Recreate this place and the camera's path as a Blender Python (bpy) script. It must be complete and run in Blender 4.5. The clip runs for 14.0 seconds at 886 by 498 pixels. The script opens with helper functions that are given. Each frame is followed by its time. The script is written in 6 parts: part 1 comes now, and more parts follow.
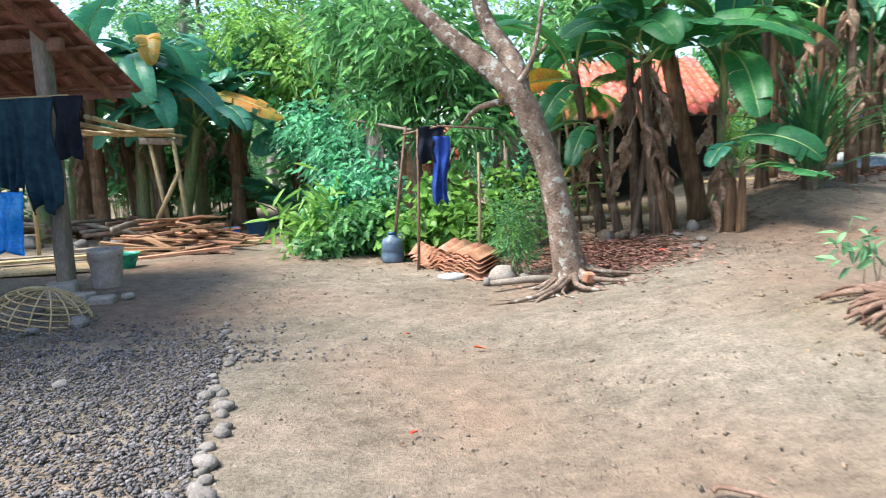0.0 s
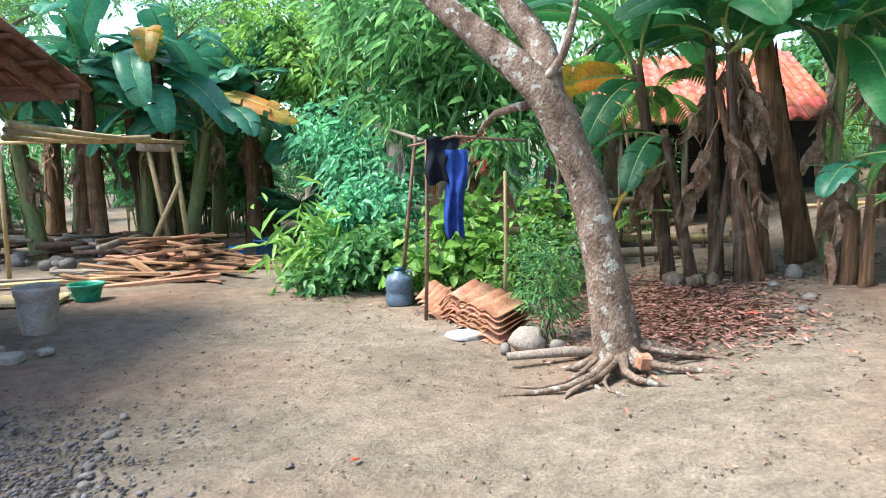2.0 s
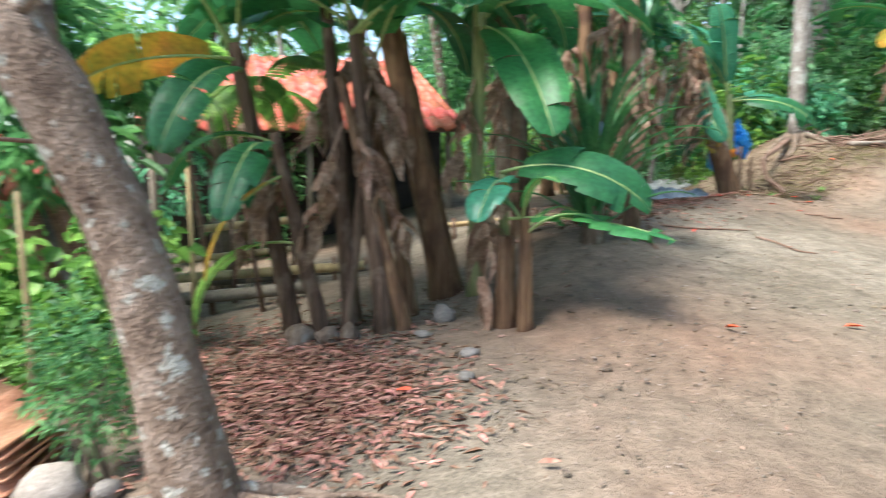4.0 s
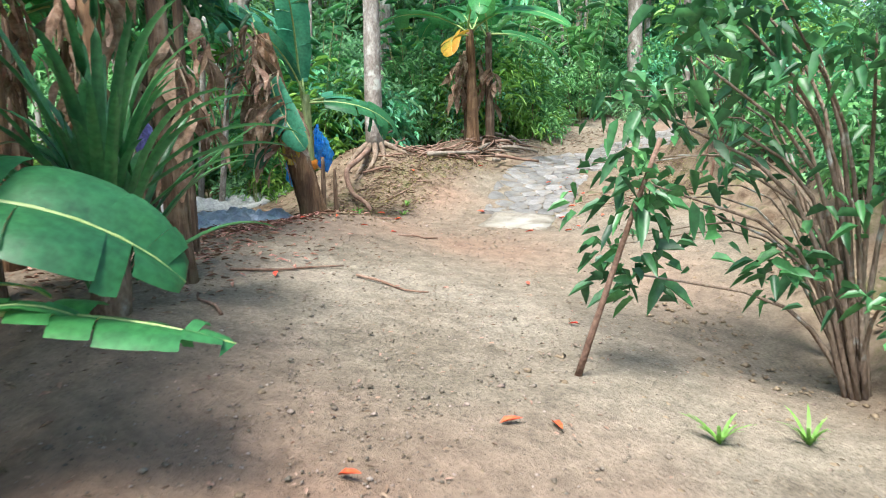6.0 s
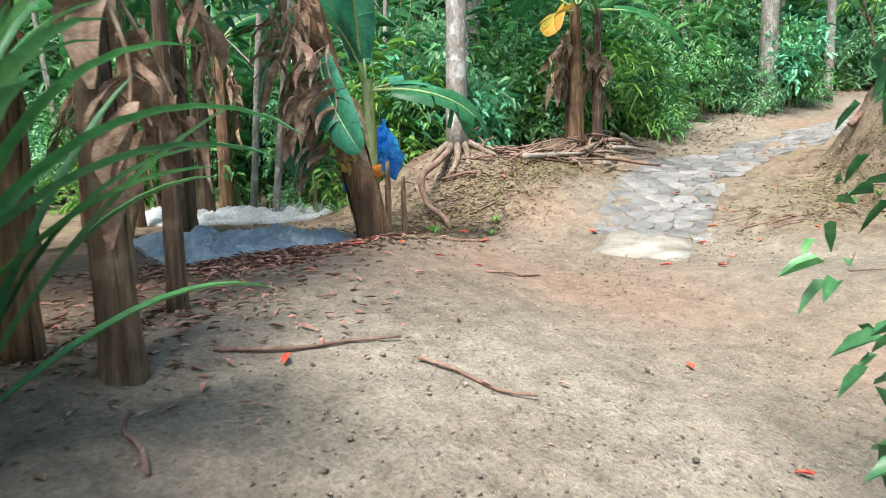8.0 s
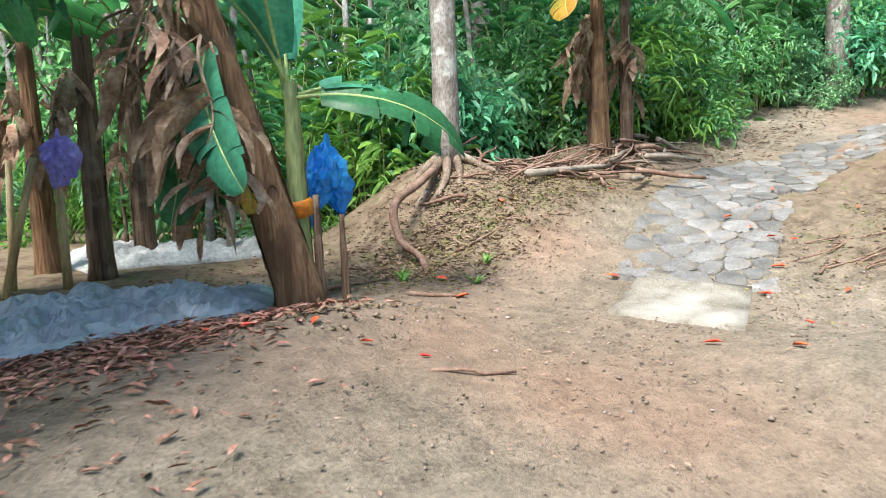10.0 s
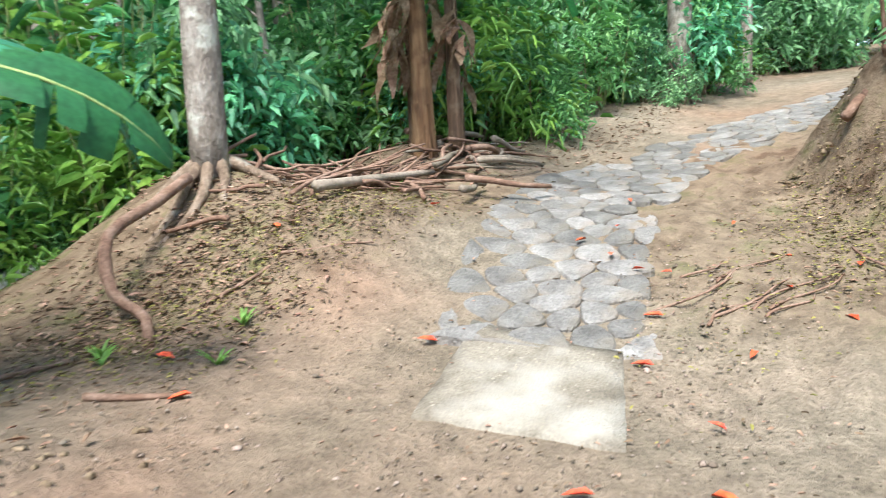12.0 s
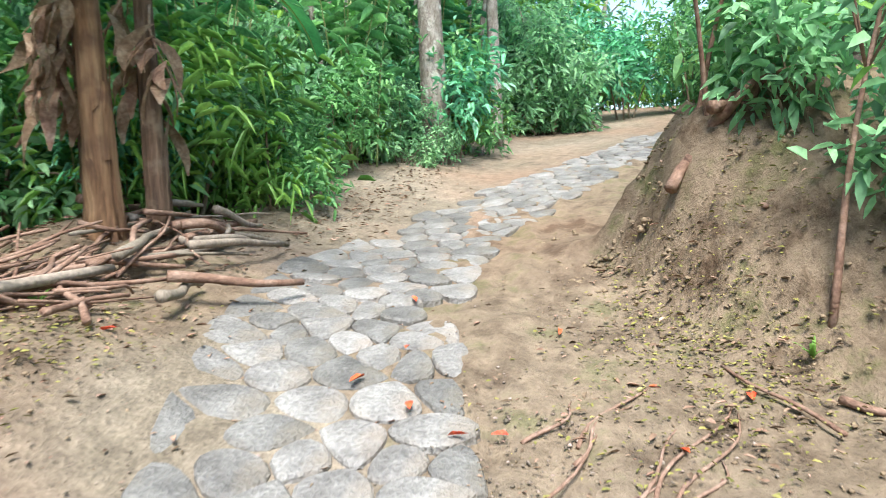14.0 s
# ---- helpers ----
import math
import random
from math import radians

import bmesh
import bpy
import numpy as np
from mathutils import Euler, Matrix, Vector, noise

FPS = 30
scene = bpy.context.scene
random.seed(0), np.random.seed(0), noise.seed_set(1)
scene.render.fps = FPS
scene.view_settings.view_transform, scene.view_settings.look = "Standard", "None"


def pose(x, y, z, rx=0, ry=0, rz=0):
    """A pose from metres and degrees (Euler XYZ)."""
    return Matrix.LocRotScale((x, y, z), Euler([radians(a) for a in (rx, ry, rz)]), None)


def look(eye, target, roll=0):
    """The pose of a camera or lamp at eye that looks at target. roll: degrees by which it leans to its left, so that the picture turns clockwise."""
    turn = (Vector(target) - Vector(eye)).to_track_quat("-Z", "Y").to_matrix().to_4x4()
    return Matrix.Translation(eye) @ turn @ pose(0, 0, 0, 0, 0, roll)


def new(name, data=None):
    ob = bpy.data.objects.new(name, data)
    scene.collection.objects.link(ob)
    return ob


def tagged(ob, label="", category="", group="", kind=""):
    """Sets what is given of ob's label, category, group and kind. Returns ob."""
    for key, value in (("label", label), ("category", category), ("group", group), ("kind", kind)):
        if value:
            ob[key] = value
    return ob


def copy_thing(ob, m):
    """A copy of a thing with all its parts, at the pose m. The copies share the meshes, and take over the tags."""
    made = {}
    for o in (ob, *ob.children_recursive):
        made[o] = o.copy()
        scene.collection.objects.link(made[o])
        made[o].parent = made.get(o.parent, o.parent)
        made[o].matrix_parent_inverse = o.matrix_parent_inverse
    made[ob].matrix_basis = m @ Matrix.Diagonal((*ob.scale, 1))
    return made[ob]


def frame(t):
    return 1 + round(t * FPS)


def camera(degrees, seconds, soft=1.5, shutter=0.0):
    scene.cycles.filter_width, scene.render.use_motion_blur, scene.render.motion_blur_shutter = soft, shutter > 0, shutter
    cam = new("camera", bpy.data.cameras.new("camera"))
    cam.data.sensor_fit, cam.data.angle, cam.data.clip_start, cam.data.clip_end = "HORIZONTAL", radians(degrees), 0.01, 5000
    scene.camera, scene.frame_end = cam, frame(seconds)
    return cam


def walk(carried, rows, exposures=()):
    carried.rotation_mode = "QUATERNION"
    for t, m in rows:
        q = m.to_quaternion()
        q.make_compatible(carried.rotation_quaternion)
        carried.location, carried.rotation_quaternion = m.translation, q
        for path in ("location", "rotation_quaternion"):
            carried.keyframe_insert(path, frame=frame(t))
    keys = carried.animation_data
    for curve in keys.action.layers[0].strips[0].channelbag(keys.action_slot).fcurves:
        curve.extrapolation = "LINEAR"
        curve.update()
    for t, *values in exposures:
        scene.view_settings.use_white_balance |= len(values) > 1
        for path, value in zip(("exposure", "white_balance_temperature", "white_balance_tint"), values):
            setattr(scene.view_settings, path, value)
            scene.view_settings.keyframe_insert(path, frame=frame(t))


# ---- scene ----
cam = camera(64.5, 14.0, soft=1.0, shutter=0.35)
PATH = [
    (0, (0.589, 0.026, 1.381), (0.377, 1.996, 1.106), -1.9),
    (0.5, (0.705, 0.486, 1.408), (0.341, 2.433, 1.136), -2.0),
    (1, (0.79, 0.973, 1.468), (0.389, 2.913, 1.198), -1.8),
    (1.5, (0.838, 1.522, 1.504), (0.438, 3.463, 1.234), -1.6),
    (2, (0.88, 2.039, 1.529), (0.478, 3.98, 1.259), -1.4),
    (2.5, (0.892, 2.566, 1.546), (0.495, 4.507, 1.276), -1.2),
    (3, (1.01, 3.11, 1.506), (0.749, 5.075, 1.241), -0.8),
    (3.5, (1.097, 3.632, 1.5), (1.154, 5.614, 1.237), -0.4),
    (4, (1.222, 4.054, 1.501), (1.817, 5.947, 1.248), -0.8),
    (4.2, (1.274, 4.206, 1.506), (2.064, 6.026, 1.25), -0.7),
    (6.3, (2.888, 6.126, 1.533), (4.428, 7.379, 1.29), -1.3),
    (6.5, (3.026, 6.285, 1.541), (4.527, 7.585, 1.299), -1.3),
    (7, (3.423, 6.698, 1.566), (4.862, 8.066, 1.324), -1.3),
    (7.5, (3.756, 7.041, 1.611), (5.135, 8.47, 1.37), -1.2),
    (8, (4.169, 7.33, 1.596), (5.537, 8.769, 1.353), -1.0),
    (8.2, (4.331, 7.443, 1.59), (5.7, 8.88, 1.342), -1.0),
    (10.3, (6.165, 8.413, 1.81), (7.424, 9.948, 1.569), -2.6),
    (10.5, (6.321, 8.535, 1.822), (7.58, 10.07, 1.577), -2.6),
    (11, (6.714, 8.82, 1.857), (7.984, 10.345, 1.607), -2.6),
    (11.5, (7.169, 9.065, 1.863), (8.542, 10.497, 1.616), -2.9),
    (12, (7.65, 9.276, 1.819), (9.206, 10.505, 1.559), -2.7),
    (12.5, (8.009, 9.507, 1.839), (9.649, 10.632, 1.633), -2.6),
    (13, (8.383, 9.738, 1.871), (10.128, 10.708, 1.748), -2.7),
    (13.5, (8.86, 10.003, 1.915), (10.708, 10.756, 1.781), -2.7),
    (14, (9.313, 10.27, 1.974), (11.219, 10.86, 1.834), -2.8),
]
walk(cam, [(t, look(eye, target, roll)) for t, eye, target, roll in PATH], exposures=[(0.0, 1.42, 6200, 10), (4.0, 1.5, 6200, 10), (8.0, 1.46, 6200, 10), (12.5, 1.44, 6200, 10), (14.0, 1.54, 6200, 10)])

# light: high hazy sun through thin cloud, open sky above the yard
world = bpy.data.worlds.new("world")
scene.world = world
world.use_nodes = True
wn = world.node_tree
sky = wn.nodes.new("ShaderNodeTexSky")
sky.sky_type, sky.sun_disc = "NISHITA", False
SUN_EL, SUN_AZ = 58.0, 250.0
sky.sun_elevation, sky.sun_rotation = radians(SUN_EL), radians(SUN_AZ)
sky.air_density, sky.dust_density = 1.0, 1.5
wn.nodes["Background"].inputs["Strength"].default_value = 0.15
wn.links.new(sky.outputs[0], wn.nodes["Background"].inputs[0])
sun = new("sun", bpy.data.lights.new("sun", "SUN"))
sun.data.energy, sun.data.angle, sun.data.color = 3.7, radians(24), (1.0, 0.95, 0.86)
sd = Vector((math.sin(radians(SUN_AZ)) * math.cos(radians(SUN_EL)), math.cos(radians(SUN_AZ)) * math.cos(radians(SUN_EL)), math.sin(radians(SUN_EL))))
sun.matrix_world = look((0, 0, 30), Vector((0, 0, 30)) - sd)

# ---------------------------------------------------------------- materials
MATS = {}


def material(name, colours, scale=4.0, rough=0.85, bump=0.3, fine=60.0, spec=0.3, vary=0.0, stretch=(1, 1, 1), translucent=0.0, island=False, speck=None, patch=None):
    """Noise mixture of colours at two scales, with relief; vary: brightness drift from piece to piece."""
    m = bpy.data.materials.new(name)
    m.use_nodes = True
    nt = m.node_tree
    n, l = nt.nodes, nt.links
    bsdf = n["Principled BSDF"]
    tc = n.new("ShaderNodeTexCoord")
    mp = n.new("ShaderNodeMapping")
    mp.inputs["Scale"].default_value = stretch
    l.new(tc.outputs["Object"], mp.inputs[0])
    if vary and not island:
        # each piece cut from another spot of the grain
        info = n.new("ShaderNodeObjectInfo")
        far = n.new("ShaderNodeMath")
        far.operation = "MULTIPLY"
        far.inputs[1].default_value = 40.0
        l.new(info.outputs["Random"], far.inputs[0])
        l.new(far.outputs[0], mp.inputs["Location"])
    big = n.new("ShaderNodeTexNoise")
    big.inputs["Scale"].default_value, big.inputs["Detail"].default_value, big.inputs["Roughness"].default_value = scale, 6, 0.65
    l.new(mp.outputs[0], big.inputs["Vector"])
    rampn = n.new("ShaderNodeValToRGB")
    el = rampn.color_ramp.elements
    while len(el) < len(colours):
        el.new(0.5)
    for i, c in enumerate(colours):
        el[i].position = 0.3 + 0.4 * i / max(1, len(colours) - 1)
        el[i].color = (*c, 1)
    l.new(big.outputs[0], rampn.inputs[0])
    col = rampn.outputs[0]
    sm = n.new("ShaderNodeTexNoise")
    sm.inputs["Scale"].default_value, sm.inputs["Detail"].default_value = fine, 4
    l.new(mp.outputs[0], sm.inputs["Vector"])
    mr = n.new("ShaderNodeMapRange")
    mr.inputs[1].default_value, mr.inputs[2].default_value, mr.inputs[3].default_value, mr.inputs[4].default_value = 0.3, 0.7, 0.72, 1.22
    l.new(sm.outputs[0], mr.inputs[0])
    mul = n.new("ShaderNodeMix")
    mul.data_type, mul.blend_type = "RGBA", "MULTIPLY"
    mul.inputs[0].default_value = 1
    l.new(col, mul.inputs[6])
    l.new(mr.outputs[0], mul.inputs[7])
    col = mul.outputs[2]
    if patch:
        # broad stains: (colour, scale, low, high)
        pn = n.new("ShaderNodeTexNoise")
        pn.inputs["Scale"].default_value, pn.inputs["Detail"].default_value = patch[1], 5
        l.new(tc.outputs["Object"], pn.inputs["Vector"])
        pm = n.new("ShaderNodeMapRange")
        pm.inputs[1].default_value, pm.inputs[2].default_value = patch[2], patch[3]
        l.new(pn.outputs[0], pm.inputs[0])
        px = n.new("ShaderNodeMix")
        px.data_type = "RGBA"
        l.new(pm.outputs[0], px.inputs[0])
        l.new(col, px.inputs[6])
        px.inputs[7].default_value = (*patch[0], 1)
        col = px.outputs[2]
    if speck:
        # small grit: (colour, scale, threshold)
        vo = n.new("ShaderNodeTexVoronoi")
        vo.inputs["Scale"].default_value = speck[1]
        l.new(tc.outputs["Object"], vo.inputs["Vector"])
        sr = n.new("ShaderNodeSeparateColor")
        l.new(vo.outputs["Color"], sr.inputs[0])
        gt = n.new("ShaderNodeMath")
        gt.operation = "GREATER_THAN"
        gt.inputs[1].default_value = speck[2]
        l.new(sr.outputs[0], gt.inputs[0])
        lt = n.new("ShaderNodeMath")
        lt.operation = "LESS_THAN"
        lt.inputs[1].default_value = 0.36
        l.new(vo.outputs["Distance"], lt.inputs[0])
        am = n.new("ShaderNodeMath")
        am.operation = "MULTIPLY"
        l.new(gt.outputs[0], am.inputs[0])
        l.new(lt.outputs[0], am.inputs[1])
        sx = n.new("ShaderNodeMix")
        sx.data_type = "RGBA"
        l.new(am.outputs[0], sx.inputs[0])
        l.new(col, sx.inputs[6])
        sx.inputs[7].default_value = (*speck[0], 1)
        col = sx.outputs[2]
    if vary:
        if island:
            src = n.new("ShaderNodeNewGeometry").outputs["Random Per Island"]
        else:
            src = n.new("ShaderNodeObjectInfo").outputs["Random"]
        hs = n.new("ShaderNodeHueSaturation")
        vr = n.new("ShaderNodeMapRange")
        vr.inputs[3].default_value, vr.inputs[4].default_value = 1 - vary, 1 + vary
        l.new(src, vr.inputs[0])
        l.new(vr.outputs[0], hs.inputs["Value"])
        hr = n.new("ShaderNodeMapRange")
        hr.inputs[3].default_value, hr.inputs[4].default_value = 0.5 + 0.03 * vary, 0.5 - 0.05 * vary
        l.new(src, hr.inputs[0])
        l.new(hr.outputs[0], hs.inputs["Hue"])
        l.new(col, hs.inputs["Color"])
        col = hs.outputs[0]
    l.new(col, bsdf.inputs["Base Color"])
    bsdf.inputs["Roughness"].default_value = rough
    bsdf.inputs["Specular IOR Level"].default_value = spec
    if bump:
        bp = n.new("ShaderNodeBump")
        bp.inputs["Strength"].default_value, bp.inputs["Distance"].default_value = bump, 0.02
        ad = n.new("ShaderNodeMath")
        l.new(big.outputs[0], ad.inputs[0])
        l.new(sm.outputs[0], ad.inputs[1])
        l.new(ad.outputs[0], bp.inputs["Height"])
        l.new(bp.outputs[0], bsdf.inputs["Normal"])
    if translucent:
        tr = n.new("ShaderNodeBsdfTranslucent")
        l.new(col, tr.inputs[0])
        mx = n.new("ShaderNodeMixShader")
        mx.inputs[0].default_value = translucent
        l.new(bsdf.outputs[0], mx.inputs[1])
        l.new(tr.outputs[0], mx.inputs[2])
        l.new(mx.outputs[0], n["Material Output"].inputs[0])
    MATS[name] = m
    return m


material("dirt", [(0.155, 0.128, 0.093), (0.222, 0.188, 0.142), (0.285, 0.25, 0.195)], 0.8, 0.95, 0.5, 45, 0.1, patch=((0.225, 0.15, 0.105), 0.4, 0.44, 0.68), speck=((0.13, 0.105, 0.08), 75, 0.93))
earth = MATS["dirt"].node_tree
raw_at = earth.nodes.new("ShaderNodeAttribute")
raw_at.attribute_name = "raw"
raw_noise = earth.nodes.new("ShaderNodeTexNoise")
raw_noise.inputs["Scale"].default_value, raw_noise.inputs["Detail"].default_value, raw_noise.inputs["Roughness"].default_value = 2.6, 8, 0.7
raw_co = earth.nodes.new("ShaderNodeTexCoord")
earth.links.new(raw_co.outputs["Object"], raw_noise.inputs["Vector"])
raw_ramp = earth.nodes.new("ShaderNodeValToRGB")
for pos, c in ((0.36, (0.085, 0.056, 0.036)), (0.45, (0.155, 0.115, 0.078)), (0.53, (0.205, 0.155, 0.108)), (0.65, (0.125, 0.118, 0.056))):
    e = raw_ramp.color_ramp.elements.new(pos)
    e.color = (*c, 1)
raw_ramp.color_ramp.elements.remove(raw_ramp.color_ramp.elements[-1])
raw_ramp.color_ramp.elements.remove(raw_ramp.color_ramp.elements[0])
earth.links.new(raw_noise.outputs[0], raw_ramp.inputs[0])
raw_mix = earth.nodes.new("ShaderNodeMix")
raw_mix.data_type = "RGBA"
earth_out = earth.nodes["Principled BSDF"].inputs["Base Color"]
earth.links.new(earth_out.links[0].from_socket, raw_mix.inputs[6])
earth.links.new(raw_ramp.outputs[0], raw_mix.inputs[7])
earth.links.new(raw_at.outputs["Fac"], raw_mix.inputs[0])
crumb = earth.nodes.new("ShaderNodeTexNoise")
crumb.inputs["Scale"].default_value, crumb.inputs["Detail"].default_value, crumb.inputs["Roughness"].default_value = 7.0, 9, 0.72
earth.links.new(raw_co.outputs["Object"], crumb.inputs["Vector"])
crumb_range = earth.nodes.new("ShaderNodeMapRange")
for i, v in ((1, 0.32), (2, 0.68), (3, 0.68), (4, 1.28)):
    crumb_range.inputs[i].default_value = v
earth.links.new(crumb.outputs[0], crumb_range.inputs[0])
crumb_mul = earth.nodes.new("ShaderNodeMix")
crumb_mul.data_type, crumb_mul.blend_type = "RGBA", "MULTIPLY"
crumb_mul.inputs[0].default_value = 1
earth.links.new(raw_mix.outputs[2], crumb_mul.inputs[6])
earth.links.new(crumb_range.outputs[0], crumb_mul.inputs[7])
earth.links.new(crumb_mul.outputs[2], earth_out)
crumb_bump = earth.nodes.new("ShaderNodeBump")
crumb_bump.inputs["Strength"].default_value, crumb_bump.inputs["Distance"].default_value = 0.8, 0.05
earth.links.new(crumb.outputs[0], crumb_bump.inputs["Height"])
bump_in = earth.nodes["Principled BSDF"].inputs["Normal"]
earth.links.new(bump_in.links[0].from_socket, crumb_bump.inputs["Normal"])
earth.links.new(crumb_bump.outputs[0], bump_in)
material("bank_earth", [(0.15, 0.11, 0.072), (0.22, 0.167, 0.11), (0.29, 0.225, 0.152)], 3.0, 0.95, 0.9, 25, 0.1)
material("gravel", [(0.088, 0.080, 0.080), (0.138, 0.126, 0.124), (0.20, 0.184, 0.176)], 9, 0.8, 0.2, 120, 0.3, vary=0.42, island=True)
material("grit", [(0.11, 0.085, 0.062), (0.19, 0.155, 0.12), (0.30, 0.26, 0.215)], 9, 0.9, 0, 120, 0.2, vary=0.5, island=True)
material("edge_stone", [(0.160, 0.144, 0.128), (0.256, 0.232, 0.200)], 6, 0.9, 0.4, 60, vary=0.2)
material("paver", [(0.10, 0.096, 0.09), (0.172, 0.167, 0.157), (0.25, 0.245, 0.23)], 5, 0.65, 0.9, 50, 0.4, vary=0.3, patch=((0.19, 0.165, 0.13), 3.2, 0.5, 0.75))
material("concrete", [(0.14, 0.122, 0.096), (0.205, 0.183, 0.146), (0.262, 0.24, 0.195)], 5, 0.9, 0.6, 70, 0.2, patch=((0.32, 0.305, 0.265), 2.6, 0.46, 0.66), speck=((0.30, 0.27, 0.22), 40, 0.85))
material("bark_grey", [(0.13, 0.11, 0.09), (0.24, 0.21, 0.18), (0.42, 0.40, 0.36)], 7, 0.95, 0.9, 50, 0.1, stretch=(1, 1, 0.45), patch=((0.42, 0.42, 0.37), 5, 0.56, 0.64))
material("bark_brown", [(0.10, 0.07, 0.05), (0.20, 0.15, 0.11), (0.28, 0.23, 0.18)], 7, 0.95, 0.9, 50, 0.1, stretch=(1, 1, 0.4), patch=((0.33, 0.33, 0.29), 6, 0.6, 0.68))
material("bark_mottled", [(0.075, 0.05, 0.038), (0.20, 0.145, 0.108), (0.32, 0.25, 0.20)], 8, 0.95, 1.0, 60, 0.15, stretch=(1, 1, 0.7), patch=((0.38, 0.37, 0.32), 13, 0.57, 0.63))
material("banana_stem", [(0.075, 0.04, 0.022), (0.20, 0.115, 0.062), (0.31, 0.205, 0.115)], 20, 0.8, 0.8, 70, 0.2, stretch=(1, 1, 0.06), patch=((0.10, 0.055, 0.035), 4, 0.5, 0.68))
material("banana_stem_dark", [(0.045, 0.03, 0.022), (0.125, 0.08, 0.052), (0.235, 0.165, 0.11)], 20, 0.8, 0.8, 70, 0.2, stretch=(1, 1, 0.06), patch=((0.22, 0.165, 0.115), 5, 0.52, 0.66))
material("banana_stem_green", [(0.10, 0.15, 0.05), (0.20, 0.24, 0.09), (0.26, 0.18, 0.09)], 5, 0.55, 0.3, 40, 0.4, stretch=(1, 1, 0.2))
material("dead_leaf", [(0.15, 0.09, 0.055), (0.30, 0.20, 0.13), (0.50, 0.39, 0.28)], 9, 0.85, 0.5, 40, 0.2, vary=0.35, island=True, translucent=0.3)
material("banana_leaf", [(0.026, 0.135, 0.048), (0.046, 0.205, 0.068), (0.085, 0.29, 0.085)], 1.6, 0.42, 0.12, 30, 0.5, vary=0.25, translucent=0.38)
material("banana_leaf_blue", [(0.032, 0.165, 0.10), (0.055, 0.245, 0.145), (0.105, 0.335, 0.19)], 1.6, 0.38, 0.12, 30, 0.5, vary=0.22, translucent=0.3)
material("banana_leaf_yellow", [(0.14, 0.22, 0.03), (0.42, 0.26, 0.03), (0.55, 0.22, 0.04)], 3.0, 0.5, 0.12, 30, 0.4, translucent=0.35)
material("sword_leaf", [(0.03, 0.12, 0.045), (0.055, 0.19, 0.065), (0.09, 0.25, 0.08)], 3, 0.4, 0.1, 30, 0.5, vary=0.25, translucent=0.25)
material("midrib", [(0.26, 0.36, 0.11), (0.36, 0.46, 0.18)], 3, 0.5, 0.1, 40, 0.4)
material("leaf_mid", [(0.085, 0.26, 0.09), (0.14, 0.37, 0.13), (0.23, 0.48, 0.17)], 2.0, 0.45, 0, 30, 0.45, vary=0.45, island=True, translucent=0.45)
material("leaf_light", [(0.13, 0.30, 0.06), (0.20, 0.42, 0.09), (0.30, 0.50, 0.125)], 2.0, 0.45, 0, 30, 0.45, vary=0.35, island=True, translucent=0.45)
material("leaf_dark", [(0.05, 0.20, 0.085), (0.10, 0.32, 0.13), (0.165, 0.43, 0.175)], 2.0, 0.4, 0, 30, 0.5, vary=0.4, island=True, translucent=0.4)
material("leaf_deep", [(0.028, 0.11, 0.042), (0.05, 0.17, 0.06), (0.085, 0.25, 0.08)], 2.0, 0.4, 0, 30, 0.5, vary=0.4, island=True, translucent=0.3)
material("leaf_blue", [(0.075, 0.30, 0.17), (0.145, 0.46, 0.255), (0.23, 0.62, 0.36)], 2.0, 0.42, 0, 30, 0.5, vary=0.4, island=True, translucent=0.4)
# paler, bluer green: the haze of the bright woods is mixed into the colour
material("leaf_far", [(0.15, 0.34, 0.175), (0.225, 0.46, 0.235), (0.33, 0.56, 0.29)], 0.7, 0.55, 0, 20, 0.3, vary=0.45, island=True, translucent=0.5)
material("litter", [(0.12, 0.075, 0.05), (0.22, 0.15, 0.10), (0.36, 0.27, 0.19)], 8, 0.9, 0, 40, 0.15, vary=0.5, island=True)
material("moss", [(0.12, 0.12, 0.03), (0.19, 0.185, 0.05), (0.27, 0.25, 0.09)], 6, 0.9, 0, 40, 0.2, vary=0.4, island=True)
material("litter_red", [(0.15, 0.072, 0.048), (0.29, 0.155, 0.105), (0.46, 0.31, 0.22)], 14, 0.9, 0, 40, 0.15, vary=0.5, island=True)
material("red_leaf", [(0.55, 0.04, 0.02), (0.70, 0.09, 0.035), (0.72, 0.18, 0.07)], 12, 0.6, 0.1, 40, 0.3, vary=0.15)
material("bamboo", [(0.30, 0.20, 0.09), (0.46, 0.34, 0.17), (0.55, 0.43, 0.25)], 4, 0.6, 0.2, 60, 0.4, stretch=(1, 1, 0.2), vary=0.12)
material("stick", [(0.10, 0.056, 0.038), (0.185, 0.118, 0.082), (0.265, 0.19, 0.145)], 6, 0.85, 0.4, 50, 0.2, vary=0.3, island=True)
material("plank", [(0.20, 0.10, 0.055), (0.36, 0.20, 0.11), (0.45, 0.29, 0.18)], 4, 0.8, 0.4, 60, 0.2, stretch=(0.3, 2, 2), vary=0.35)
material("old_wood", [(0.136, 0.112, 0.088), (0.224, 0.192, 0.152), (0.288, 0.248, 0.200)], 5, 0.9, 0.5, 60, 0.15, stretch=(1, 1, 0.25), vary=0.2)
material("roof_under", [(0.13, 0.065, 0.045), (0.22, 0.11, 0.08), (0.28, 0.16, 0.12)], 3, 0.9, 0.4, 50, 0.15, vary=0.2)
material("terracotta", [(0.30, 0.13, 0.075), (0.45, 0.22, 0.13), (0.52, 0.30, 0.20)], 7, 0.9, 0.4, 60, 0.15, vary=0.25)
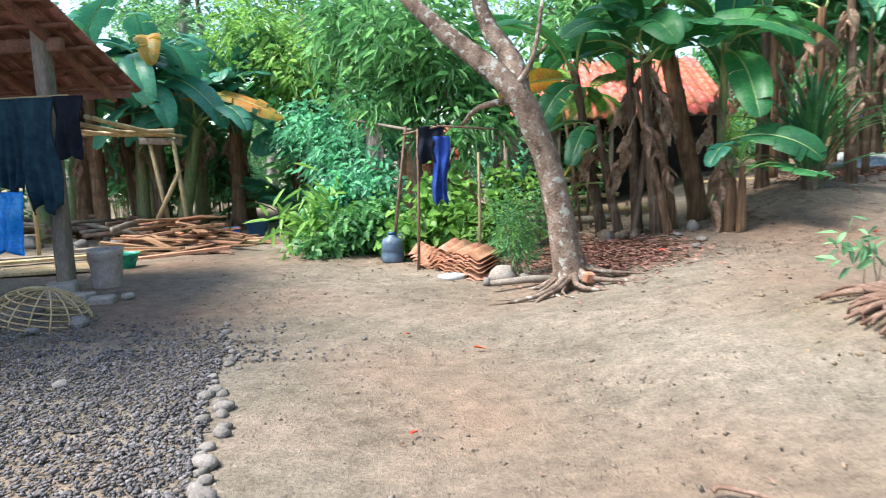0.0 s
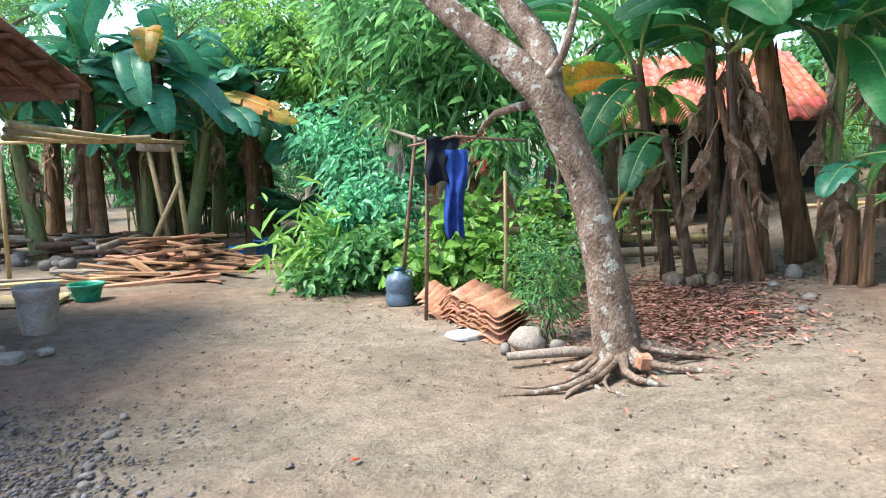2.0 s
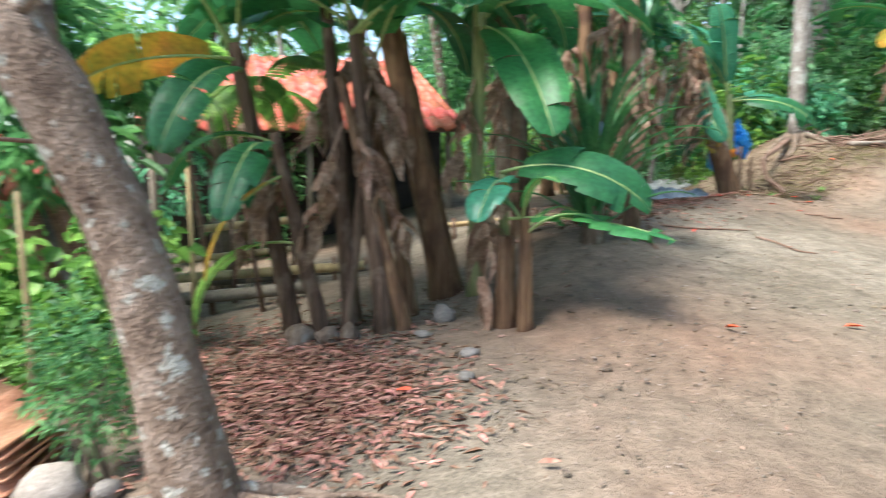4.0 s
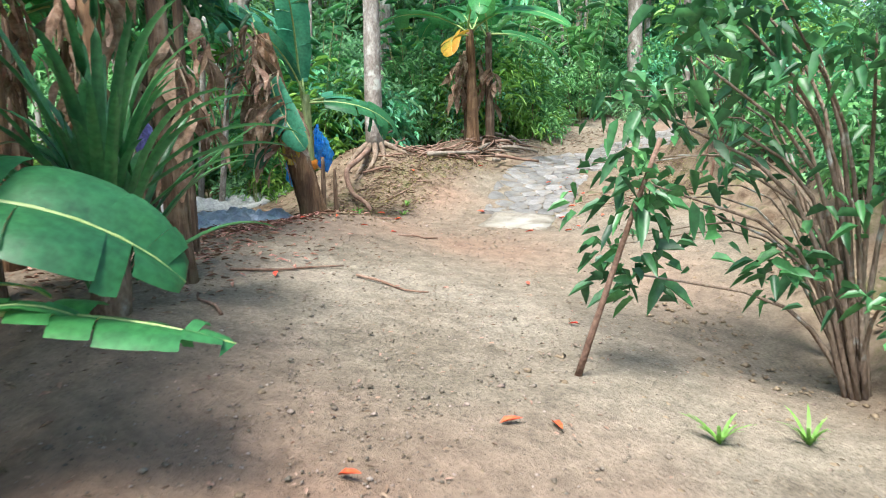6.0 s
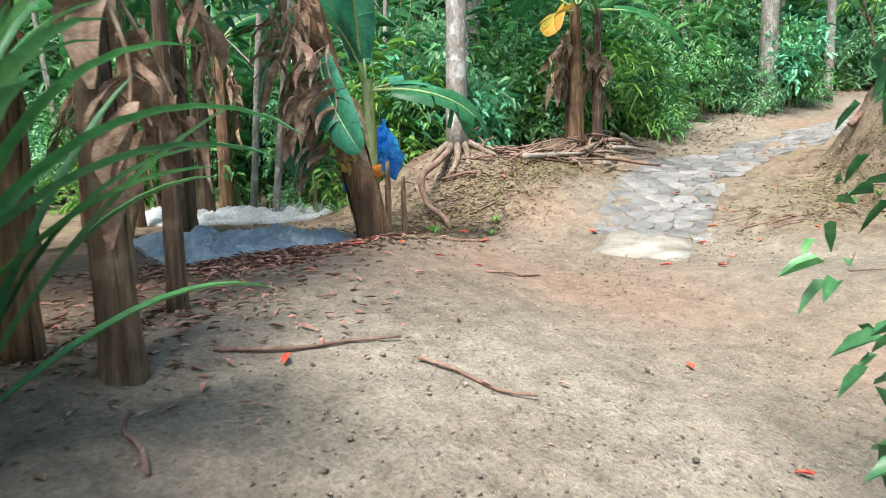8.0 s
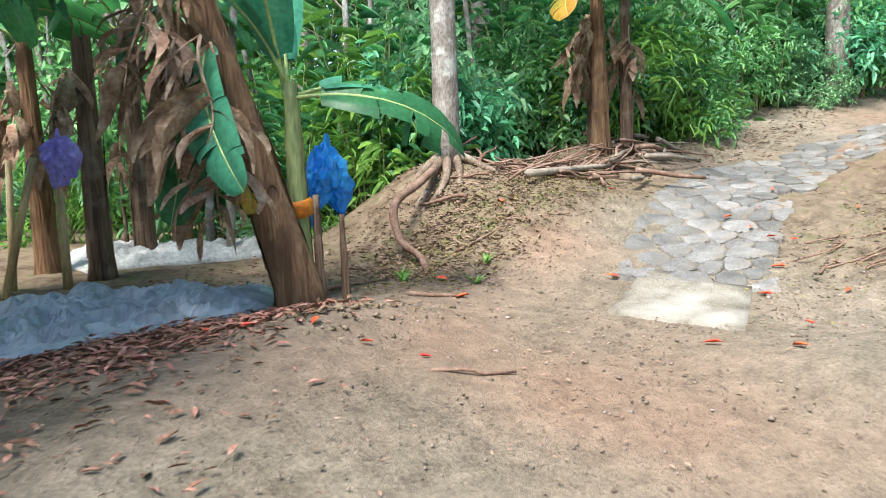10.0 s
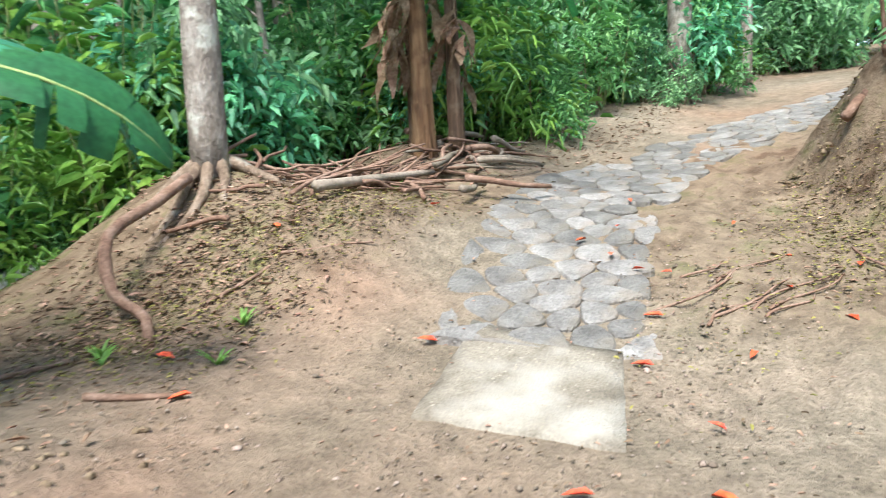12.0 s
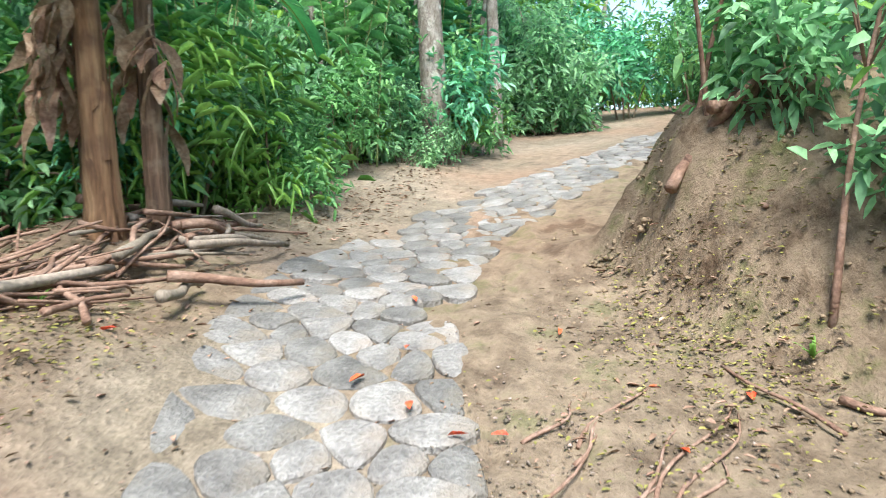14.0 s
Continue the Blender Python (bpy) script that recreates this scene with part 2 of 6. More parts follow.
material("red_tile", [(0.38, 0.085, 0.05), (0.52, 0.155, 0.09), (0.58, 0.27, 0.19)], 3, 0.85, 0.3, 40, 0.2, vary=0.35)
material("tarp_grey", [(0.17, 0.20, 0.24), (0.27, 0.31, 0.36), (0.40, 0.44, 0.49)], 3, 0.36, 0.08, 9, 0.5)
material("tarp_white", [(0.350, 0.343, 0.322), (0.462, 0.462, 0.441), (0.532, 0.532, 0.518)], 3, 0.6, 0.3, 30, 0.35)
material("blue_plastic", [(0.013, 0.19, 0.72), (0.03, 0.33, 0.84), (0.10, 0.48, 0.86)], 4, 0.35, 0.4, 30, 0.5, translucent=0.35)
material("purple_plastic", [(0.26, 0.21, 0.65), (0.37, 0.31, 0.78), (0.48, 0.43, 0.86)], 4, 0.4, 0.3, 30, 0.45, translucent=0.35)
material("orange_plastic", [(0.50, 0.13, 0.01), (0.62, 0.22, 0.02)], 4, 0.5, 0.2, 30, 0.4)
material("green_plastic", [(0.02, 0.26, 0.15), (0.04, 0.36, 0.22)], 4, 0.4, 0.1, 30, 0.5)
material("bucket_plastic", [(0.30, 0.25, 0.23), (0.44, 0.38, 0.35), (0.50, 0.45, 0.42)], 4, 0.7, 0.2, 60, 0.3, patch=((0.34, 0.24, 0.16), 5, 0.5, 0.7))
material("jug_plastic", [(0.05, 0.08, 0.12), (0.10, 0.15, 0.21), (0.18, 0.24, 0.30)], 5, 0.45, 0.2, 50, 0.4)
material("dark_blue_plastic", [(0.01, 0.06, 0.12), (0.02, 0.10, 0.18)], 4, 0.45, 0.1, 50, 0.4)
material("denim", [(0.015, 0.035, 0.16), (0.03, 0.07, 0.30), (0.05, 0.11, 0.40)], 6, 0.9, 0.4, 160, 0.1)
material("black_cloth", [(0.008, 0.01, 0.016), (0.02, 0.025, 0.035)], 6, 0.95, 0.3, 160, 0.1)
material("navy_cloth", [(0.010, 0.02, 0.035), (0.02, 0.045, 0.065), (0.03, 0.07, 0.09)], 6, 0.95, 0.3, 160, 0.1)
material("grey_cloth", [(0.14, 0.12, 0.11), (0.24, 0.21, 0.19), (0.32, 0.29, 0.26)], 6, 0.95, 0.3, 160, 0.1)
material("pale_blue_cloth", [(0.30, 0.42, 0.50), (0.45, 0.58, 0.66)], 6, 0.95, 0.3, 160, 0.1)
# walls under the roofs: indoor shade is put into the near-black colour
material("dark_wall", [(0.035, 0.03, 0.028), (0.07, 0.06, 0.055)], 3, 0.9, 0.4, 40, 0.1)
material("brick_grey", [(0.28, 0.24, 0.20), (0.40, 0.35, 0.30)], 6, 0.9, 0.4, 60, 0.15)

# ---------------------------------------------------------------- mesh helpers
rng = np.random.default_rng(7)


def mesh(name, verts, faces, mat, smooth=False):
    me = bpy.data.meshes.new(name)
    v = np.asarray(verts, float).reshape(-1, 3)
    if isinstance(faces, np.ndarray):
        k = faces.shape[1]
        me.vertices.add(len(v))
        me.vertices.foreach_set("co", v.ravel())
        me.loops.add(faces.size)
        me.loops.foreach_set("vertex_index", faces.ravel().astype(np.int32))
        me.polygons.add(len(faces))
        me.polygons.foreach_set("loop_start", np.arange(0, faces.size, k, dtype=np.int32))
        me.update(calc_edges=True)
        me.validate()
    else:
        me.from_pydata(v.tolist(), [], [list(f) for f in faces])
    if smooth:
        me.polygons.foreach_set("use_smooth", [True] * len(me.polygons))
    me.materials.append(MATS[mat])
    me.update()
    return me


def thing(name, m=None, label="", category="", group="", kind=""):
    """An empty at the base of a thing that carries its parts."""
    ob = new(name)
    ob.empty_display_size = 0.1
    if m is not None:
        ob.matrix_basis = m
    return tagged(ob, label, category, group, kind)


def part(name, geo, mat, parent=None, label="", m=None, smooth=True):
    ob = new(name, geo if isinstance(geo, bpy.types.Mesh) else mesh(name, geo[0], geo[1], mat, smooth))
    ob.parent = parent
    if m is not None:
        ob.matrix_basis = m
    if label:
        ob["label"] = label
    return ob


def join(*geos):
    vs, fs, o = [], [], 0
    for v, f in geos:
        v = np.asarray(v, float).reshape(-1, 3)
        vs.append(v)
        fs += [[i + o for i in q] for q in (f.tolist() if isinstance(f, np.ndarray) else f)]
        o += len(v)
    return np.concatenate(vs), fs


def moved(geo, m):
    v = np.asarray(geo[0], float).reshape(-1, 3)
    a = np.array(m)
    return v @ a[:3, :3].T + a[:3, 3], geo[1]


def tube(points, radii, n=8, wob=0.0, seed=0, flat=1.0):
    """A tapered tube along points, closed at both ends; wob: uneven girth."""
    r = np.random.default_rng(seed)
    p = np.asarray(points, float)
    rad = np.broadcast_to(np.asarray(radii, float), (len(p),))
    t = np.gradient(p, axis=0)
    t /= np.linalg.norm(t, axis=1)[:, None] + 1e-9
    ref = np.array([0.0, 0, 1]) if abs(t[:, 2]).mean() < 0.8 else np.array([1.0, 0, 0])
    a = np.cross(t, ref)
    a /= np.linalg.norm(a, axis=1)[:, None] + 1e-9
    b = np.cross(t, a)
    ang = np.arange(n) * 2 * np.pi / n
    g = 1 + wob * r.standard_normal((len(p), n)) * 0.5
    ring = p[:, None] + (rad[:, None, None] * g[..., None]) * (np.cos(ang)[None, :, None] * a[:, None] + flat * np.sin(ang)[None, :, None] * b[:, None])
    v = ring.reshape(-1, 3)
    f = [[i * n + j, i * n + (j + 1) % n, (i + 1) * n + (j + 1) % n, (i + 1) * n + j] for i in range(len(p) - 1) for j in range(n)]
    f += [list(range(n))[::-1], [(len(p) - 1) * n + j for j in range(n)]]
    return v, f


def curve(points, n=12):
    """Smooth points through a few corners."""
    p = np.asarray(points, float)
    if len(p) == 2:
        return np.linspace(p[0], p[1], n)
    q = np.vstack([2 * p[0] - p[1], p, 2 * p[-1] - p[-2]])
    out = []
    seg = len(p) - 1
    for i in range(seg):
        a, b, c, d = q[i : i + 4]
        for t in np.linspace(0, 1, max(2, n // seg), endpoint=i == seg - 1):
            out.append(0.5 * (2 * b + (c - a) * t + (2 * a - 5 * b + 4 * c - d) * t**2 + (3 * b - a - 3 * c + d) * t**3))
    return np.array(out)


def box(sx, sy, sz, bev=0.01):
    """A box about its centre with bevelled edges."""
    bm = bmesh.new()
    bmesh.ops.create_cube(bm, size=1)
    bmesh.ops.scale(bm, vec=(sx, sy, sz), verts=bm.verts)
    if bev:
        bmesh.ops.bevel(bm, geom=bm.edges[:], offset=bev, segments=1, affect="EDGES")
    bm.verts.index_update()
    out = [v.co[:] for v in bm.verts], [[v.index for v in f.verts] for f in bm.faces]
    bm.free()
    return out


def lathe(profile, n=24):
    """A turned shell from (radius, height) pairs."""
    pr = np.asarray(profile, float)
    ang = np.arange(n) * 2 * np.pi / n
    v = np.stack([pr[:, 0, None] * np.cos(ang), pr[:, 0, None] * np.sin(ang), np.repeat(pr[:, 1, None], n, 1)], -1).reshape(-1, 3)
    f = [[i * n + j, i * n + (j + 1) % n, (i + 1) * n + (j + 1) % n, (i + 1) * n + j] for i in range(len(pr) - 1) for j in range(n)]
    return v, f


def rock(size, seed, squash=0.7, sub=2):
    bm = bmesh.new()
    bmesh.ops.create_icosphere(bm, subdivisions=sub, radius=1)
    o = Vector((seed * 3.7, seed * 1.3, seed))
    for v in bm.verts:
        d = 1 + 0.35 * noise.noise(v.co * 1.1 + o) + 0.12 * noise.noise(v.co * 3 + o)
        v.co = Vector((v.co.x * d * size, v.co.y * d * size * 0.8, v.co.z * d * size * squash))
    bm.verts.index_update()
    out = [v.co[:] for v in bm.verts], [[v.index for v in f.verts] for f in bm.faces]
    bm.free()
    return out


def unit(a):
    return a / (np.linalg.norm(a, axis=-1, keepdims=True) + 1e-9)


def leaves(base, way, up, length, width, fold=0.25, droop=0.25):
    """Many pointed leaves: each has a folded blade of six corners and a drooping tip."""
    n = len(base)
    way = unit(way)
    side = unit(np.cross(way, up))
    nor = np.cross(side, way)
    length = np.broadcast_to(length, (n,))[:, None]
    width = np.broadcast_to(width, (n,))[:, None]
    mid = base + way * length * 0.5
    tip = base + way * length - np.array([0, 0, 1.0]) * droop * length
    q1 = base + way * length * 0.28 + side * width * 0.42 + nor * width * fold
    q2 = base + way * length * 0.68 + side * width * 0.36 + nor * width * fold * 0.6 - np.array([0, 0, 0.35]) * droop * length
    p1 = q1 - side * width * 0.84
    p2 = q2 - side * width * 0.72
    v = np.stack([base, q1, q2, tip, p2, p1], 1).reshape(-1, 3)
    o = np.arange(n)[:, None] * 6
    f = np.concatenate([o + np.array([[0, 1, 2, 3]]), o + np.array([[0, 3, 4, 5]])])
    return v, f


def foliage(blobs, count, length, width, seed, droop=0.3, flatness=0.5):
    """Leaves spread through blobs (x, y, z, rx, ry, rz), thick at the outside and in small tufts."""
    r = np.random.default_rng(seed)
    b = np.asarray(blobs, float)
    vol = b[:, 3] * b[:, 4] * b[:, 5]
    tufts = max(8, count // 9)
    pick = r.choice(len(b), tufts, p=vol / vol.sum())
    d = unit(r.standard_normal((tufts, 3)))
    rad = r.random(tufts) ** 0.45
    c = b[pick, :3] + d * b[pick, 3:] * rad[:, None]
    k = r.integers(0, tufts, count)
    spread = length * 1.3
    pos = c[k] + r.standard_normal((count, 3)) * spread * 0.5
    way = unit(d[k] * 0.7 + r.standard_normal((count, 3)) * np.array([0.8, 0.8, flatness]))
    up = unit(np.array([0, 0, 1.0]) + r.standard_normal((count, 3)) * 0.5)
    s = r.uniform(0.6, 1.25, count)
    return leaves(pos, way, up, length * s, width * s, droop=droop)


def blade_strip(line, widths, up, arch=0.0, n_across=2):
    """A long blade along a line with a given half width at each step."""
    p = np.asarray(line, float)
    t = unit(np.gradient(p, axis=0))
    side = unit(np.cross(t, up))
    nor = np.cross(side, t)
    w = np.asarray(widths)[:, None]
    rows = [p + side * w * k + nor * abs(k) * w * arch for k in np.linspace(-1, 1, 2 * n_across + 1)]
    m = len(rows)
    v = np.stack(rows, 1).reshape(-1, 3)
    f = [[i * m + j, i * m + j + 1, (i + 1) * m + j + 1, (i + 1) * m + j] for i in range(len(p) - 1) for j in range(m - 1)]
    return v, f


def banana_blade(length, width, start_up, droop, torn, seed, fold=0.35, sag=0.15):
    """A banana leaf from its stalk outward along +x: half blades cut into strips where the wind tore them, and the midrib.
    start_up: first slope in degrees; droop: bend over the length in degrees."""
    r = np.random.default_rng(seed)
    n = 28
    ang = np.radians(start_up - droop * np.linspace(0, 1, n) ** 1.2)
    st = length * 1.18 / n
    x = np.concatenate([[0], np.cumsum(np.cos(ang) * st)])[:n]
    z = np.concatenate([[0], np.cumsum(np.sin(ang) * st)])[:n]
    line = np.stack([x, 0.03 * length * np.sin(np.linspace(0, 3, n) + seed), z], 1)
    t = unit(np.gradient(line, axis=0))
    nor = np.stack([-t[:, 2], 0 * t[:, 0], t[:, 0]], 1)
    first = 4
    s = np.linspace(0, 1, n - first)
    prof = width * 0.5 * np.clip(np.sin(np.pi * np.clip(s * 0.93 + 0.07, 0, 1)) ** 0.42, 0, 1)
    verts, faces = [], []
    for sgn in (1, -1):
        i = 0
        while i < n - first - 1:
            run = r.integers(1, 4) if r.random() < torn else r.integers(4, 9)
            j = min(n - first - 1, i + run)
            tilt = fold + r.normal(0, 0.10 + 0.25 * torn)
            lag = r.uniform(-0.2, 0.5) * torn * 0.08
            cut = r.uniform(0.78, 1.0) if torn > 0.5 else r.uniform(0.93, 1.0)
            o = len(verts)
            for k in range(i, j + 1):
                q = first + k
                pinch = 0.97 if torn and k in (i, j) else 1.0
                for a in np.linspace(0, 1, 5):
                    w = prof[k] * a * pinch * cut
                    verts.append(line[q] + np.array([0, sgn, 0]) * w * math.cos(tilt) + nor[q] * (w * math.sin(tilt) - sag * w * a * a * 1.6) + t[q] * w * (0.18 - lag) - np.array([0, 0, torn * 0.25 * w * a * a]))
            for k in range(j - i):
                for a in range(4):
                    q0 = o + k * 5 + a
                    faces.append([q0, q0 + 1, q0 + 6, q0 + 5])
            i = j
    rib = tube(line[:: 3], np.linspace(0.018, 0.004, len(line[:: 3])) * (length / 1.6) ** 0.5, 6)
    return (np.array(verts), faces), rib


def add_banana_leaf(parent, name, base, yaw, length, width, start_up, droop, torn, seed, mat="banana_leaf", roll=0, label=""):
    b, rib = banana_blade(length, width, start_up, droop, torn, seed)
    lf = part(name, b, mat, parent, label, pose(*base) @ Matrix.Rotation(radians(yaw), 4, "Z") @ Matrix.Rotation(radians(roll), 4, "X"))
    part("midrib", rib, "midrib", lf)
    return lf


def dry_leaf_geo(length, width, seed):
    """A withered banana leaf: a hanging rib with ragged, twisted strips on both sides."""
    r = np.random.default_rng(seed)
    n = 10
    t = np.linspace(0, 1, n)
    rib = np.stack([0.05 * np.sin(6 * t + seed) * length, 0.12 * length * np.sin(t * 2.2), -t * length], 1)
    geos = [tube(rib, np.linspace(0.011, 0.004, n), 5, 0.1, seed)]
    for k in range(int(5 + 8 * length)):
        i = r.integers(0, n - 2)
        sg = 1 if r.random() < 0.5 else -1
        m = 7
        u = np.linspace(0, 1, m)
        ln = r.uniform(0.35, 0.9) * min(0.5, 0.3 + 0.35 * length)
        out = width * r.uniform(0.25, 0.8) * (0.4 + math.sin(math.pi * min(1, 0.2 + i / n)))
        tw = r.uniform(-2.5, 2.5) * u + r.uniform(0, 6)
        line = rib[i] + np.stack([sg * out * np.sin(u * 1.7), r.normal(0, 0.07) * u + 0.03 * np.sin(5 * u + k), -ln * u**1.3], 1)
        w = r.uniform(0.014, 0.065) * np.clip(np.sin(np.pi * (0.15 + 0.8 * u)), 0.15, 1)
        side = np.stack([np.cos(tw), np.sin(tw), 0 * tw], 1) * w[:, None]
        v = np.stack([line - side, line + 0.25 * np.stack([-side[:, 1], side[:, 0], side[:, 2]], 1), line + side], 1).reshape(-1, 3)
        geos.append((v, [[3 * q + d, 3 * q + d + 1, 3 * q + d + 4, 3 * q + d + 3] for q in range(m - 1) for d in range(2)]))
    return join(*geos)


def banana_stem_geo(height, r0, r1, lean=(0, 0), seed=0, bow=0.0):
    """A stem of wrapped sheaths: a tube with loose overlapping collars."""
    r = np.random.default_rng(seed)
    n = 14
    s = np.linspace(0, 1, n)
    pts = np.stack([lean[0] * s + bow * np.sin(np.pi * s), lean[1] * s, s * height - 0.12 * (s == 0)], 1)
    rad = r0 + (r1 - r0) * s**0.8
    rad[0] *= 1.2
    geos = [tube(pts, rad, 12, 0.06, seed)]
    for k in range(int(9 + height * 6)):
        a = r.random() * 2 * np.pi
        i = r.integers(0, n - 4)
        ln = min(n - i, r.integers(4, 9))
        w = r.uniform(0.25, 0.75)
        peel = r.uniform(0.0, 0.7) ** 2
        slant = r.normal(0, 0.25)
        vv = []
        for q in range(ln):
            u = q / (ln - 1)
            pp, rq = pts[i + q], rad[i + q]
            e = 1.04 + 0.05 * r.random() + peel * u**3
            wu = w * (1 - 0.75 * u**2)
            for da in np.linspace(-wu, wu, 5):
                vv.append((pp[0] + math.cos(a + da + slant * u) * rq * e, pp[1] + math.sin(a + da + slant * u) * rq * e, pp[2] + 0.02 * r.standard_normal()))
        geos.append((vv, [[q * 5 + d, q * 5 + d + 1, (q + 1) * 5 + d + 1, (q + 1) * 5 + d] for q in range(ln - 1) for d in range(4)]))
    return join(*geos)

# ---------------------------------------------------------------- ground


def ss(t):
    t = np.clip(t, 0.0, 1.0)
    return t * t * (3 - 2 * t)


def swell(t, k=0.6):
    return k * np.log1p(np.exp(np.clip(np.asarray(t, float) / k, -40, 40)))


# foot of the earth bank on the uphill side of the way
BANK = [(3.4, 2.8), (4.9, 4.6), (6.6, 5.9), (8.6, 7.1), (10.2, 7.9), (11.7, 8.7), (12.6, 9.5), (13.2, 10.1), (13.9, 10.6), (14.6, 10.82), (15.3, 10.65), (16.0, 10.1), (17.5, 9.4), (19.5, 8.8), (26.0, 7.6)]


def bank_offset(x, y):
    """Distance to the uphill side of the bank's foot, and the way along it."""
    best = np.full(np.shape(x), 1e9)
    side, along, run = np.zeros(np.shape(x)), np.zeros(np.shape(x)), 0.0
    for (ax, ay), (bx, by) in zip(BANK, BANK[1:]):
        dx, dy = bx - ax, by - ay
        ln = math.hypot(dx, dy)
        t = np.clip(((x - ax) * dx + (y - ay) * dy) / ln**2, 0, 1)
        ex, ey = x - ax - t * dx, y - ay - t * dy
        d = np.hypot(ex, ey)
        near = d < best
        best, side, along = np.where(near, d, best), np.where(near, np.sign(ex * dy - ey * dx), side), np.where(near, run + t * ln, along)
        run += ln
    return best * side, along


def lie(x, y):
    """Height of the ground."""
    x0, y0 = np.asarray(x, float), np.asarray(y, float)
    x, y = np.clip(x0, -12, 30), np.clip(y0, -8, 26)
    w = ss((x - 2.5) / 2) * ss((10.5 - x) / 3)
    z = -0.042 + 0.342 * ss((x - 0.2) / 2.6) * ss((y + 1) / 5) + 0.141 * ss((x - 2.5) / 5) + 0.292 * ss((x - 7.5) / 3) + 0.181 * swell(x - 10.2)
    z = z + w * 0.177 * np.clip(y - 0.45 * x - 5.5, -2, 2.5)
    z = z + 0.78 * np.exp(-((x - 10.9) ** 2 / 1.3 + (y - 14.3) ** 2 / 1.6)) + 0.3 * np.exp(-((x - 12.9) ** 2 / 1.2 + (y - 13.9) ** 2))
    z = z + 0.26 * np.exp(-((x - 11.3) ** 2 / 0.8 + (y - 12.9) ** 2 / 0.25)) - 0.085 * np.exp(-((x - 10.4) ** 2 + (y - 11.0) ** 2) / 1.3)
    z = z + 0.391 * ss((x - 11.5) / 2.5) * ss((y - 12.3) / 2)
    z = z + 0.12 * ss((x - 9.5) / 1.5) * ss((15 - x) / 2.5) * np.clip(y - 11.3, -1.2, 1.2)
    z = z + 0.20 * np.exp(-((x - 7.95) ** 2 / 0.5 + (y - 11.75) ** 2 / 0.12)) * 0.6
    z = z + 0.2 * np.exp(-((x - 2.85) ** 2 + (y - 4.3) ** 2) / 0.2)
    d, a = bank_offset(x, y)
    rise = 0.45 + 0.65 * ss((a - 10.5) / 2.5)
    z = z + np.where(d > 0, rise * (0.9 * ss(d / 0.75)) + 0.06 * np.clip(d - 0.4, 0, 10), 0)
    return z


# heights on a fine raster, for setting things down
HX, HY = np.arange(-30, 50, 0.05), np.arange(-12, 50, 0.05)
HEIGHT = lie(*np.meshgrid(HX, HY, indexing="ij"))


def g(x, y):
    u, v = min(max((x + 30) / 0.05, 0), len(HX) - 2), min(max((y + 12) / 0.05, 0), len(HY) - 2)
    i, j = int(u), int(v)
    u, v = u - i, v - j
    return float((HEIGHT[i, j] * (1 - u) + HEIGHT[i + 1, j] * u) * (1 - v) + (HEIGHT[i, j + 1] * (1 - u) + HEIGHT[i + 1, j + 1] * u) * v)


def rough_ground(x, y):
    """Small lumps, ruts and ledges on the ground."""
    out = np.zeros(len(x))
    d, a = bank_offset(x, y)
    for i in range(len(x)):
        if -9 < x[i] < 24 and -1 < y[i] < 19:
            p = Vector((x[i], y[i], 0))
            n1 = noise.noise(p * 1.3) * 0.025 + noise.noise(p * 4.0) * 0.012 + noise.noise(p * 11.0) * 0.006
            if d[i] > -0.3:
                k = min(1.0, (d[i] + 0.3) / 0.6)
                n1 += k * (noise.noise(p * 1.6 + Vector((3, 1, 9))) * 0.22 + noise.noise(p * 4) * 0.10 + noise.noise(p * 9) * 0.05)
            elif x[i] > 10.6 and y[i] < 12.2 and d[i] > -1.7:
                # worn earth ledges beside the way
                n1 += 0.045 * noise.noise(Vector((x[i] * 1.2 + y[i] * 0.6, y[i] * 6.0 - x[i] * 1.6, 2))) + 0.025 * noise.noise(p * 7)
            out[i] = n1
    return out


def axis(lo, hi, step, far):
    inner = np.arange(lo, hi + step / 2, step)
    grow = step * np.cumsum(1.25 ** np.arange(1, 60))
    grow = grow[grow < far]
    return np.concatenate([(lo - grow)[::-1], inner, hi + grow])


gx, gy = axis(-7, 19, 0.075, 900), axis(0, 16, 0.075, 900)
GX, GY = np.meshgrid(gx, gy, indexing="ij")
fx, fy = GX.ravel(), GY.ravel()
gz = lie(fx, fy) + rough_ground(fx, fy)
ni, nj = len(gx), len(gy)
idx = np.arange(ni * nj).reshape(ni, nj)
quads = np.stack([idx[:-1, :-1], idx[1:, :-1], idx[1:, 1:], idx[:-1, 1:]], -1).reshape(-1, 4)
me = mesh("ground", np.stack([fx, fy, gz], 1), quads, "dirt", True)
# where the earth is raw and mossy rather than trodden
bd, ba = bank_offset(fx, fy)
mound = np.sqrt((fx - 10.9) ** 2 / 3.6 + (fy - 13.8) ** 2 / 1.5)
raw = np.maximum(ss((bd + 0.5) / 0.7), ss((1.25 - mound) / 0.4))
raw = np.maximum(raw, ss((fy - 13.4) / 1.2) * ss((fx - 4) / 3))
raw = np.maximum(raw, 0.75 * ss((bd + 2.2) / 0.5) * ss((fx - 11.0) / 1.0) * (fy < 11.8))
raw = np.maximum(raw, 0.85 * ss((fx - 9.3) / 1.0) * ss((13.9 - fx) / 1.0) * ss((fy - 12.35) / 0.4))
raw = np.maximum(raw, 0.8 * np.exp(-((fx - 2.8) ** 2 + (fy - 4.3) ** 2) / 0.5))
at = me.attributes.new("raw", "FLOAT", "POINT")
at.data.foreach_set("value", raw.astype(np.float32))
ground = tagged(new("ground", me), "bare trodden earth yard sloping up into a lane", "ground", kind="structure")

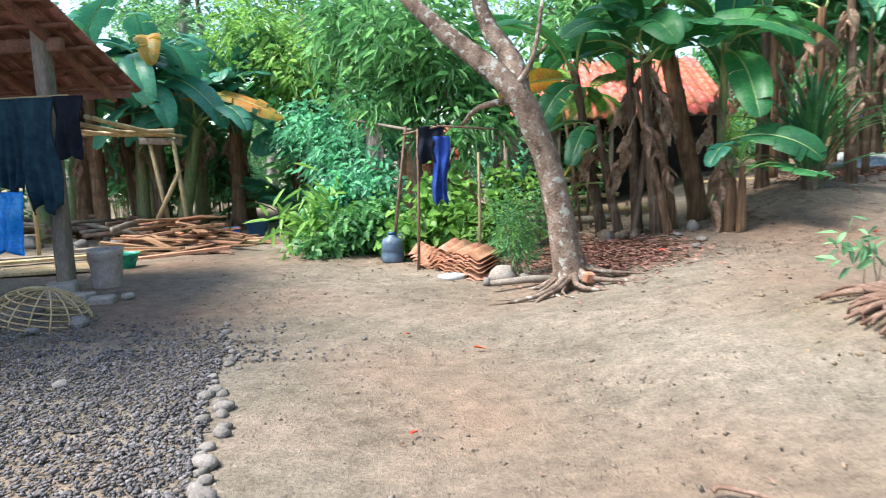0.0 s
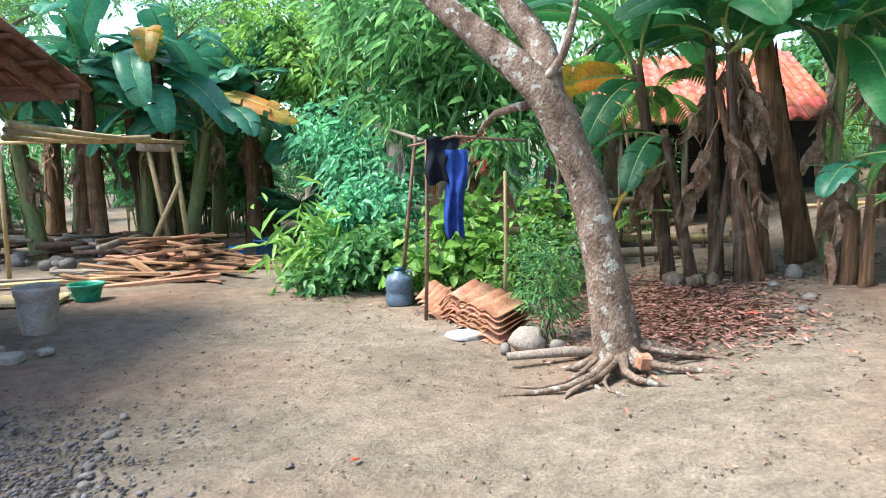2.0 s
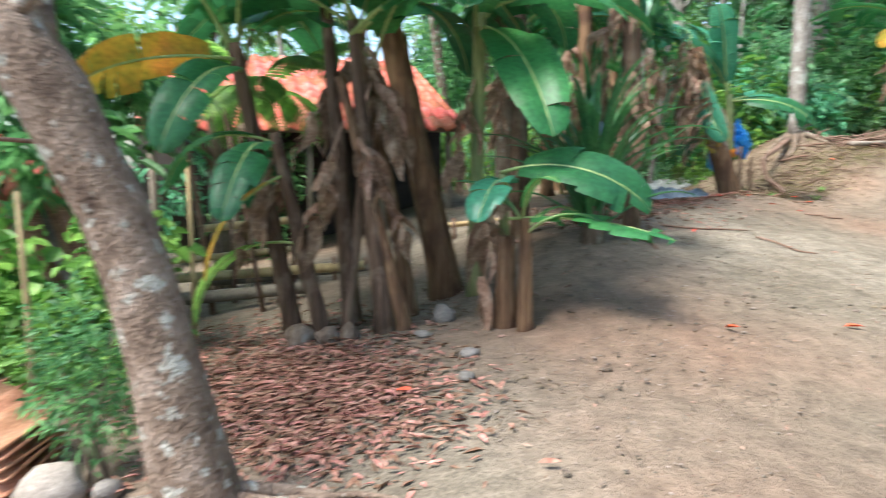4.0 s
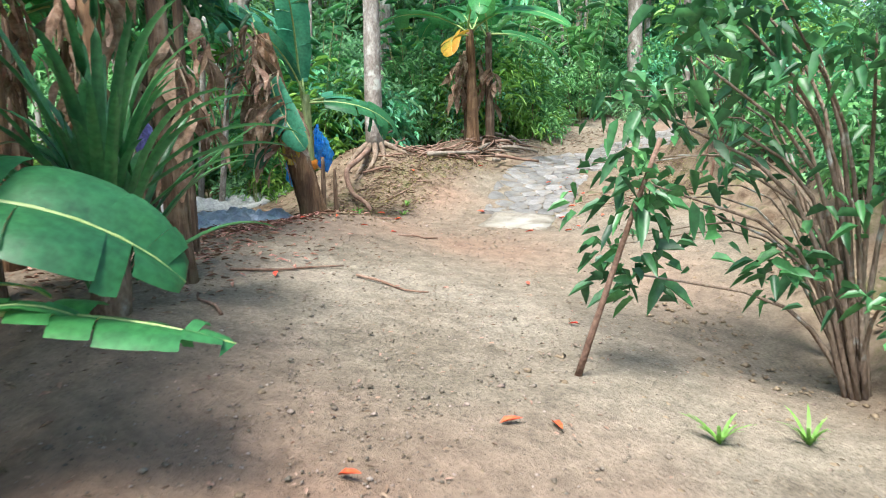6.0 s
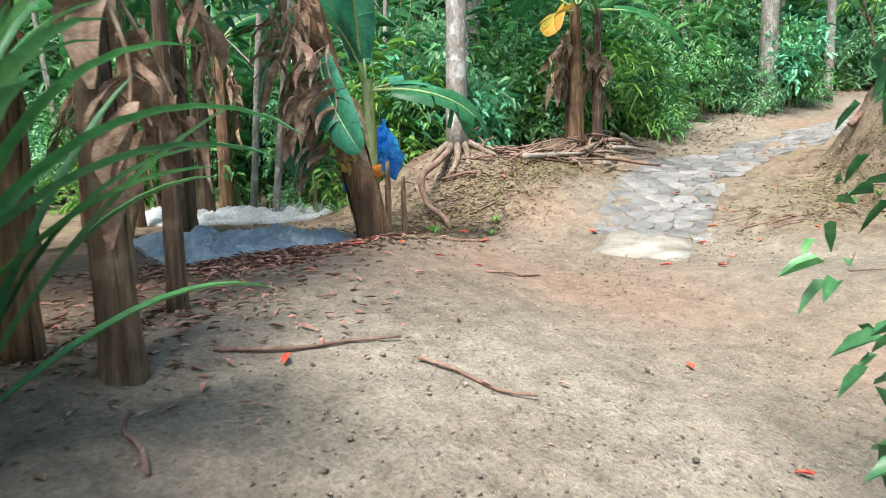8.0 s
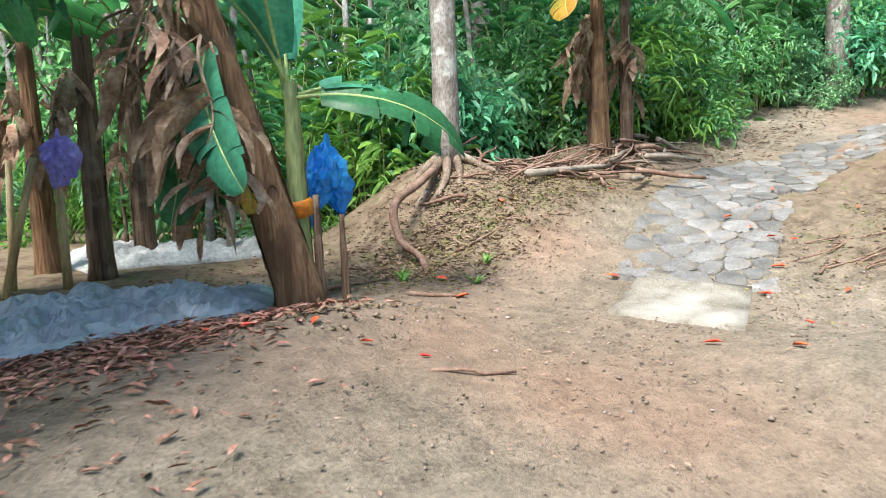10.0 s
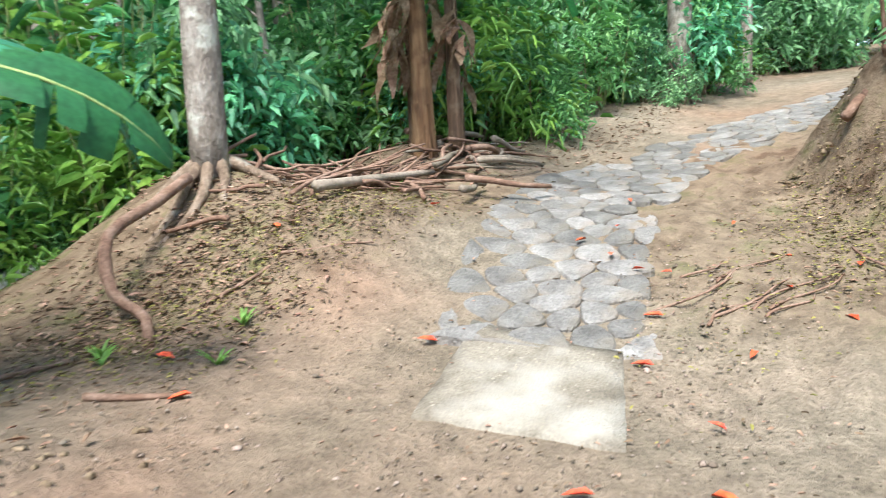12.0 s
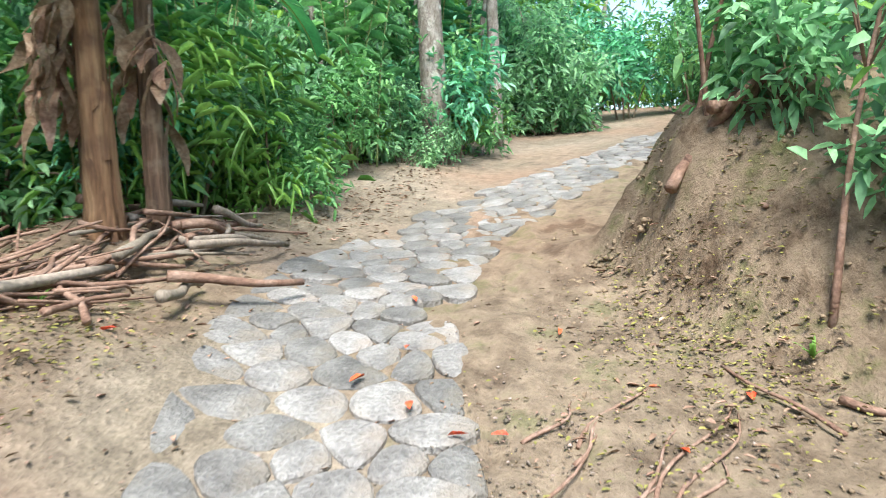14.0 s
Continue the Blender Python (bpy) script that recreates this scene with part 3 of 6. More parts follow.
# ---------------------------------------------------------------- trees and woods


def tree_parts(parent, trunk, limbs, bark, crown, leaf_mat, count, length, width, seed, droop=0.3):
    """trunk: (points, radii); limbs: lists of the same; crown: blobs of leaves."""
    part("trunk", tube(curve(trunk[0], 16), np.interp(np.linspace(0, 1, len(curve(trunk[0], 16))), np.linspace(0, 1, len(trunk[1])), trunk[1]), 12, 0.07, seed), bark, parent)
    for k, (p, r) in enumerate(limbs):
        q = curve(p, 9)
        part("limb", tube(q, np.interp(np.linspace(0, 1, len(q)), np.linspace(0, 1, len(r)), r), 7, 0.08, seed + k), bark, parent)
    if crown:
        part("crown", foliage(crown, count, length, width, seed, droop), leaf_mat, parent)


def make_forest_tree(seed, height, r0, leaf_mat, bark, length, width, count, low):
    r = np.random.default_rng(seed)
    th = thing("tree", pose(0, 0, -60), "tall slender forest tree with pale bark and high crown", "tree", "forest trees")
    top = np.array([r.normal(0, 0.4), r.normal(0, 0.4), height])
    limbs, crown = [], []
    for k in range(9):
        s = r.uniform(low, 1)
        a = r.random() * 6.28
        b = top * s
        e = b + np.array([math.cos(a), math.sin(a), 0.5]) * r.uniform(1.0, 2.4)
        limbs.append(([b, (b + e) / 2 + np.array([0, 0, 0.2]), e], [r0 * 0.4, r0 * 0.25, r0 * 0.1]))
        crown.append((*e, r.uniform(0.8, 1.5), r.uniform(0.8, 1.5), r.uniform(0.6, 1.0)))
    crown.append((*top, 1.2, 1.2, 0.9))
    tree_parts(th, ([(0, 0, -0.2), top * 0.5 + np.array([0.1, 0, 0]), top], [r0 * 1.2, r0 * 0.9, r0 * 0.35]), limbs, bark, crown, leaf_mat, count, length, width, seed)
    return th


def make_bush(seed, leaf_mat, length, width, count, tall, label, droop=0.3, group="undergrowth bushes"):
    r = np.random.default_rng(seed)
    th = thing("bush", pose(0, 0, -60), label, "bush", group)
    blobs = []
    for k in range(10):
        a, s = r.random() * 6.28, r.random() ** 0.6
        c = np.array([math.cos(a) * s * 0.75, math.sin(a) * s * 0.75, tall * r.uniform(0.15, 0.95)])
        blobs.append((*c, 0.42, 0.42, 0.35))
        q = curve([(0.1 * math.cos(a), 0.1 * math.sin(a), -0.1), c * 0.6 + np.array([0, 0, 0.1]), c], 6)
        if k < 4:
            part("stem", tube(q, np.linspace(0.02, 0.006, len(q)), 5), "bark_brown", th)
    part("foliage", foliage(blobs, count, length, width, seed, droop, 0.7), leaf_mat, th)
    return th


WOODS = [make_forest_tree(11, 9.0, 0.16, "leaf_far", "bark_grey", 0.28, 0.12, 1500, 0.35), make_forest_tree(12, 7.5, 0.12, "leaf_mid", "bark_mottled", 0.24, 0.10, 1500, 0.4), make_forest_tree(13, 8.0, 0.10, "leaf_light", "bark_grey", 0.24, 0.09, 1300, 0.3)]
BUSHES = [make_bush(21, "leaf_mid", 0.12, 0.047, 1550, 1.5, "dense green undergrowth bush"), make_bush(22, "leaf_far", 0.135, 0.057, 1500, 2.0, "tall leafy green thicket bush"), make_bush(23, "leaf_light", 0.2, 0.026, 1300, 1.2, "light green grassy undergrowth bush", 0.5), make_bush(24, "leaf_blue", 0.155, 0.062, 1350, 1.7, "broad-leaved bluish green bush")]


def make_cane(seed, leaf_mat, label):
    """A clump of leafy canes with long arching lance-shaped leaves."""
    r = np.random.default_rng(seed)
    th = thing("cane_plant", pose(0, 0, -60), label, "cane plant", "cane thickets")
    for k in range(9):
        a, h = r.random() * 6.28, r.uniform(1.5, 3.3)
        b = 0.35 * r.random() ** 0.5 * np.array([math.cos(a), math.sin(a), 0])
        tip = b + np.array([math.cos(a), math.sin(a), 0]) * r.uniform(0.1, 0.7) + np.array([0, 0, h])
        q = curve([b - np.array([0, 0, 0.1]), (b + tip) / 2 - np.array([0.1 * math.cos(a), 0.1 * math.sin(a), 0]), tip], 14)
        cane = part("cane", tube(q, np.linspace(0.014, 0.005, len(q)), 5), "banana_stem_green", th)
        n = 22
        u = r.uniform(0.3, 1.0, n)
        base = np.stack([np.interp(u, np.linspace(0, 1, len(q)), q[:, c]) for c in range(3)], 1)
        w = r.uniform(0, 6.28, n)
        way_ = np.stack([np.cos(w), np.sin(w), r.uniform(-0.1, 0.8, n)], 1)
        ln = r.uniform(0.28, 0.55, n)
        part("leaves", leaves(base, way_, np.array([[0, 0, 1.0]]) + r.normal(0, 0.3, (n, 3)), ln, ln * r.uniform(0.11, 0.18, n), 0.25, 0.5), leaf_mat, cane)
    return th


CANES = [make_cane(71, "leaf_dark", "tall clump of leafy canes with long dark green leaves"), make_cane(72, "leaf_mid", "clump of leafy canes with long green leaves"), make_cane(73, "leaf_light", "clump of leafy canes with light yellow-green leaves")]
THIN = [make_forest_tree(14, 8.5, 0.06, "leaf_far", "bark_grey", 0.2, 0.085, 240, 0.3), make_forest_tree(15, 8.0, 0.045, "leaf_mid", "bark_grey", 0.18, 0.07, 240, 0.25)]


def blocked(x, y):
    """True on the yard, the lane and the places of other things."""
    if x < -7.5 or x > 30:
        return False
    d, a = bank_offset(np.array([x]), np.array([y]))
    if d[0] > 0:
        return d[0] < 1.6
    if x < 3.5:
        return y < (17.5 if x < -2.8 else 13.2)
    if x < 10.2:
        return y < 17.5
    return y < (15.2 if x < 13.9 else 13.4 - 0.2 * max(0, x - 16))


wr = np.random.default_rng(5)
placed = 0
for k in range(900):
    if placed > 120:
        break
    x, y = wr.uniform(-16, 34), wr.uniform(-2, 34)
    if blocked(x, y) or (y < 10 and x < 2):
        continue
    # thicker near the edge of the wood
    b = BUSHES[wr.choice(4, p=[0.3, 0.35, 0.15, 0.2])]
    s = wr.uniform(0.8, 1.7)
    copy_thing(b, pose(x, y, g(x, y) - 0.05, 0, 0, wr.uniform(0, 360)) @ Matrix.Scale(s, 4))
    placed += 1
for k in range(70):
    t = wr.random()
    x = 10.0 + 15 * t
    y = (15.3 if x < 13.9 else 13.6 - 0.2 * max(0, x - 16)) + wr.uniform(0.1, 3.0)
    s = wr.uniform(0.5, 1.25)
    copy_thing(BUSHES[wr.choice(4, p=[0.3, 0.35, 0.15, 0.2])], pose(x, y, g(x, y) - 0.05, 0, 0, wr.uniform(0, 360)) @ Matrix.Scale(s, 4))
for k in range(34):
    x, y = wr.uniform(23.5, 30), wr.uniform(4.5, 15)
    copy_thing(BUSHES[wr.choice(4, p=[0.25, 0.4, 0.1, 0.25])], pose(x, y, g(x, y) - 0.05, 0, 0, wr.uniform(0, 360)) @ Matrix.Scale(wr.uniform(1.0, 2.0), 4))
for k in range(16):
    x = wr.uniform(9, 27)
    y = (18.0 if x < 14 else 17.0) + wr.uniform(0, 8)
    copy_thing(WOODS[wr.integers(0, 3)], pose(x, y, g(x, y) - 0.1, wr.normal(0, 2), wr.normal(0, 2), wr.uniform(0, 360)) @ Matrix.Scale(wr.uniform(0.55, 1.1), 4))
placed = 0
for k in range(900):
    if placed > 62:
        break
    x, y = wr.uniform(-22, 42), wr.uniform(-4, 46)
    if blocked(x, y) or (y < 12 and x < 8) or math.hypot(x - 0, y - 6) < 9.5 or (8 < x < 27 and 12 < y < 21):
        continue
    copy_thing(WOODS[wr.integers(0, 3)], pose(x, y, g(x, y) - 0.1, wr.normal(0, 2), wr.normal(0, 2), wr.uniform(0, 360)) @ Matrix.Scale(wr.uniform(0.8, 1.35), 4))
    placed += 1
# canes, thin pale trunks and high thicket of the wood beside the lane
for k in range(58):
    x = 9.2 + 15 * wr.random()
    y = (15.4 if x < 13.9 else 14.4 - 0.2 * max(0, x - 16)) + wr.uniform(0.0, 4.0)
    copy_thing(CANES[wr.choice(3, p=[0.4, 0.35, 0.25])], pose(x, y, g(x, y) - 0.05, 0, 0, wr.uniform(0, 360)) @ Matrix.Scale(wr.uniform(0.6, 1.15), 4))
for k in range(52):
    x = wr.uniform(8, 29)
    y = (15.6 if x < 14 else 14.4 - 0.15 * max(0, x - 16)) + 9 * wr.random() ** 1.5
    copy_thing(THIN[wr.integers(0, 2)], pose(x, y, g(x, y) - 0.1, wr.normal(0, 4), wr.normal(0, 4), wr.uniform(0, 360)) @ Matrix.Scale(wr.uniform(0.7, 1.2), 4))
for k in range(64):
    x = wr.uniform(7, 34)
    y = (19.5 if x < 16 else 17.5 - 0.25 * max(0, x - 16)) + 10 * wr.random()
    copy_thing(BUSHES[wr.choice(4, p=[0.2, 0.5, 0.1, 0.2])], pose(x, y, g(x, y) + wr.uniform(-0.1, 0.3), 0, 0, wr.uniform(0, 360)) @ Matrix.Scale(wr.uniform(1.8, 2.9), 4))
for k in range(16):
    x, y = wr.uniform(-9, -3), wr.uniform(15.5, 18.5)
    copy_thing(CANES[wr.integers(0, 2)], pose(x, y, g(x, y) - 0.05, 0, 0, wr.uniform(0, 360)) @ Matrix.Scale(wr.uniform(0.8, 1.2), 4))
# trees on the rise above the lane
for x, y, q, sc in ((8.8, 4.2, 0, 0.8), (6.6, 2.2, 1, 0.85), (11.2, 5.4, 2, 0.9), (5.0, -0.6, 0, 0.8), (14.6, 7.0, 1, 0.8), (9.8, 1.0, 2, 1.0), (17.5, 6.4, 0, 0.9), (7.4, -2.2, 1, 0.9)):
    copy_thing(WOODS[q], pose(x, y, g(x, y) - 0.1, 0, 0, 70 * x) @ Matrix.Scale(sc, 4))
for ob in WOODS + BUSHES + CANES + THIN:
    for o in (*ob.children_recursive, ob):
        bpy.data.objects.remove(o)

# the mango tree in the yard, leaning over
tx, ty = 1.12, 6.76
mango = thing("leaning_tree", pose(tx, ty, g(tx, ty)), "leaning grey-barked yard tree with bare surface roots", "tree")
mango_trunk = [(0, 0, -0.1), (-0.07, 0, 0.35), (-0.2, 0.02, 1.05), (-0.35, 0.0, 1.5), (-0.52, -0.02, 1.85), (-0.9, 0.08, 2.2), (-1.4, 0.25, 2.65), (-2.1, 0.5, 3.4)]
mango_limbs = [([(-0.5, -0.02, 1.82), (-0.55, 0.15, 2.15), (-0.85, 0.4, 2.7), (-0.95, 0.7, 3.8)], [0.12, 0.11, 0.09, 0.05]), ([(-0.52, -0.06, 1.9), (-0.36, -0.12, 2.15), (-0.26, -0.12, 2.7)], [0.035, 0.025, 0.015]), ([(-0.5, 0.1, 1.8), (-0.9, 0.5, 1.75), (-1.1, 0.9, 1.6)], [0.04, 0.03, 0.02])]
tree_parts(mango, (mango_trunk, [0.2, 0.155, 0.125, 0.115, 0.13, 0.105, 0.09, 0.06]), mango_limbs, "bark_mottled", [(-2.0, 0.9, 4.9, 1.2, 1.3, 0.7), (-0.8, 1.0, 5.2, 1.2, 1.2, 0.8)], "leaf_dark", 2600, 0.2, 0.06, 31, 0.5)
rr = np.random.default_rng(3)
for k, (a, ln) in enumerate([(200, 0.75), (225, 0.9), (250, 0.7), (268, 0.6), (285, 0.7), (305, 0.8), (330, 0.95), (350, 0.7), (175, 0.5), (20, 0.5), (240, 0.45), (295, 0.4)]):
    pts = []
    for s in np.linspace(0, 1, 7):
        w = radians(a + 18 * math.sin(s * 4 + k))
        x, y = (0.09 + s * ln) * math.cos(w), (0.09 + s * ln * 0.8) * math.sin(w)
        pts.append((x, y, g(tx + x, ty + y) - g(tx, ty) + 0.16 * (1 - s) ** 2.2 + 0.015 - 0.03 * s))
    part("root", tube(pts, np.linspace(0.045, 0.008, 7) * (0.85 if k % 3 else 0.5), 7, 0.15, k), "bark_mottled", mango)

# ---------------------------------------------------------------- banana plants


def banana_plant(x, y, h, r0, fans, seed, stem="banana_stem", leaf="banana_leaf", lean=(0, 0), dead=2, label="banana plant with torn green leaves and dry sheaths", length=1.7, width=0.5, up=(35, 75), bend=(70, 130), torn=0.4, extra=()):
    """fans: directions of the leaves in degrees; extra: single leaves (yaw, length, width, slope, bend, torn, material, roll, height)."""
    r = np.random.default_rng(seed)
    th = thing("banana_plant", pose(x, y, g(x, y)), label, "banana plant", "banana plants")
    part("stem", banana_stem_geo(h, r0, r0 * 0.55, lean, seed), stem, th)
    top = np.array([lean[0], lean[1], h])
    for k, yaw in enumerate(fans):
        s = r.uniform(0.8, 1.15)
        add_banana_leaf(th, "leaf", top - np.array([0, 0, 0.12 * r.random()]), yaw + r.normal(0, 8), length * s, width * s, r.uniform(*up), r.uniform(*bend), torn * r.uniform(0.4, 1.4), seed * 50 + k, leaf, r.normal(0, 12))
    for k, (yaw, ln, wd, sl, bd, tn, mt, rl, hh) in enumerate(extra):
        add_banana_leaf(th, "leaf", top * (hh / h), yaw, ln, wd, sl, bd, tn, seed * 70 + k, mt, rl)
    for k in range((dead + 1) // 2):
        a = r.random() * 360
        part("dry_leaf", dry_leaf_geo(r.uniform(0.4, 0.95), r.uniform(0.1, 0.22), seed * 90 + k), "dead_leaf", th, "withered brown leaf hanging down", Matrix.Translation(top * r.uniform(0.6, 0.98)) @ Matrix.Rotation(radians(a), 4, "Z") @ Matrix.Translation((0, r0 * 0.95, 0)) @ Matrix.Rotation(radians(r.uniform(0, 28)), 4, "X"))
    return th


# clump beside the yard tree
banana_plant(1.72, 9.5, 2.2, 0.075, (150, 200, 60, 300), 101, "banana_stem_dark", lean=(-0.35, 0.1), extra=((195, 1.15, 0.42, 12, 75, 0.3, "banana_leaf_yellow", 60, 2.05), (250, 1.1, 0.36, 5, 95, 0.2, "banana_leaf", -20, 2.0)))
banana_plant(1.9, 9.2, 1.5, 0.07, (170, 230, 100), 102, "banana_stem_dark", lean=(-0.3, 0), length=1.0, width=0.32, up=(10, 50), dead=3, label="young banana sucker with drooping leaves", extra=((200, 0.9, 0.2, -20, 60, 0.4, "banana_leaf_yellow", 20, 1.2), (160, 1.0, 0.22, 10, 110, 0.1, "leaf_light", 10, 0.7)))
banana_plant(2.15, 9.35, 2.4, 0.075, (20, 95, 140, 220, 260), 103, "banana_stem_dark", lean=(-0.12, 0.1), dead=2)
banana_plant(2.3, 8.9, 2.2, 0.07, (340, 40, 130, 250), 104, "banana_stem_dark", lean=(-0.15, 0.15), dead=2, extra=((275, 1.2, 0.5, 40, 110, 0.05, "banana_leaf", 20, 2.3),))
banana_plant(2.05, 9.1, 2.0, 0.05, (120, 300), 110, "banana_stem_dark", lean=(0.3, 0.15), dead=1, length=1.2, label="thin leaning banana stem with dry leaves")
banana_plant(2.6, 9.25, 2.2, 0.06, (200, 20, 280), 111, "banana_stem", lean=(-0.35, 0.1), dead=2, length=1.4, label="thin leaning banana stem with dry leaves")
banana_plant(2.45, 8.85, 1.8, 0.055, (), 105, "banana_stem", lean=(-0.4, 0.2), dead=3, label="dry banana stem wrapped in withered sheaths")
banana_plant(3.0, 9.6, 2.8, 0.14, (10, 70, 160, 250, 310), 106, "banana_stem", lean=(-0.55, 0.1), dead=2, length=2.0, width=0.6, label="stout brown banana stem leaning in the clump")
banana_plant(3.15, 9.35, 2.2, 0.07, (290, 330, 240, 30), 107, "banana_stem_green", lean=(0.05, -0.05), dead=1, length=1.1, width=0.42, up=(15, 60), torn=0.15, extra=((265, 1.35, 0.5, -15, 50, 0.1, "banana_leaf", 10, 2.1), (275, 0.8, 0.5, 70, 40, 0.0, "banana_leaf_blue", 0, 2.2)))
banana_plant(3.05, 8.45, 0.62, 0.09, (), 108, "banana_stem", dead=0, label="cut banana stump with dry sheaths")
banana_plant(3.12, 8.28, 0.75, 0.06, (20, 140, 260, 320), 109, "banana_stem", dead=0, length=0.55, width=0.08, up=(30, 80), bend=(60, 110), torn=0.0, label="thin cut banana stump sprouting narrow leaves")
# stones and coconuts at the foot of the clump
for k, (x, y, s) in enumerate([(1.72, 9.15, 0.12), (1.9, 9.0, 0.1), (2.05, 8.95, 0.09), (2.75, 8.9, 0.1), (2.5, 8.6, 0.06), (2.62, 8.0, 0.07), (2.47, 7.62, 0.06)]):
    tagged(new("stone", mesh("stone", *rock(s, 60 + k, 0.9 if k < 4 else 0.45), "bark_brown" if k < 3 else "edge_stone", True)), "rounded brown stone lying on the earth", "stone", "stones in the yard").matrix_basis = pose(x, y, g(x, y) + s * 0.4, 0, 0, 40 * k)

# plants at the back of the yard, behind the wood pile
for k, (x, y, h, r0) in enumerate([(-7.6, 12.6, 2.6, 0.17), (-8.3, 13.4, 2.9, 0.2), (-7.0, 13.6, 3.0, 0.2), (-9.2, 12.2, 2.7, 0.18), (-6.3, 14.8, 2.7, 0.16), (-5.4, 15.4, 2.4, 0.14), (-9.9, 14.6, 3.1, 0.2), (-7.8, 15.6, 3.3, 0.2), (-4.4, 16.4, 2.3, 0.13), (-10.8, 12.6, 2.8, 0.18), (-6.6, 12.9, 2.4, 0.14)]):
    banana_plant(x, y, h, r0, (10 + 31 * k, 80 + 31 * k, 150 + 29 * k, 215 + 17 * k, 285 + 13 * k, 330 + 7 * k), 120 + k, ("banana_stem", "banana_stem_green", "banana_stem")[k % 3], ("banana_leaf_blue", "banana_leaf_blue", "banana_leaf")[k % 3], (0.25 * math.sin(k * 2.1), 0.2 * math.cos(k)), 3, length=2.0, width=0.62, up=(20, 75), bend=(80, 150), torn=0.35)
for k, (x, y, h) in enumerate([(-5.0, 13.7, 2.9), (-5.9, 13.0, 2.1), (-7.0, 12.2, 3.0), (-7.9, 11.9, 2.3), (-4.1, 14.6, 1.8), (-8.8, 11.4, 2.8)]):
    banana_plant(x, y, h, 0.15, tuple(200 + 32 * j + 13 * k for j in range(7)), 230 + k, ("banana_stem", "banana_stem_green")[k % 2], "banana_leaf_blue", (0.45 * math.sin(k * 1.7), 0.1), 5, length=1.5 + 0.25 * (k % 4), width=0.6, up=(5, 85), bend=(40, 140), torn=0.3 + 0.1 * (k % 3))


def palm(x, y, z0, count, length, seed, mat, label, up=(25, 75)):
    """A stemless palm of arching feathered fronds."""
    r = np.random.default_rng(seed)
    th = thing("palm_plant", pose(x, y, g(x, y) + z0), label, "palm", "palms")
    for k in range(count):
        a = 6.283 * k / count + r.normal(0, 0.2)
        n = 26
        ang_ = np.radians(r.uniform(*up) - r.uniform(50, 100) * np.linspace(0, 1, n) ** 1.3)
        ln = length * r.uniform(0.75, 1.1)
        xx, zz = np.cumsum(np.cos(ang_)) * ln / n, np.cumsum(np.sin(ang_)) * ln / n
        line = np.stack([xx * math.cos(a), xx * math.sin(a), zz], 1)
        fr = part("frond", tube(line[::3], np.linspace(0.014, 0.003, len(line[::3])), 5), "midrib", th)
        t_ = unit(np.gradient(line, axis=0))
        sd_ = np.array([-math.sin(a), math.cos(a), 0])
        bs, wy = [], []
        for i in range(5, n):
            for sg in (1, -1):
                bs.append(line[i])
                wy.append(t_[i] * 0.75 + sd_ * sg + np.array([0, 0, -0.15]))
        lens = np.repeat(0.34 * length / 1.5 * np.sin(np.linspace(0.5, 2.9, n - 5)), 2)
        part("plume", leaves(np.array(bs), np.array(wy), np.array([[0, 0, 1.0]]) + 0 * np.array(bs), lens, 0.04, 0.2, 0.3), mat, fr)
    return th


palm(-3.9, 14.0, 0.1, 11, 1.7, 61, "leaf_blue", "low palm with broad feathered blue-green fronds")
palm(-4.6, 15.2, 0.1, 10, 2.0, 62, "leaf_mid", "palm with arching green fronds behind the wood pile")
palm(-3.0, 16.2, 1.6, 12, 2.2, 63, "leaf_far", "taller feathery palm at the edge of the wood", (10, 80))
palm(1.6, 10.6, 1.9, 9, 1.3, 64, "leaf_light", "young palm with bright green fronds among the bananas", (20, 80))
# broad leaves hanging over the rack
hang = banana_plant(-6.2, 12.9, 3.3, 0.15, (200,), 140, "banana_stem_dark", "banana_leaf_blue", extra=((-75, 1.9, 0.62, 20, 120, 0.35, "banana_leaf_blue", 15, 3.25), (-35, 2.0, 0.55, 5, 85, 0.15, "banana_leaf_blue", 20, 2.95), (-110, 1.5, 0.6, -10, 60, 0.1, "banana_leaf_blue", 0, 2.6), (-10, 2.4, 0.5, 8, 45, 0.75, "banana_leaf_yellow", 30, 2.6), (-60, 1.6, 0.5, 45, 130, 0.5, "banana_leaf_yellow", 0, 3.3)))

# clump with the sword-leaved plant beside the lane
banana_plant(4.1, 10.6, 2.6, 0.1, (60, 130, 200), 150, "banana_stem_dark", dead=4)
banana_plant(4.85, 10.65, 2.4, 0.095, (60, 130), 151, "banana_stem", dead=6, lean=(0.05, 0.1), label="withered banana stem hung with dry brown leaves")
banana_plant(5.1, 10.12, 2.5, 0.085, (100, 40), 152, "banana_stem_dark", dead=7, lean=(-0.05, 0.1), label="withered banana stem hung with dry brown leaves")
banana_plant(5.67, 10.96, 2.1, 0.055, (80, 30, 140, 200), 153, "banana_stem_dark", "banana_leaf_blue", dead=3, length=1.0, width=0.3, up=(45, 80), label="thin dark banana sucker with upright leaves")
banana_plant(4.6, 11.7, 2.3, 0.1, (90, 160, 20), 154, "banana_stem", dead=5)
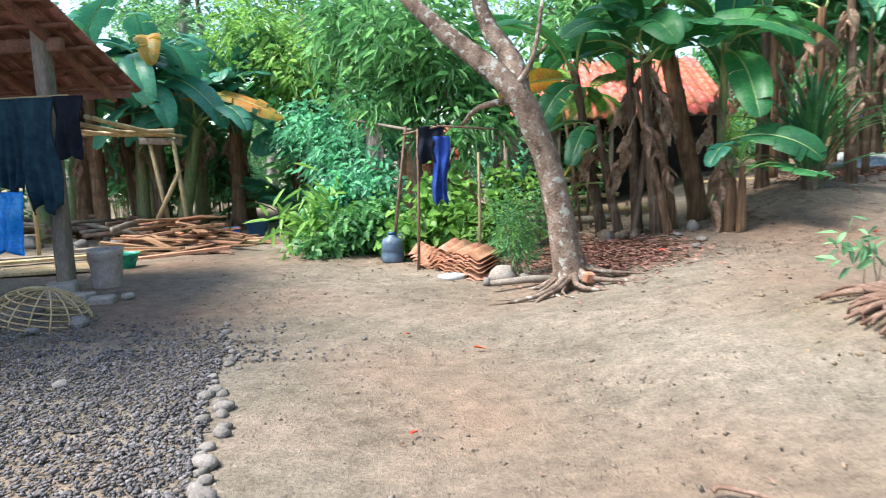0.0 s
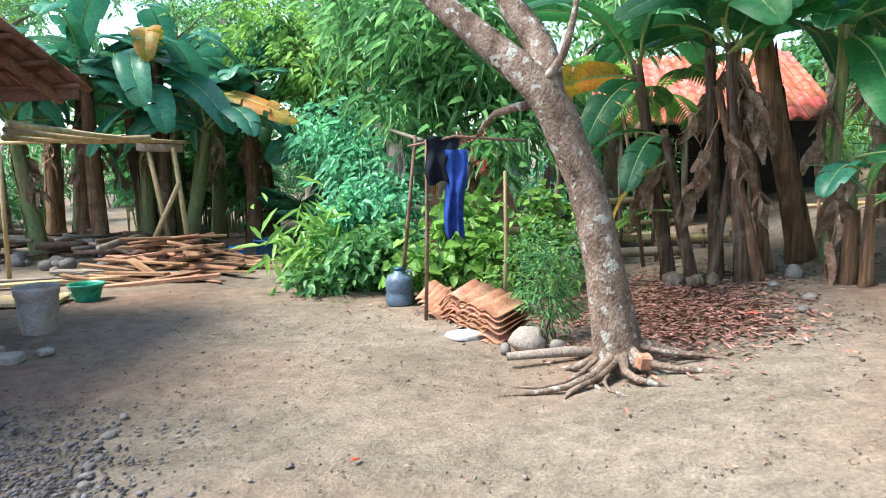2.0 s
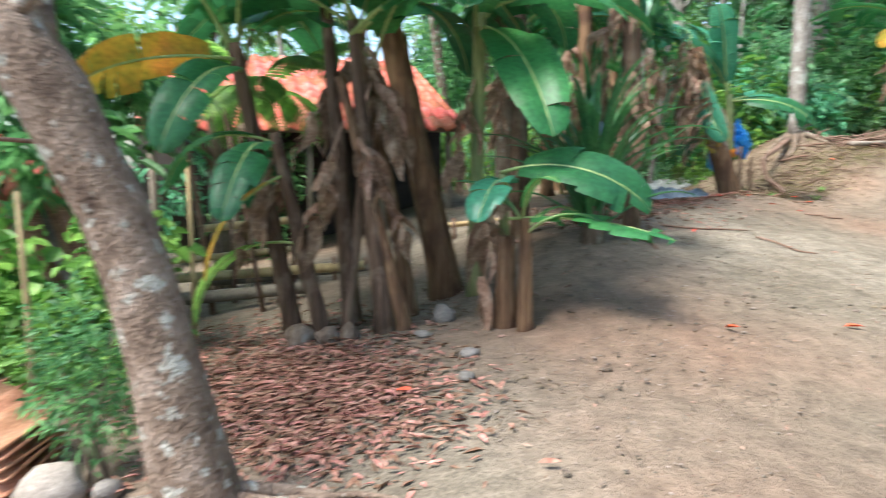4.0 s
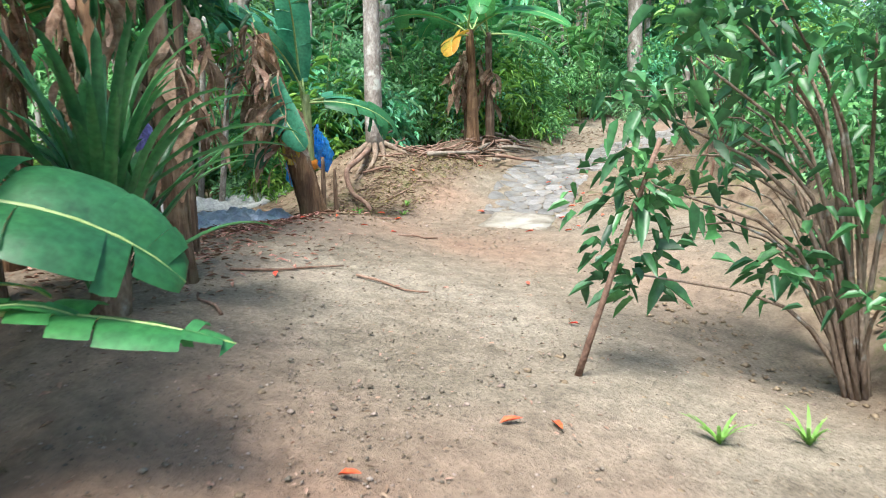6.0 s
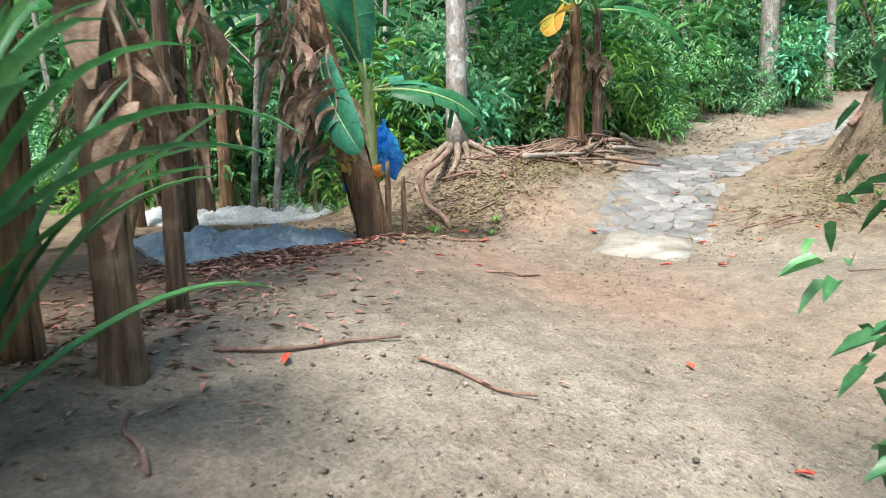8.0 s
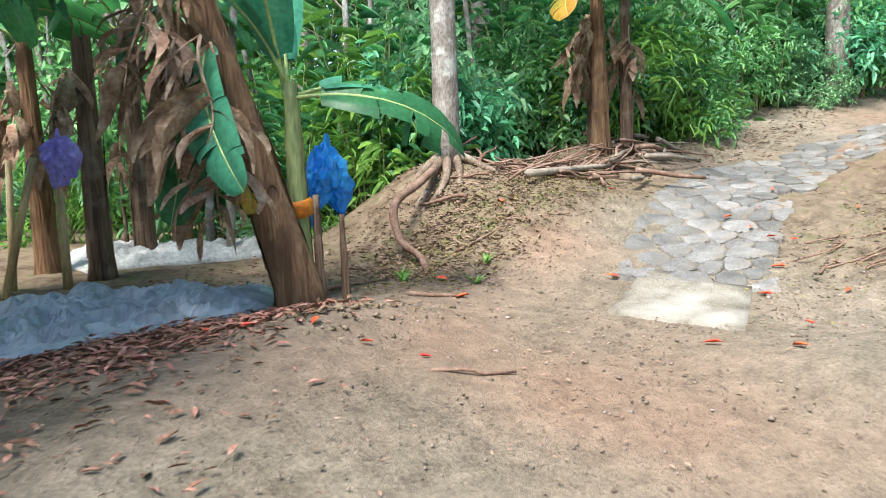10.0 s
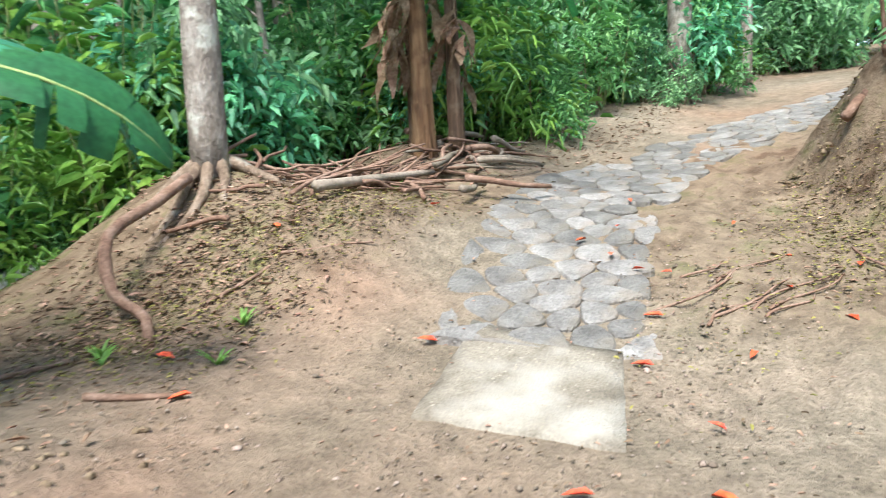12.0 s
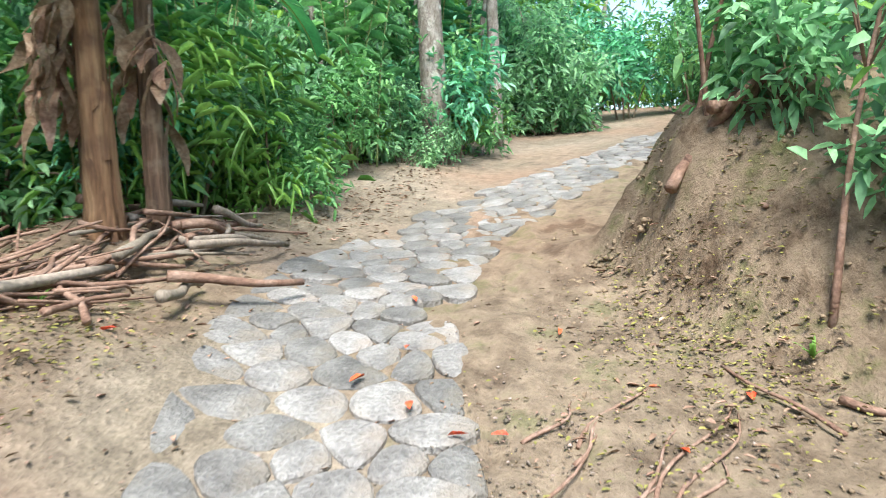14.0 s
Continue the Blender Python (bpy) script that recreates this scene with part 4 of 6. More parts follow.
# low leaf reaching over the lane from a sucker
low = banana_plant(3.1, 8.6, 1.05, 0.05, (), 155, "banana_stem_green", dead=1, label="banana sucker with broad fresh leaves over the lane")
add_banana_leaf(low, "leaf", (0, 0, 1.05), -50, 0.98, 0.5, 16, 78, 0.25, 991, "banana_leaf", 28)
add_banana_leaf(low, "leaf", (0.05, 0, 0.9), -130, 0.7, 0.3, 30, 100, 0.2, 993, "banana_leaf_blue", 0)
add_banana_leaf(low, "leaf", (0, -0.1, 0.72), -46, 0.98, 0.34, 5, 24, 0.95, 992, "banana_leaf", -5)

# sword-leaved plant
pan = thing("sword_leaf_plant", pose(4.42, 9.72, g(4.42, 9.72)), "large clump of long arching dark green sword-shaped leaves", "plant")
pr = np.random.default_rng(17)
for k in range(72):
    a, up = pr.uniform(0, 6.28), 90 - 62 * pr.random() ** 1.5
    ln = pr.uniform(0.8, 1.5)
    n = 12
    ang = np.radians(up - pr.uniform(15, 80) * np.linspace(0, 1, n) ** 2.0)
    x, z = np.cumsum(np.cos(ang)) * ln / n, np.cumsum(np.sin(ang)) * ln / n
    line = np.stack([x * math.cos(a) + 0.08 * math.cos(a), x * math.sin(a) + 0.08 * math.sin(a), z + pr.uniform(0.05, 0.6)], 1)
    wd = 0.03 * np.clip(np.sin(np.pi * (0.12 + 0.88 * np.linspace(0, 1, n))) ** 0.5, 0.02, 1)
    part("leaf", blade_strip(line, wd, np.array([0, 0, 1.0]) + 0.3 * np.array([math.cos(a), math.sin(a), 0]), 0.5), "sword_leaf", pan)
part("stem", tube([(0, 0, -0.1), (0.02, 0, 0.35), (0, 0, 0.75)], [0.11, 0.09, 0.06], 9, 0.1, 4), "bark_brown", pan)

# banana with the blue bag
bag_x, bag_y = 8.1, 12.3
bagb = banana_plant(bag_x, bag_y, 2.1, 0.16, (95, 150), 160, "banana_stem", "banana_leaf_blue", (-0.5, 0.25), 0, "broken banana stem with hanging brown leaves", length=1.3, extra=((205, 1.15, 0.4, -48, 36, 0.35, "banana_leaf_blue", 35, 1.75), (228, 0.95, 0.34, -60, 25, 0.4, "banana_leaf", -15, 1.6), (170, 0.9, 0.36, -35, 45, 0.4, "banana_leaf_blue", 20, 2.0), (250, 0.5, 0.24, -70, 15, 0.5, "banana_leaf_yellow", 0, 1.2)))
dr = np.random.default_rng(19)
for k in range(12):
    a, z = dr.uniform(165, 262), dr.uniform(0.95, 2.25)
    s = z / 2.1
    part("dry_leaf", dry_leaf_geo(dr.uniform(0.45, 0.95), dr.uniform(0.16, 0.36), 700 + k), "dead_leaf", bagb, "withered brown leaf hanging down", Matrix.Translation((-0.5 * s, 0.25 * s, z)) @ Matrix.Rotation(radians(a + 90), 4, "Z") @ Matrix.Translation((0, -0.15 - 0.42 * dr.random(), 0)) @ Matrix.Rotation(radians(dr.uniform(-35, 0)), 4, "X"))
banana_plant(8.2, 12.5, 1.5, 0.085, (60, 110, 160, 215), 161, "banana_stem_green", "banana_leaf_blue", (0.05, 0.1), 0, "young banana plant with arching green leaves", length=1.5, width=0.42, up=(68, 84), bend=(30, 80), torn=0.3, extra=((-42, 1.25, 0.46, 8, 82, 0.5, "banana_leaf", 40, 1.42), (-20, 1.2, 0.42, 18, 95, 0.5, "banana_leaf_blue", 20, 1.42)))
banana_plant(8.22, 12.3, 0.75, 0.035, (), 162, "banana_stem_dark", dead=0, label="thin dry banana shoot")
banana_plant(8.42, 12.32, 0.62, 0.03, (), 163, "banana_stem_dark", dead=0, label="thin dry banana shoot")
# stems further back, by the covered heap
for k, (x, y, h) in enumerate([(7.6, 15.2, 2.4), (7.3, 16.0, 2.3), (8.3, 16.2, 2.5), (6.5, 14.9, 2.2), (5.8, 14.6, 2.4), (9.0, 17.0, 2.6)]):
    banana_plant(x, y, h, 0.12, (40 + 60 * k, 130 + 50 * k, 220 + 40 * k, 310), 170 + k, ("banana_stem_dark", "banana_stem")[k % 2], "banana_leaf", dead=6, length=1.4, label="banana plant with dry brown leaves round the stem")
# pair beside the paved lane
banana_plant(12.99, 13.66, 2.0, 0.12, (140, 20, 60, 250), 180, "banana_stem", "banana_leaf", (-0.05, 0), 6, "tall banana plant with reddish dry stem", up=(30, 70), extra=((-95, 2.0, 0.55, 25, 70, 0.1, "banana_leaf", 25, 1.95), (190, 1.2, 0.5, 0, 60, 0.1, "banana_leaf_yellow", 30, 1.9)))
banana_plant(13.34, 13.53, 2.0, 0.09, (100, 200), 181, "banana_stem_dark", "banana_leaf", (0.05, 0.05), 6, extra=((-8, 2.15, 0.55, 10, 48, 0.1, "banana_leaf", 30, 1.98),), label= "tall banana plant with dark dry stem")
banana_plant(13.2, 13.95, 1.6, 0.07, (), 182, "banana_stem_dark", dead=5, label="dead banana stem wrapped in brown sheaths")

# ---------------------------------------------------------------- other trees


def yard_tree(name, x, y, h, r0, crown, leaf_mat, count, length, width, seed, bark, label, lean=(0, 0), droop=0.5):
    th = thing(name, pose(x, y, g(x, y)), label, "tree")
    limbs = []
    for k, c in enumerate(crown):
        s = 0.35 + 0.5 * (k % 3) / 2
        b = np.array([lean[0] * s, lean[1] * s, h * s])
        limbs.append(([b, (b + np.array(c[:3])) / 2 + np.array([0, 0, 0.15]), c[:3]], [r0 * 0.5, r0 * 0.35, r0 * 0.12]))
    tree_parts(th, ([(0, 0, -0.15), (lean[0] * 0.5, lean[1] * 0.5, h * 0.5), (lean[0], lean[1], h)], [r0 * 1.25, r0, r0 * 0.45]), limbs, bark, crown, leaf_mat, count, length, width, seed, droop)
    return th


yard_tree("mango_tree", -1.0, 11.3, 3.4, 0.08, [(-0.4, -0.3, 2.3, 0.8, 0.6, 0.5), (0.5, -0.5, 2.6, 0.8, 0.7, 0.5), (0.2, -0.8, 3.2, 0.9, 0.8, 0.6), (-0.9, 0.2, 3.3, 0.9, 0.9, 0.6), (1.2, -0.2, 2.2, 0.6, 0.6, 0.5), (0.9, -1.2, 1.7, 0.5, 0.4, 0.4)], "leaf_mid", 4200, 0.24, 0.055, 41, "bark_brown", "slender mango tree with long drooping light green leaves")
yard_tree("leafy_tree", 1.2, 12.2, 3.6, 0.09, [(-0.6, -0.4, 2.4, 0.8, 0.7, 0.6), (0.4, 0.0, 3.4, 1.1, 0.9, 0.7), (-0.8, -1.0, 1.9, 0.6, 0.5, 0.4), (0.9, 0.4, 4.2, 1.2, 1.0, 0.7)], "leaf_mid", 4000, 0.18, 0.055, 42, "bark_brown", "small leafy tree with dark drooping foliage")
yard_tree("leafy_tree", 4.9, 12.9, 4.2, 0.12, [(-0.5, -0.8, 2.9, 1.0, 0.8, 0.7), (0.8, -0.6, 3.2, 1.1, 0.9, 0.8), (0, 0.3, 4.2, 1.3, 1.1, 0.8), (1.6, 0, 2.7, 0.9, 0.8, 0.7), (-1.3, 0.2, 3.8, 1.0, 0.9, 0.7)], "leaf_dark", 6000, 0.2, 0.075, 43, "bark_brown", "dense dark green tree behind the banana clump")
yard_tree("leafy_tree", -3.6, 14.2, 4.2, 0.09, [(0, -0.5, 3.1, 1.0, 0.8, 0.6), (-1.0, 0, 3.8, 1.0, 0.9, 0.6), (1.0, 0.2, 3.6, 1.0, 0.9, 0.6), (0.2, 0.4, 2.2, 0.8, 0.7, 0.6)], "leaf_light", 3200, 0.2, 0.07, 44, "bark_grey", "airy young tree with light yellow-green leaves")
yard_tree("leafy_tree", -2.4, 12.6, 2.6, 0.06, [(0, -0.2, 1.4, 0.8, 0.7, 0.7), (-0.7, 0.2, 1.9, 0.7, 0.6, 0.6), (0.6, 0.3, 2.1, 0.8, 0.6, 0.6)], "leaf_blue", 3600, 0.17, 0.06, 45, "bark_brown", "bushy blue-green young tree at the garden edge")
# big grey trees with spreading roots by the lane
for x, y, h, r0, sd in ((10.85, 14.05, 7.5, 0.12, 51), (14.1, 16.9, 7.5, 0.15, 52)):
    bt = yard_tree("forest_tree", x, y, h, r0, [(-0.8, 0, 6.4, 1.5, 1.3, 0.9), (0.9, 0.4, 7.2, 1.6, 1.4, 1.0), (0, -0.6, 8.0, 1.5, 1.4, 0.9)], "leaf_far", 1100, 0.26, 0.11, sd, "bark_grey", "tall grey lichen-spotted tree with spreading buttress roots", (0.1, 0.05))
    for k, (a, ln) in enumerate([(185, 1.0), (212, 0.9), (262, 0.45), (325, 0.9), (5, 0.8), (160, 0.8)]):
        pts = []
        for s in np.linspace(0, 1, 8):
            w = radians(a + 15 * math.sin(s * 4 + k))
            px, py = (0.1 + s * ln) * math.cos(w), (0.1 + s * ln) * math.sin(w)
            pts.append((px, py, g(x + px, y + py) - g(x, y) + 0.1 * (1 - s) ** 3 - 0.06 * s))
        part("root", tube(pts, np.linspace(0.05, 0.02, 8), 7, 0.1, k), "bark_brown", bt)
# crooked root hanging over the bank
crook = thing("bare_root", pose(0, 0, 0), "crooked pale root arching over the earth slope", "root")
crook_line = curve([(px, py, g(px, py) + up) for px, py, up in ((10.55, 13.9, 0.15), (10.2, 13.75, 0.28), (9.75, 13.55, 0.42), (9.62, 13.3, 0.2), (9.7, 13.1, 0.05), (9.5, 12.75, -0.05))], 18)
part("root", tube(crook_line, np.linspace(0.045, 0.032, len(crook_line)), 8, 0.1, 5), "stick", crook)
# trunk standing by the turn of the lane
yard_tree("forest_tree", 21.3, 12.9, 8.0, 0.09, [(-1, -0.4, 6.5, 1.6, 1.3, 1.0), (0.8, 0.4, 7.5, 1.6, 1.4, 1.0)], "leaf_far", 900, 0.26, 0.1, 54, "bark_grey", "slim pale forest tree beyond the turn of the lane")
yard_tree("forest_tree", 19.1, 13.33, 8.0, 0.16, [(-1, -0.4, 6.5, 1.6, 1.3, 1.0), (0.8, 0.4, 7.5, 1.6, 1.4, 1.0), (0, -1.0, 8.2, 1.5, 1.4, 1.0)], "leaf_light", 1000, 0.26, 0.1, 53, "bark_grey", "tall straight grey forest tree beside the lane")

# ---------------------------------------------------------------- yard: house edge, rack, wood, buckets
roof_z, roof_y, roof_x, pitch = 2.25, 8.19, -3.97, 0.46
house = thing("house", pose(roof_x, roof_y, 0), "open timber house eave with clay pantile roof", "house")
part("post", box(0.15, 0.15, 2.85, 0.012), "old_wood", house, "square weathered timber post", pose(-0.33, -1.1, g(-4.3, 7.1) + 1.4))
part("post", box(0.15, 0.15, 3.3, 0.012), "old_wood", house, "", pose(-4.4, -1.1, 1.6))
part("eave_beam", box(6.4, 0.1, 0.14, 0.01), "roof_under", house, "", pose(-3.3, -1.1, roof_z + 0.36))
part("fascia", box(6.5, 0.03, 0.1, 0.004), "roof_under", house, "", pose(-3.25, -0.03, roof_z - 0.06))
part("clothes_line", tube([(-6, -1.3, 2.08), (-3, -1.3, 2.03), (0.0, -1.25, 2.08)], 0.012, 6), "bamboo", house)
ang = math.atan(pitch)
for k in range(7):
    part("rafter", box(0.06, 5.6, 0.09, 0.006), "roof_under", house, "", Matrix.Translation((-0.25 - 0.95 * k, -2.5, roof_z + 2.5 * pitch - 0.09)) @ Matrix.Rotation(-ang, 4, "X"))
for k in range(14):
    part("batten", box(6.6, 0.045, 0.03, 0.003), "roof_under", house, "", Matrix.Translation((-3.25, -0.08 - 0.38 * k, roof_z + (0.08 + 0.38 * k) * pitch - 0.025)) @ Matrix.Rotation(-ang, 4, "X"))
# one clay pantile: an S-shaped sheet with thickness
tw, tl, tt = 0.23, 0.42, 0.014
su = np.linspace(0, 1, 9)
prof = 0.028 * np.sin(su * 2 * np.pi)
tv = [((u - 0.5) * tw * 1.12, yy, z + dz) for dz in (0, tt) for yy in (-tl / 2, tl / 2) for u, z in zip(su, prof)]
tf = []
for i in range(8):
    tf += [[i, i + 1, 10 + i, 9 + i], [18 + i + 1, 18 + i, 27 + i, 28 + i], [i + 1, i, 18 + i, 19 + i], [9 + i, 10 + i, 28 + i, 27 + i]]
tf += [[0, 9, 27, 18], [8, 26, 35, 17]]
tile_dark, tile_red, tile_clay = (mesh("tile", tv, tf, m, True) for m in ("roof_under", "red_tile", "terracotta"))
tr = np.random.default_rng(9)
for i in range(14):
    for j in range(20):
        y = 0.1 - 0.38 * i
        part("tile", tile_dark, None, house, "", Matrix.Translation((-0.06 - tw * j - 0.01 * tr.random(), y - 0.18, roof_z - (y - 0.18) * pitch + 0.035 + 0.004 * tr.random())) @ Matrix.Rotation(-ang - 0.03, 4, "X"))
# wall behind the eave, its shade painted in as near black
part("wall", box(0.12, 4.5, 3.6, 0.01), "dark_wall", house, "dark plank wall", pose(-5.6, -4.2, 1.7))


def cloth(name, width, height, mat, m, label, seed, folds=5, category="clothing", group="washing", shape=None, thick=0.012):
    """Hanging cloth with folds, as a thin closed sheet."""
    r = np.random.default_rng(seed)
    nx, nz = 22, 18
    grid = []
    ph = r.uniform(0, 6)
    for i in range(nz):
        s = i / (nz - 1)
        for j in range(nx):
            u = j / (nx - 1) - 0.5
            w = width * (shape(s) if shape else 1 - 0.12 * s + 0.05 * math.sin(7 * s + ph))
            grid.append((u * w + 0.02 * math.sin(5 * s + ph), 0.03 * (0.3 + s) * math.sin(u * folds * 6.28 + ph + 1.5 * s) + 0.02 * math.sin(9 * s + 4 * u), -s * height * (1 - 0.05 * math.sin(u * 9 + ph))))
    gq = [[i * nx + j, i * nx + j + 1, (i + 1) * nx + j + 1, (i + 1) * nx + j] for i in range(nz - 1) for j in range(nx - 1)]
    v = np.array(grid)
    back = v + np.array([0, thick, 0])
    o = len(v)
    fs = gq + [[a + o for a in q[::-1]] for q in gq]
    for i in range(nz - 1):
        fs += [[(i + 1) * nx, i * nx, i * nx + o, (i + 1) * nx + o], [i * nx + nx - 1, (i + 1) * nx + nx - 1, (i + 1) * nx + nx - 1 + o, i * nx + nx - 1 + o]]
    for j in range(nx - 1):
        fs += [[j, j + 1, j + 1 + o, j + o][::-1], [(nz - 1) * nx + j, (nz - 1) * nx + j + 1, (nz - 1) * nx + j + 1 + o, (nz - 1) * nx + j + o]]
    ob = new(name, mesh(name, np.vstack([v, back]), fs, mat, True))
    ob.matrix_basis = m
    return tagged(ob, label, category, group)


cloth("sarong", 0.42, 1.15, "navy_cloth", pose(-4.3, 6.86, 2.06), "dark blue checked sarong hanging under the eave", 1, 3)
cloth("sarong", 0.3, 0.95, "navy_cloth", pose(-4.62, 6.88, 2.06), "blue cotton cloth hanging under the eave", 4, 3)
cloth("shirt", 0.3, 0.62, "black_cloth", pose(-3.98, 6.9, 2.07), "dark cloth hanging from the clothes pole", 2, 2)
cloth("plastic_sheet", 0.5, 0.62, "blue_plastic", pose(-4.62, 6.6, 1.12), "bright blue plastic bag hanging by the post", 3, 2, "bag")

# rack of bamboo poles on crossed legs
rack = thing("bamboo_rack", pose(0, 0, 0), "drying rack of long bamboo poles on wooden legs", "rack")
for k in range(5):
    a, b = np.array([-3.95 - 0.17 * k, 7.3 + 0.15 * k, 1.86 - 0.02 * k + 0.05 * (k % 2)]), np.array([-5.35 - 0.14 * k, 12.35 - 0.1 * k, 1.8 + 0.01 * k])
    pts = np.linspace(a, b, 14) + np.array([0, 0, -0.03]) * np.sin(np.linspace(0, 3.14, 14))[:, None]
    part("pole", tube(pts, np.where(np.arange(14) % 3 == 0, 0.029, 0.025), 8, 0.02, k), "bamboo", rack)
part("crossbar", box(0.75, 0.07, 0.12, 0.01), "old_wood", rack, "", pose(-5.65, 12.0, 1.72, 0, 3, 8))
for a, b in (((-5.86, 12.0, 1.72), (-5.6, 12.05, g(-5.6, 12.05))), ((-5.42, 12.0, 1.72), (-5.22, 11.95, g(-5.22, 11.95))), ((-5.32, 11.95, 1.2), (-6.0, 11.9, g(-6, 11.9)))):
    part("leg", tube([a, (np.array(a) + b) / 2, b], [0.036, 0.042, 0.045], 8, 0.05, 2), "bamboo", rack)
part("leg", tube([(-6.6, 9.9, 1.82), (-6.65, 9.9, g(-6.65, 9.9))], 0.03, 8), "bamboo", rack)
part("crossbar", tube([(-7.2, 9.85, 1.8), (-4.2, 9.6, 1.8)], 0.03, 8), "bamboo", rack)

# wood pile: loose boards and logs
wp = np.random.default_rng(21)
for k in range(64):
    x, y = wp.normal(-4.9, 0.5), wp.normal(11.0, 0.42)
    top = 0.48 * math.exp(-((x + 5.0) ** 2 / 0.7 + (y - 11.0) ** 2 / 0.35))
    ln = wp.uniform(0.5, 1.5)
    ob = new("board", mesh("board", *box(ln, wp.uniform(0.05, 0.16), wp.uniform(0.02, 0.05), 0.004), "plank"))
    ob.matrix_basis = pose(x, y, g(x, y) + 0.03 + top * wp.random(), wp.normal(0, 6), wp.normal(0, 7), wp.normal(0, 28))
    tagged(ob, "loose reddish-brown plank on the wood pile", "plank", "planks of the wood pile")
for k in range(34):
    x, y = wp.uniform(-9.5, -5.2), wp.uniform(11.3, 13.0)
    ln = wp.uniform(0.6, 2.2)
    ob = new("branch", mesh("branch", *tube(curve([(-ln / 2, 0, 0), (0, wp.normal(0, 0.05), 0.03), (ln / 2, wp.normal(0, 0.08), 0)], 7), wp.uniform(0.02, 0.06), 7, 0.12, k), "old_wood" if k % 2 else "stick", True))
    ob.matrix_basis = pose(x, y, g(x, y) + 0.05 + wp.uniform(0, 0.35), wp.normal(0, 5), wp.normal(0, 8), wp.normal(10, 40))
    tagged(ob, "weathered grey branch lying in the heap", "branch", "branches of the firewood heap")
for k in range(26):
    x, y, s = wp.uniform(-9.2, -6.0), wp.uniform(10.6, 12.0), wp.uniform(0.07, 0.16)
    ob = new("stone", mesh("stone", *rock(s, 100 + k, 0.75), "edge_stone", True))
    ob.matrix_basis = pose(x, y, g(x, y) + s * 0.4, 0, 0, 57 * k)
    tagged(ob, "grey rubble stone by the firewood", "stone", "rubble stones")
for k, (x, y, ln, w, rz) in enumerate([(-6.2, 9.55, 2.6, 0.16, 30), (-6.0, 10.0, 2.4, 0.13, 24), (-5.5, 8.6, 1.3, 0.5, 20), (-5.2, 10.45, 1.6, 0.12, 5), (-4.2, 11.15, 1.1, 0.1, 8), (-5.9, 10.6, 1.2, 0.2, 10), (-4.0, 11.5, 0.9, 0.09, 30)]):
    ob = new("board", mesh("board", *box(ln, w, 0.045, 0.006), "old_wood" if k % 2 else "bamboo"))
    ob.matrix_basis = pose(x, y, g(x, y) + 0.05, wp.normal(0, 1), 0, rz)
    tagged(ob, "pale weathered board lying on the ground", "plank", "boards on the ground")


def bucket(name, x, y, r_top, r_bot, h, mat, label, tilt=0, lid=False):
    th = thing(name, pose(x, y, g(x, y), tilt, 0, 0), label, "bucket")
    part("shell", lathe([(0.001, 0), (r_bot, 0), (r_bot * 1.01, 0.02), (r_bot + (r_top - r_bot) * 0.8, h * 0.8), (r_top * 1.02, h * 0.82), (r_top * 1.0, h * 0.88), (r_top * 1.04, h * 0.9), (r_top * 1.05, h), (r_top * 0.97, h), (r_top * 0.93, h * 0.85), (r_bot * 0.95, 0.03), (0.001, 0.03)]), mat, th)
    an = np.linspace(-0.2, math.pi + 0.2, 14)
    part("handle", tube(np.stack([r_top * 1.06 * np.cos(an), -r_top * 1.06 * np.abs(np.sin(an)) * 0.55 - 0.02, h * 0.86 - r_top * np.clip(np.sin(an), 0, 1) * 0.75], 1), 0.005, 5), mat, th)
    if lid:
        part("lid", lathe([(0.001, h * 0.97), (r_top * 0.9, h * 0.97), (r_top * 0.95, h * 0.99), (0.001, h * 0.995)]), mat, th)
    return th


bucket("bucket", -4.12, 7.55, 0.19, 0.155, 0.45, "bucket_plastic", "old grey-brown plastic bucket with dusty sides")
bucket("basin", -4.72, 8.95, 0.19, 0.13, 0.2, "green_plastic", "small green plastic basin on the earth")
bucket("bucket", -4.1, 12.3, 0.2, 0.16, 0.3, "dark_blue_plastic", "dark blue plastic tub beside the wood pile")
bucket("basin", -4.5, 12.1, 0.14, 0.1, 0.2, "blue_plastic", "light blue plastic pot beside the wood pile")
for k, (x, y, sx, sy, sz, rz) in enumerate([(-3.95, 6.75, 0.36, 0.17, 0.1, -18), (-3.62, 6.62, 0.26, 0.15, 0.09, 10), (-4.3, 7.0, 0.3, 0.3, 0.18, 30), (-3.5, 6.9, 0.12, 0.1, 0.06, 60)]):
    ob = new("brick", mesh("brick", *box(sx, sy, sz, 0.018), "brick_grey"))
    ob.matrix_basis = pose(x, y, g(x, y) + sz * 0.42, 3, -4, rz)
    tagged(ob, "worn grey-brown brick block by the post", "brick", "loose bricks")
# collapsed wicker basket
bk = thing("wicker_basket", pose(-3.72, 5.85, g(-3.72, 5.85) + 0.02, 0, 14, 20), "collapsed open-weave bamboo chicken basket", "basket")
for k in range(16):
    a = k * math.pi / 8
    an = np.linspace(0, math.pi / 2, 9)
    part("rib", tube(np.stack([0.42 * np.cos(an) * math.cos(a), 0.42 * np.cos(an) * math.sin(a), 0.30 * np.sin(an)], 1), 0.008, 5), "bamboo", bk)
for k in range(6):
    z = k / 6
    rad = 0.42 * math.sqrt(1 - z * z)
    an = np.linspace(0, 2 * math.pi, 25)
    part("hoop", tube(np.stack([rad * np.cos(an), rad * np.sin(an), 0 * an + 0.30 * z], 1), 0.008, 5, 0.1, k), "bamboo", bk)
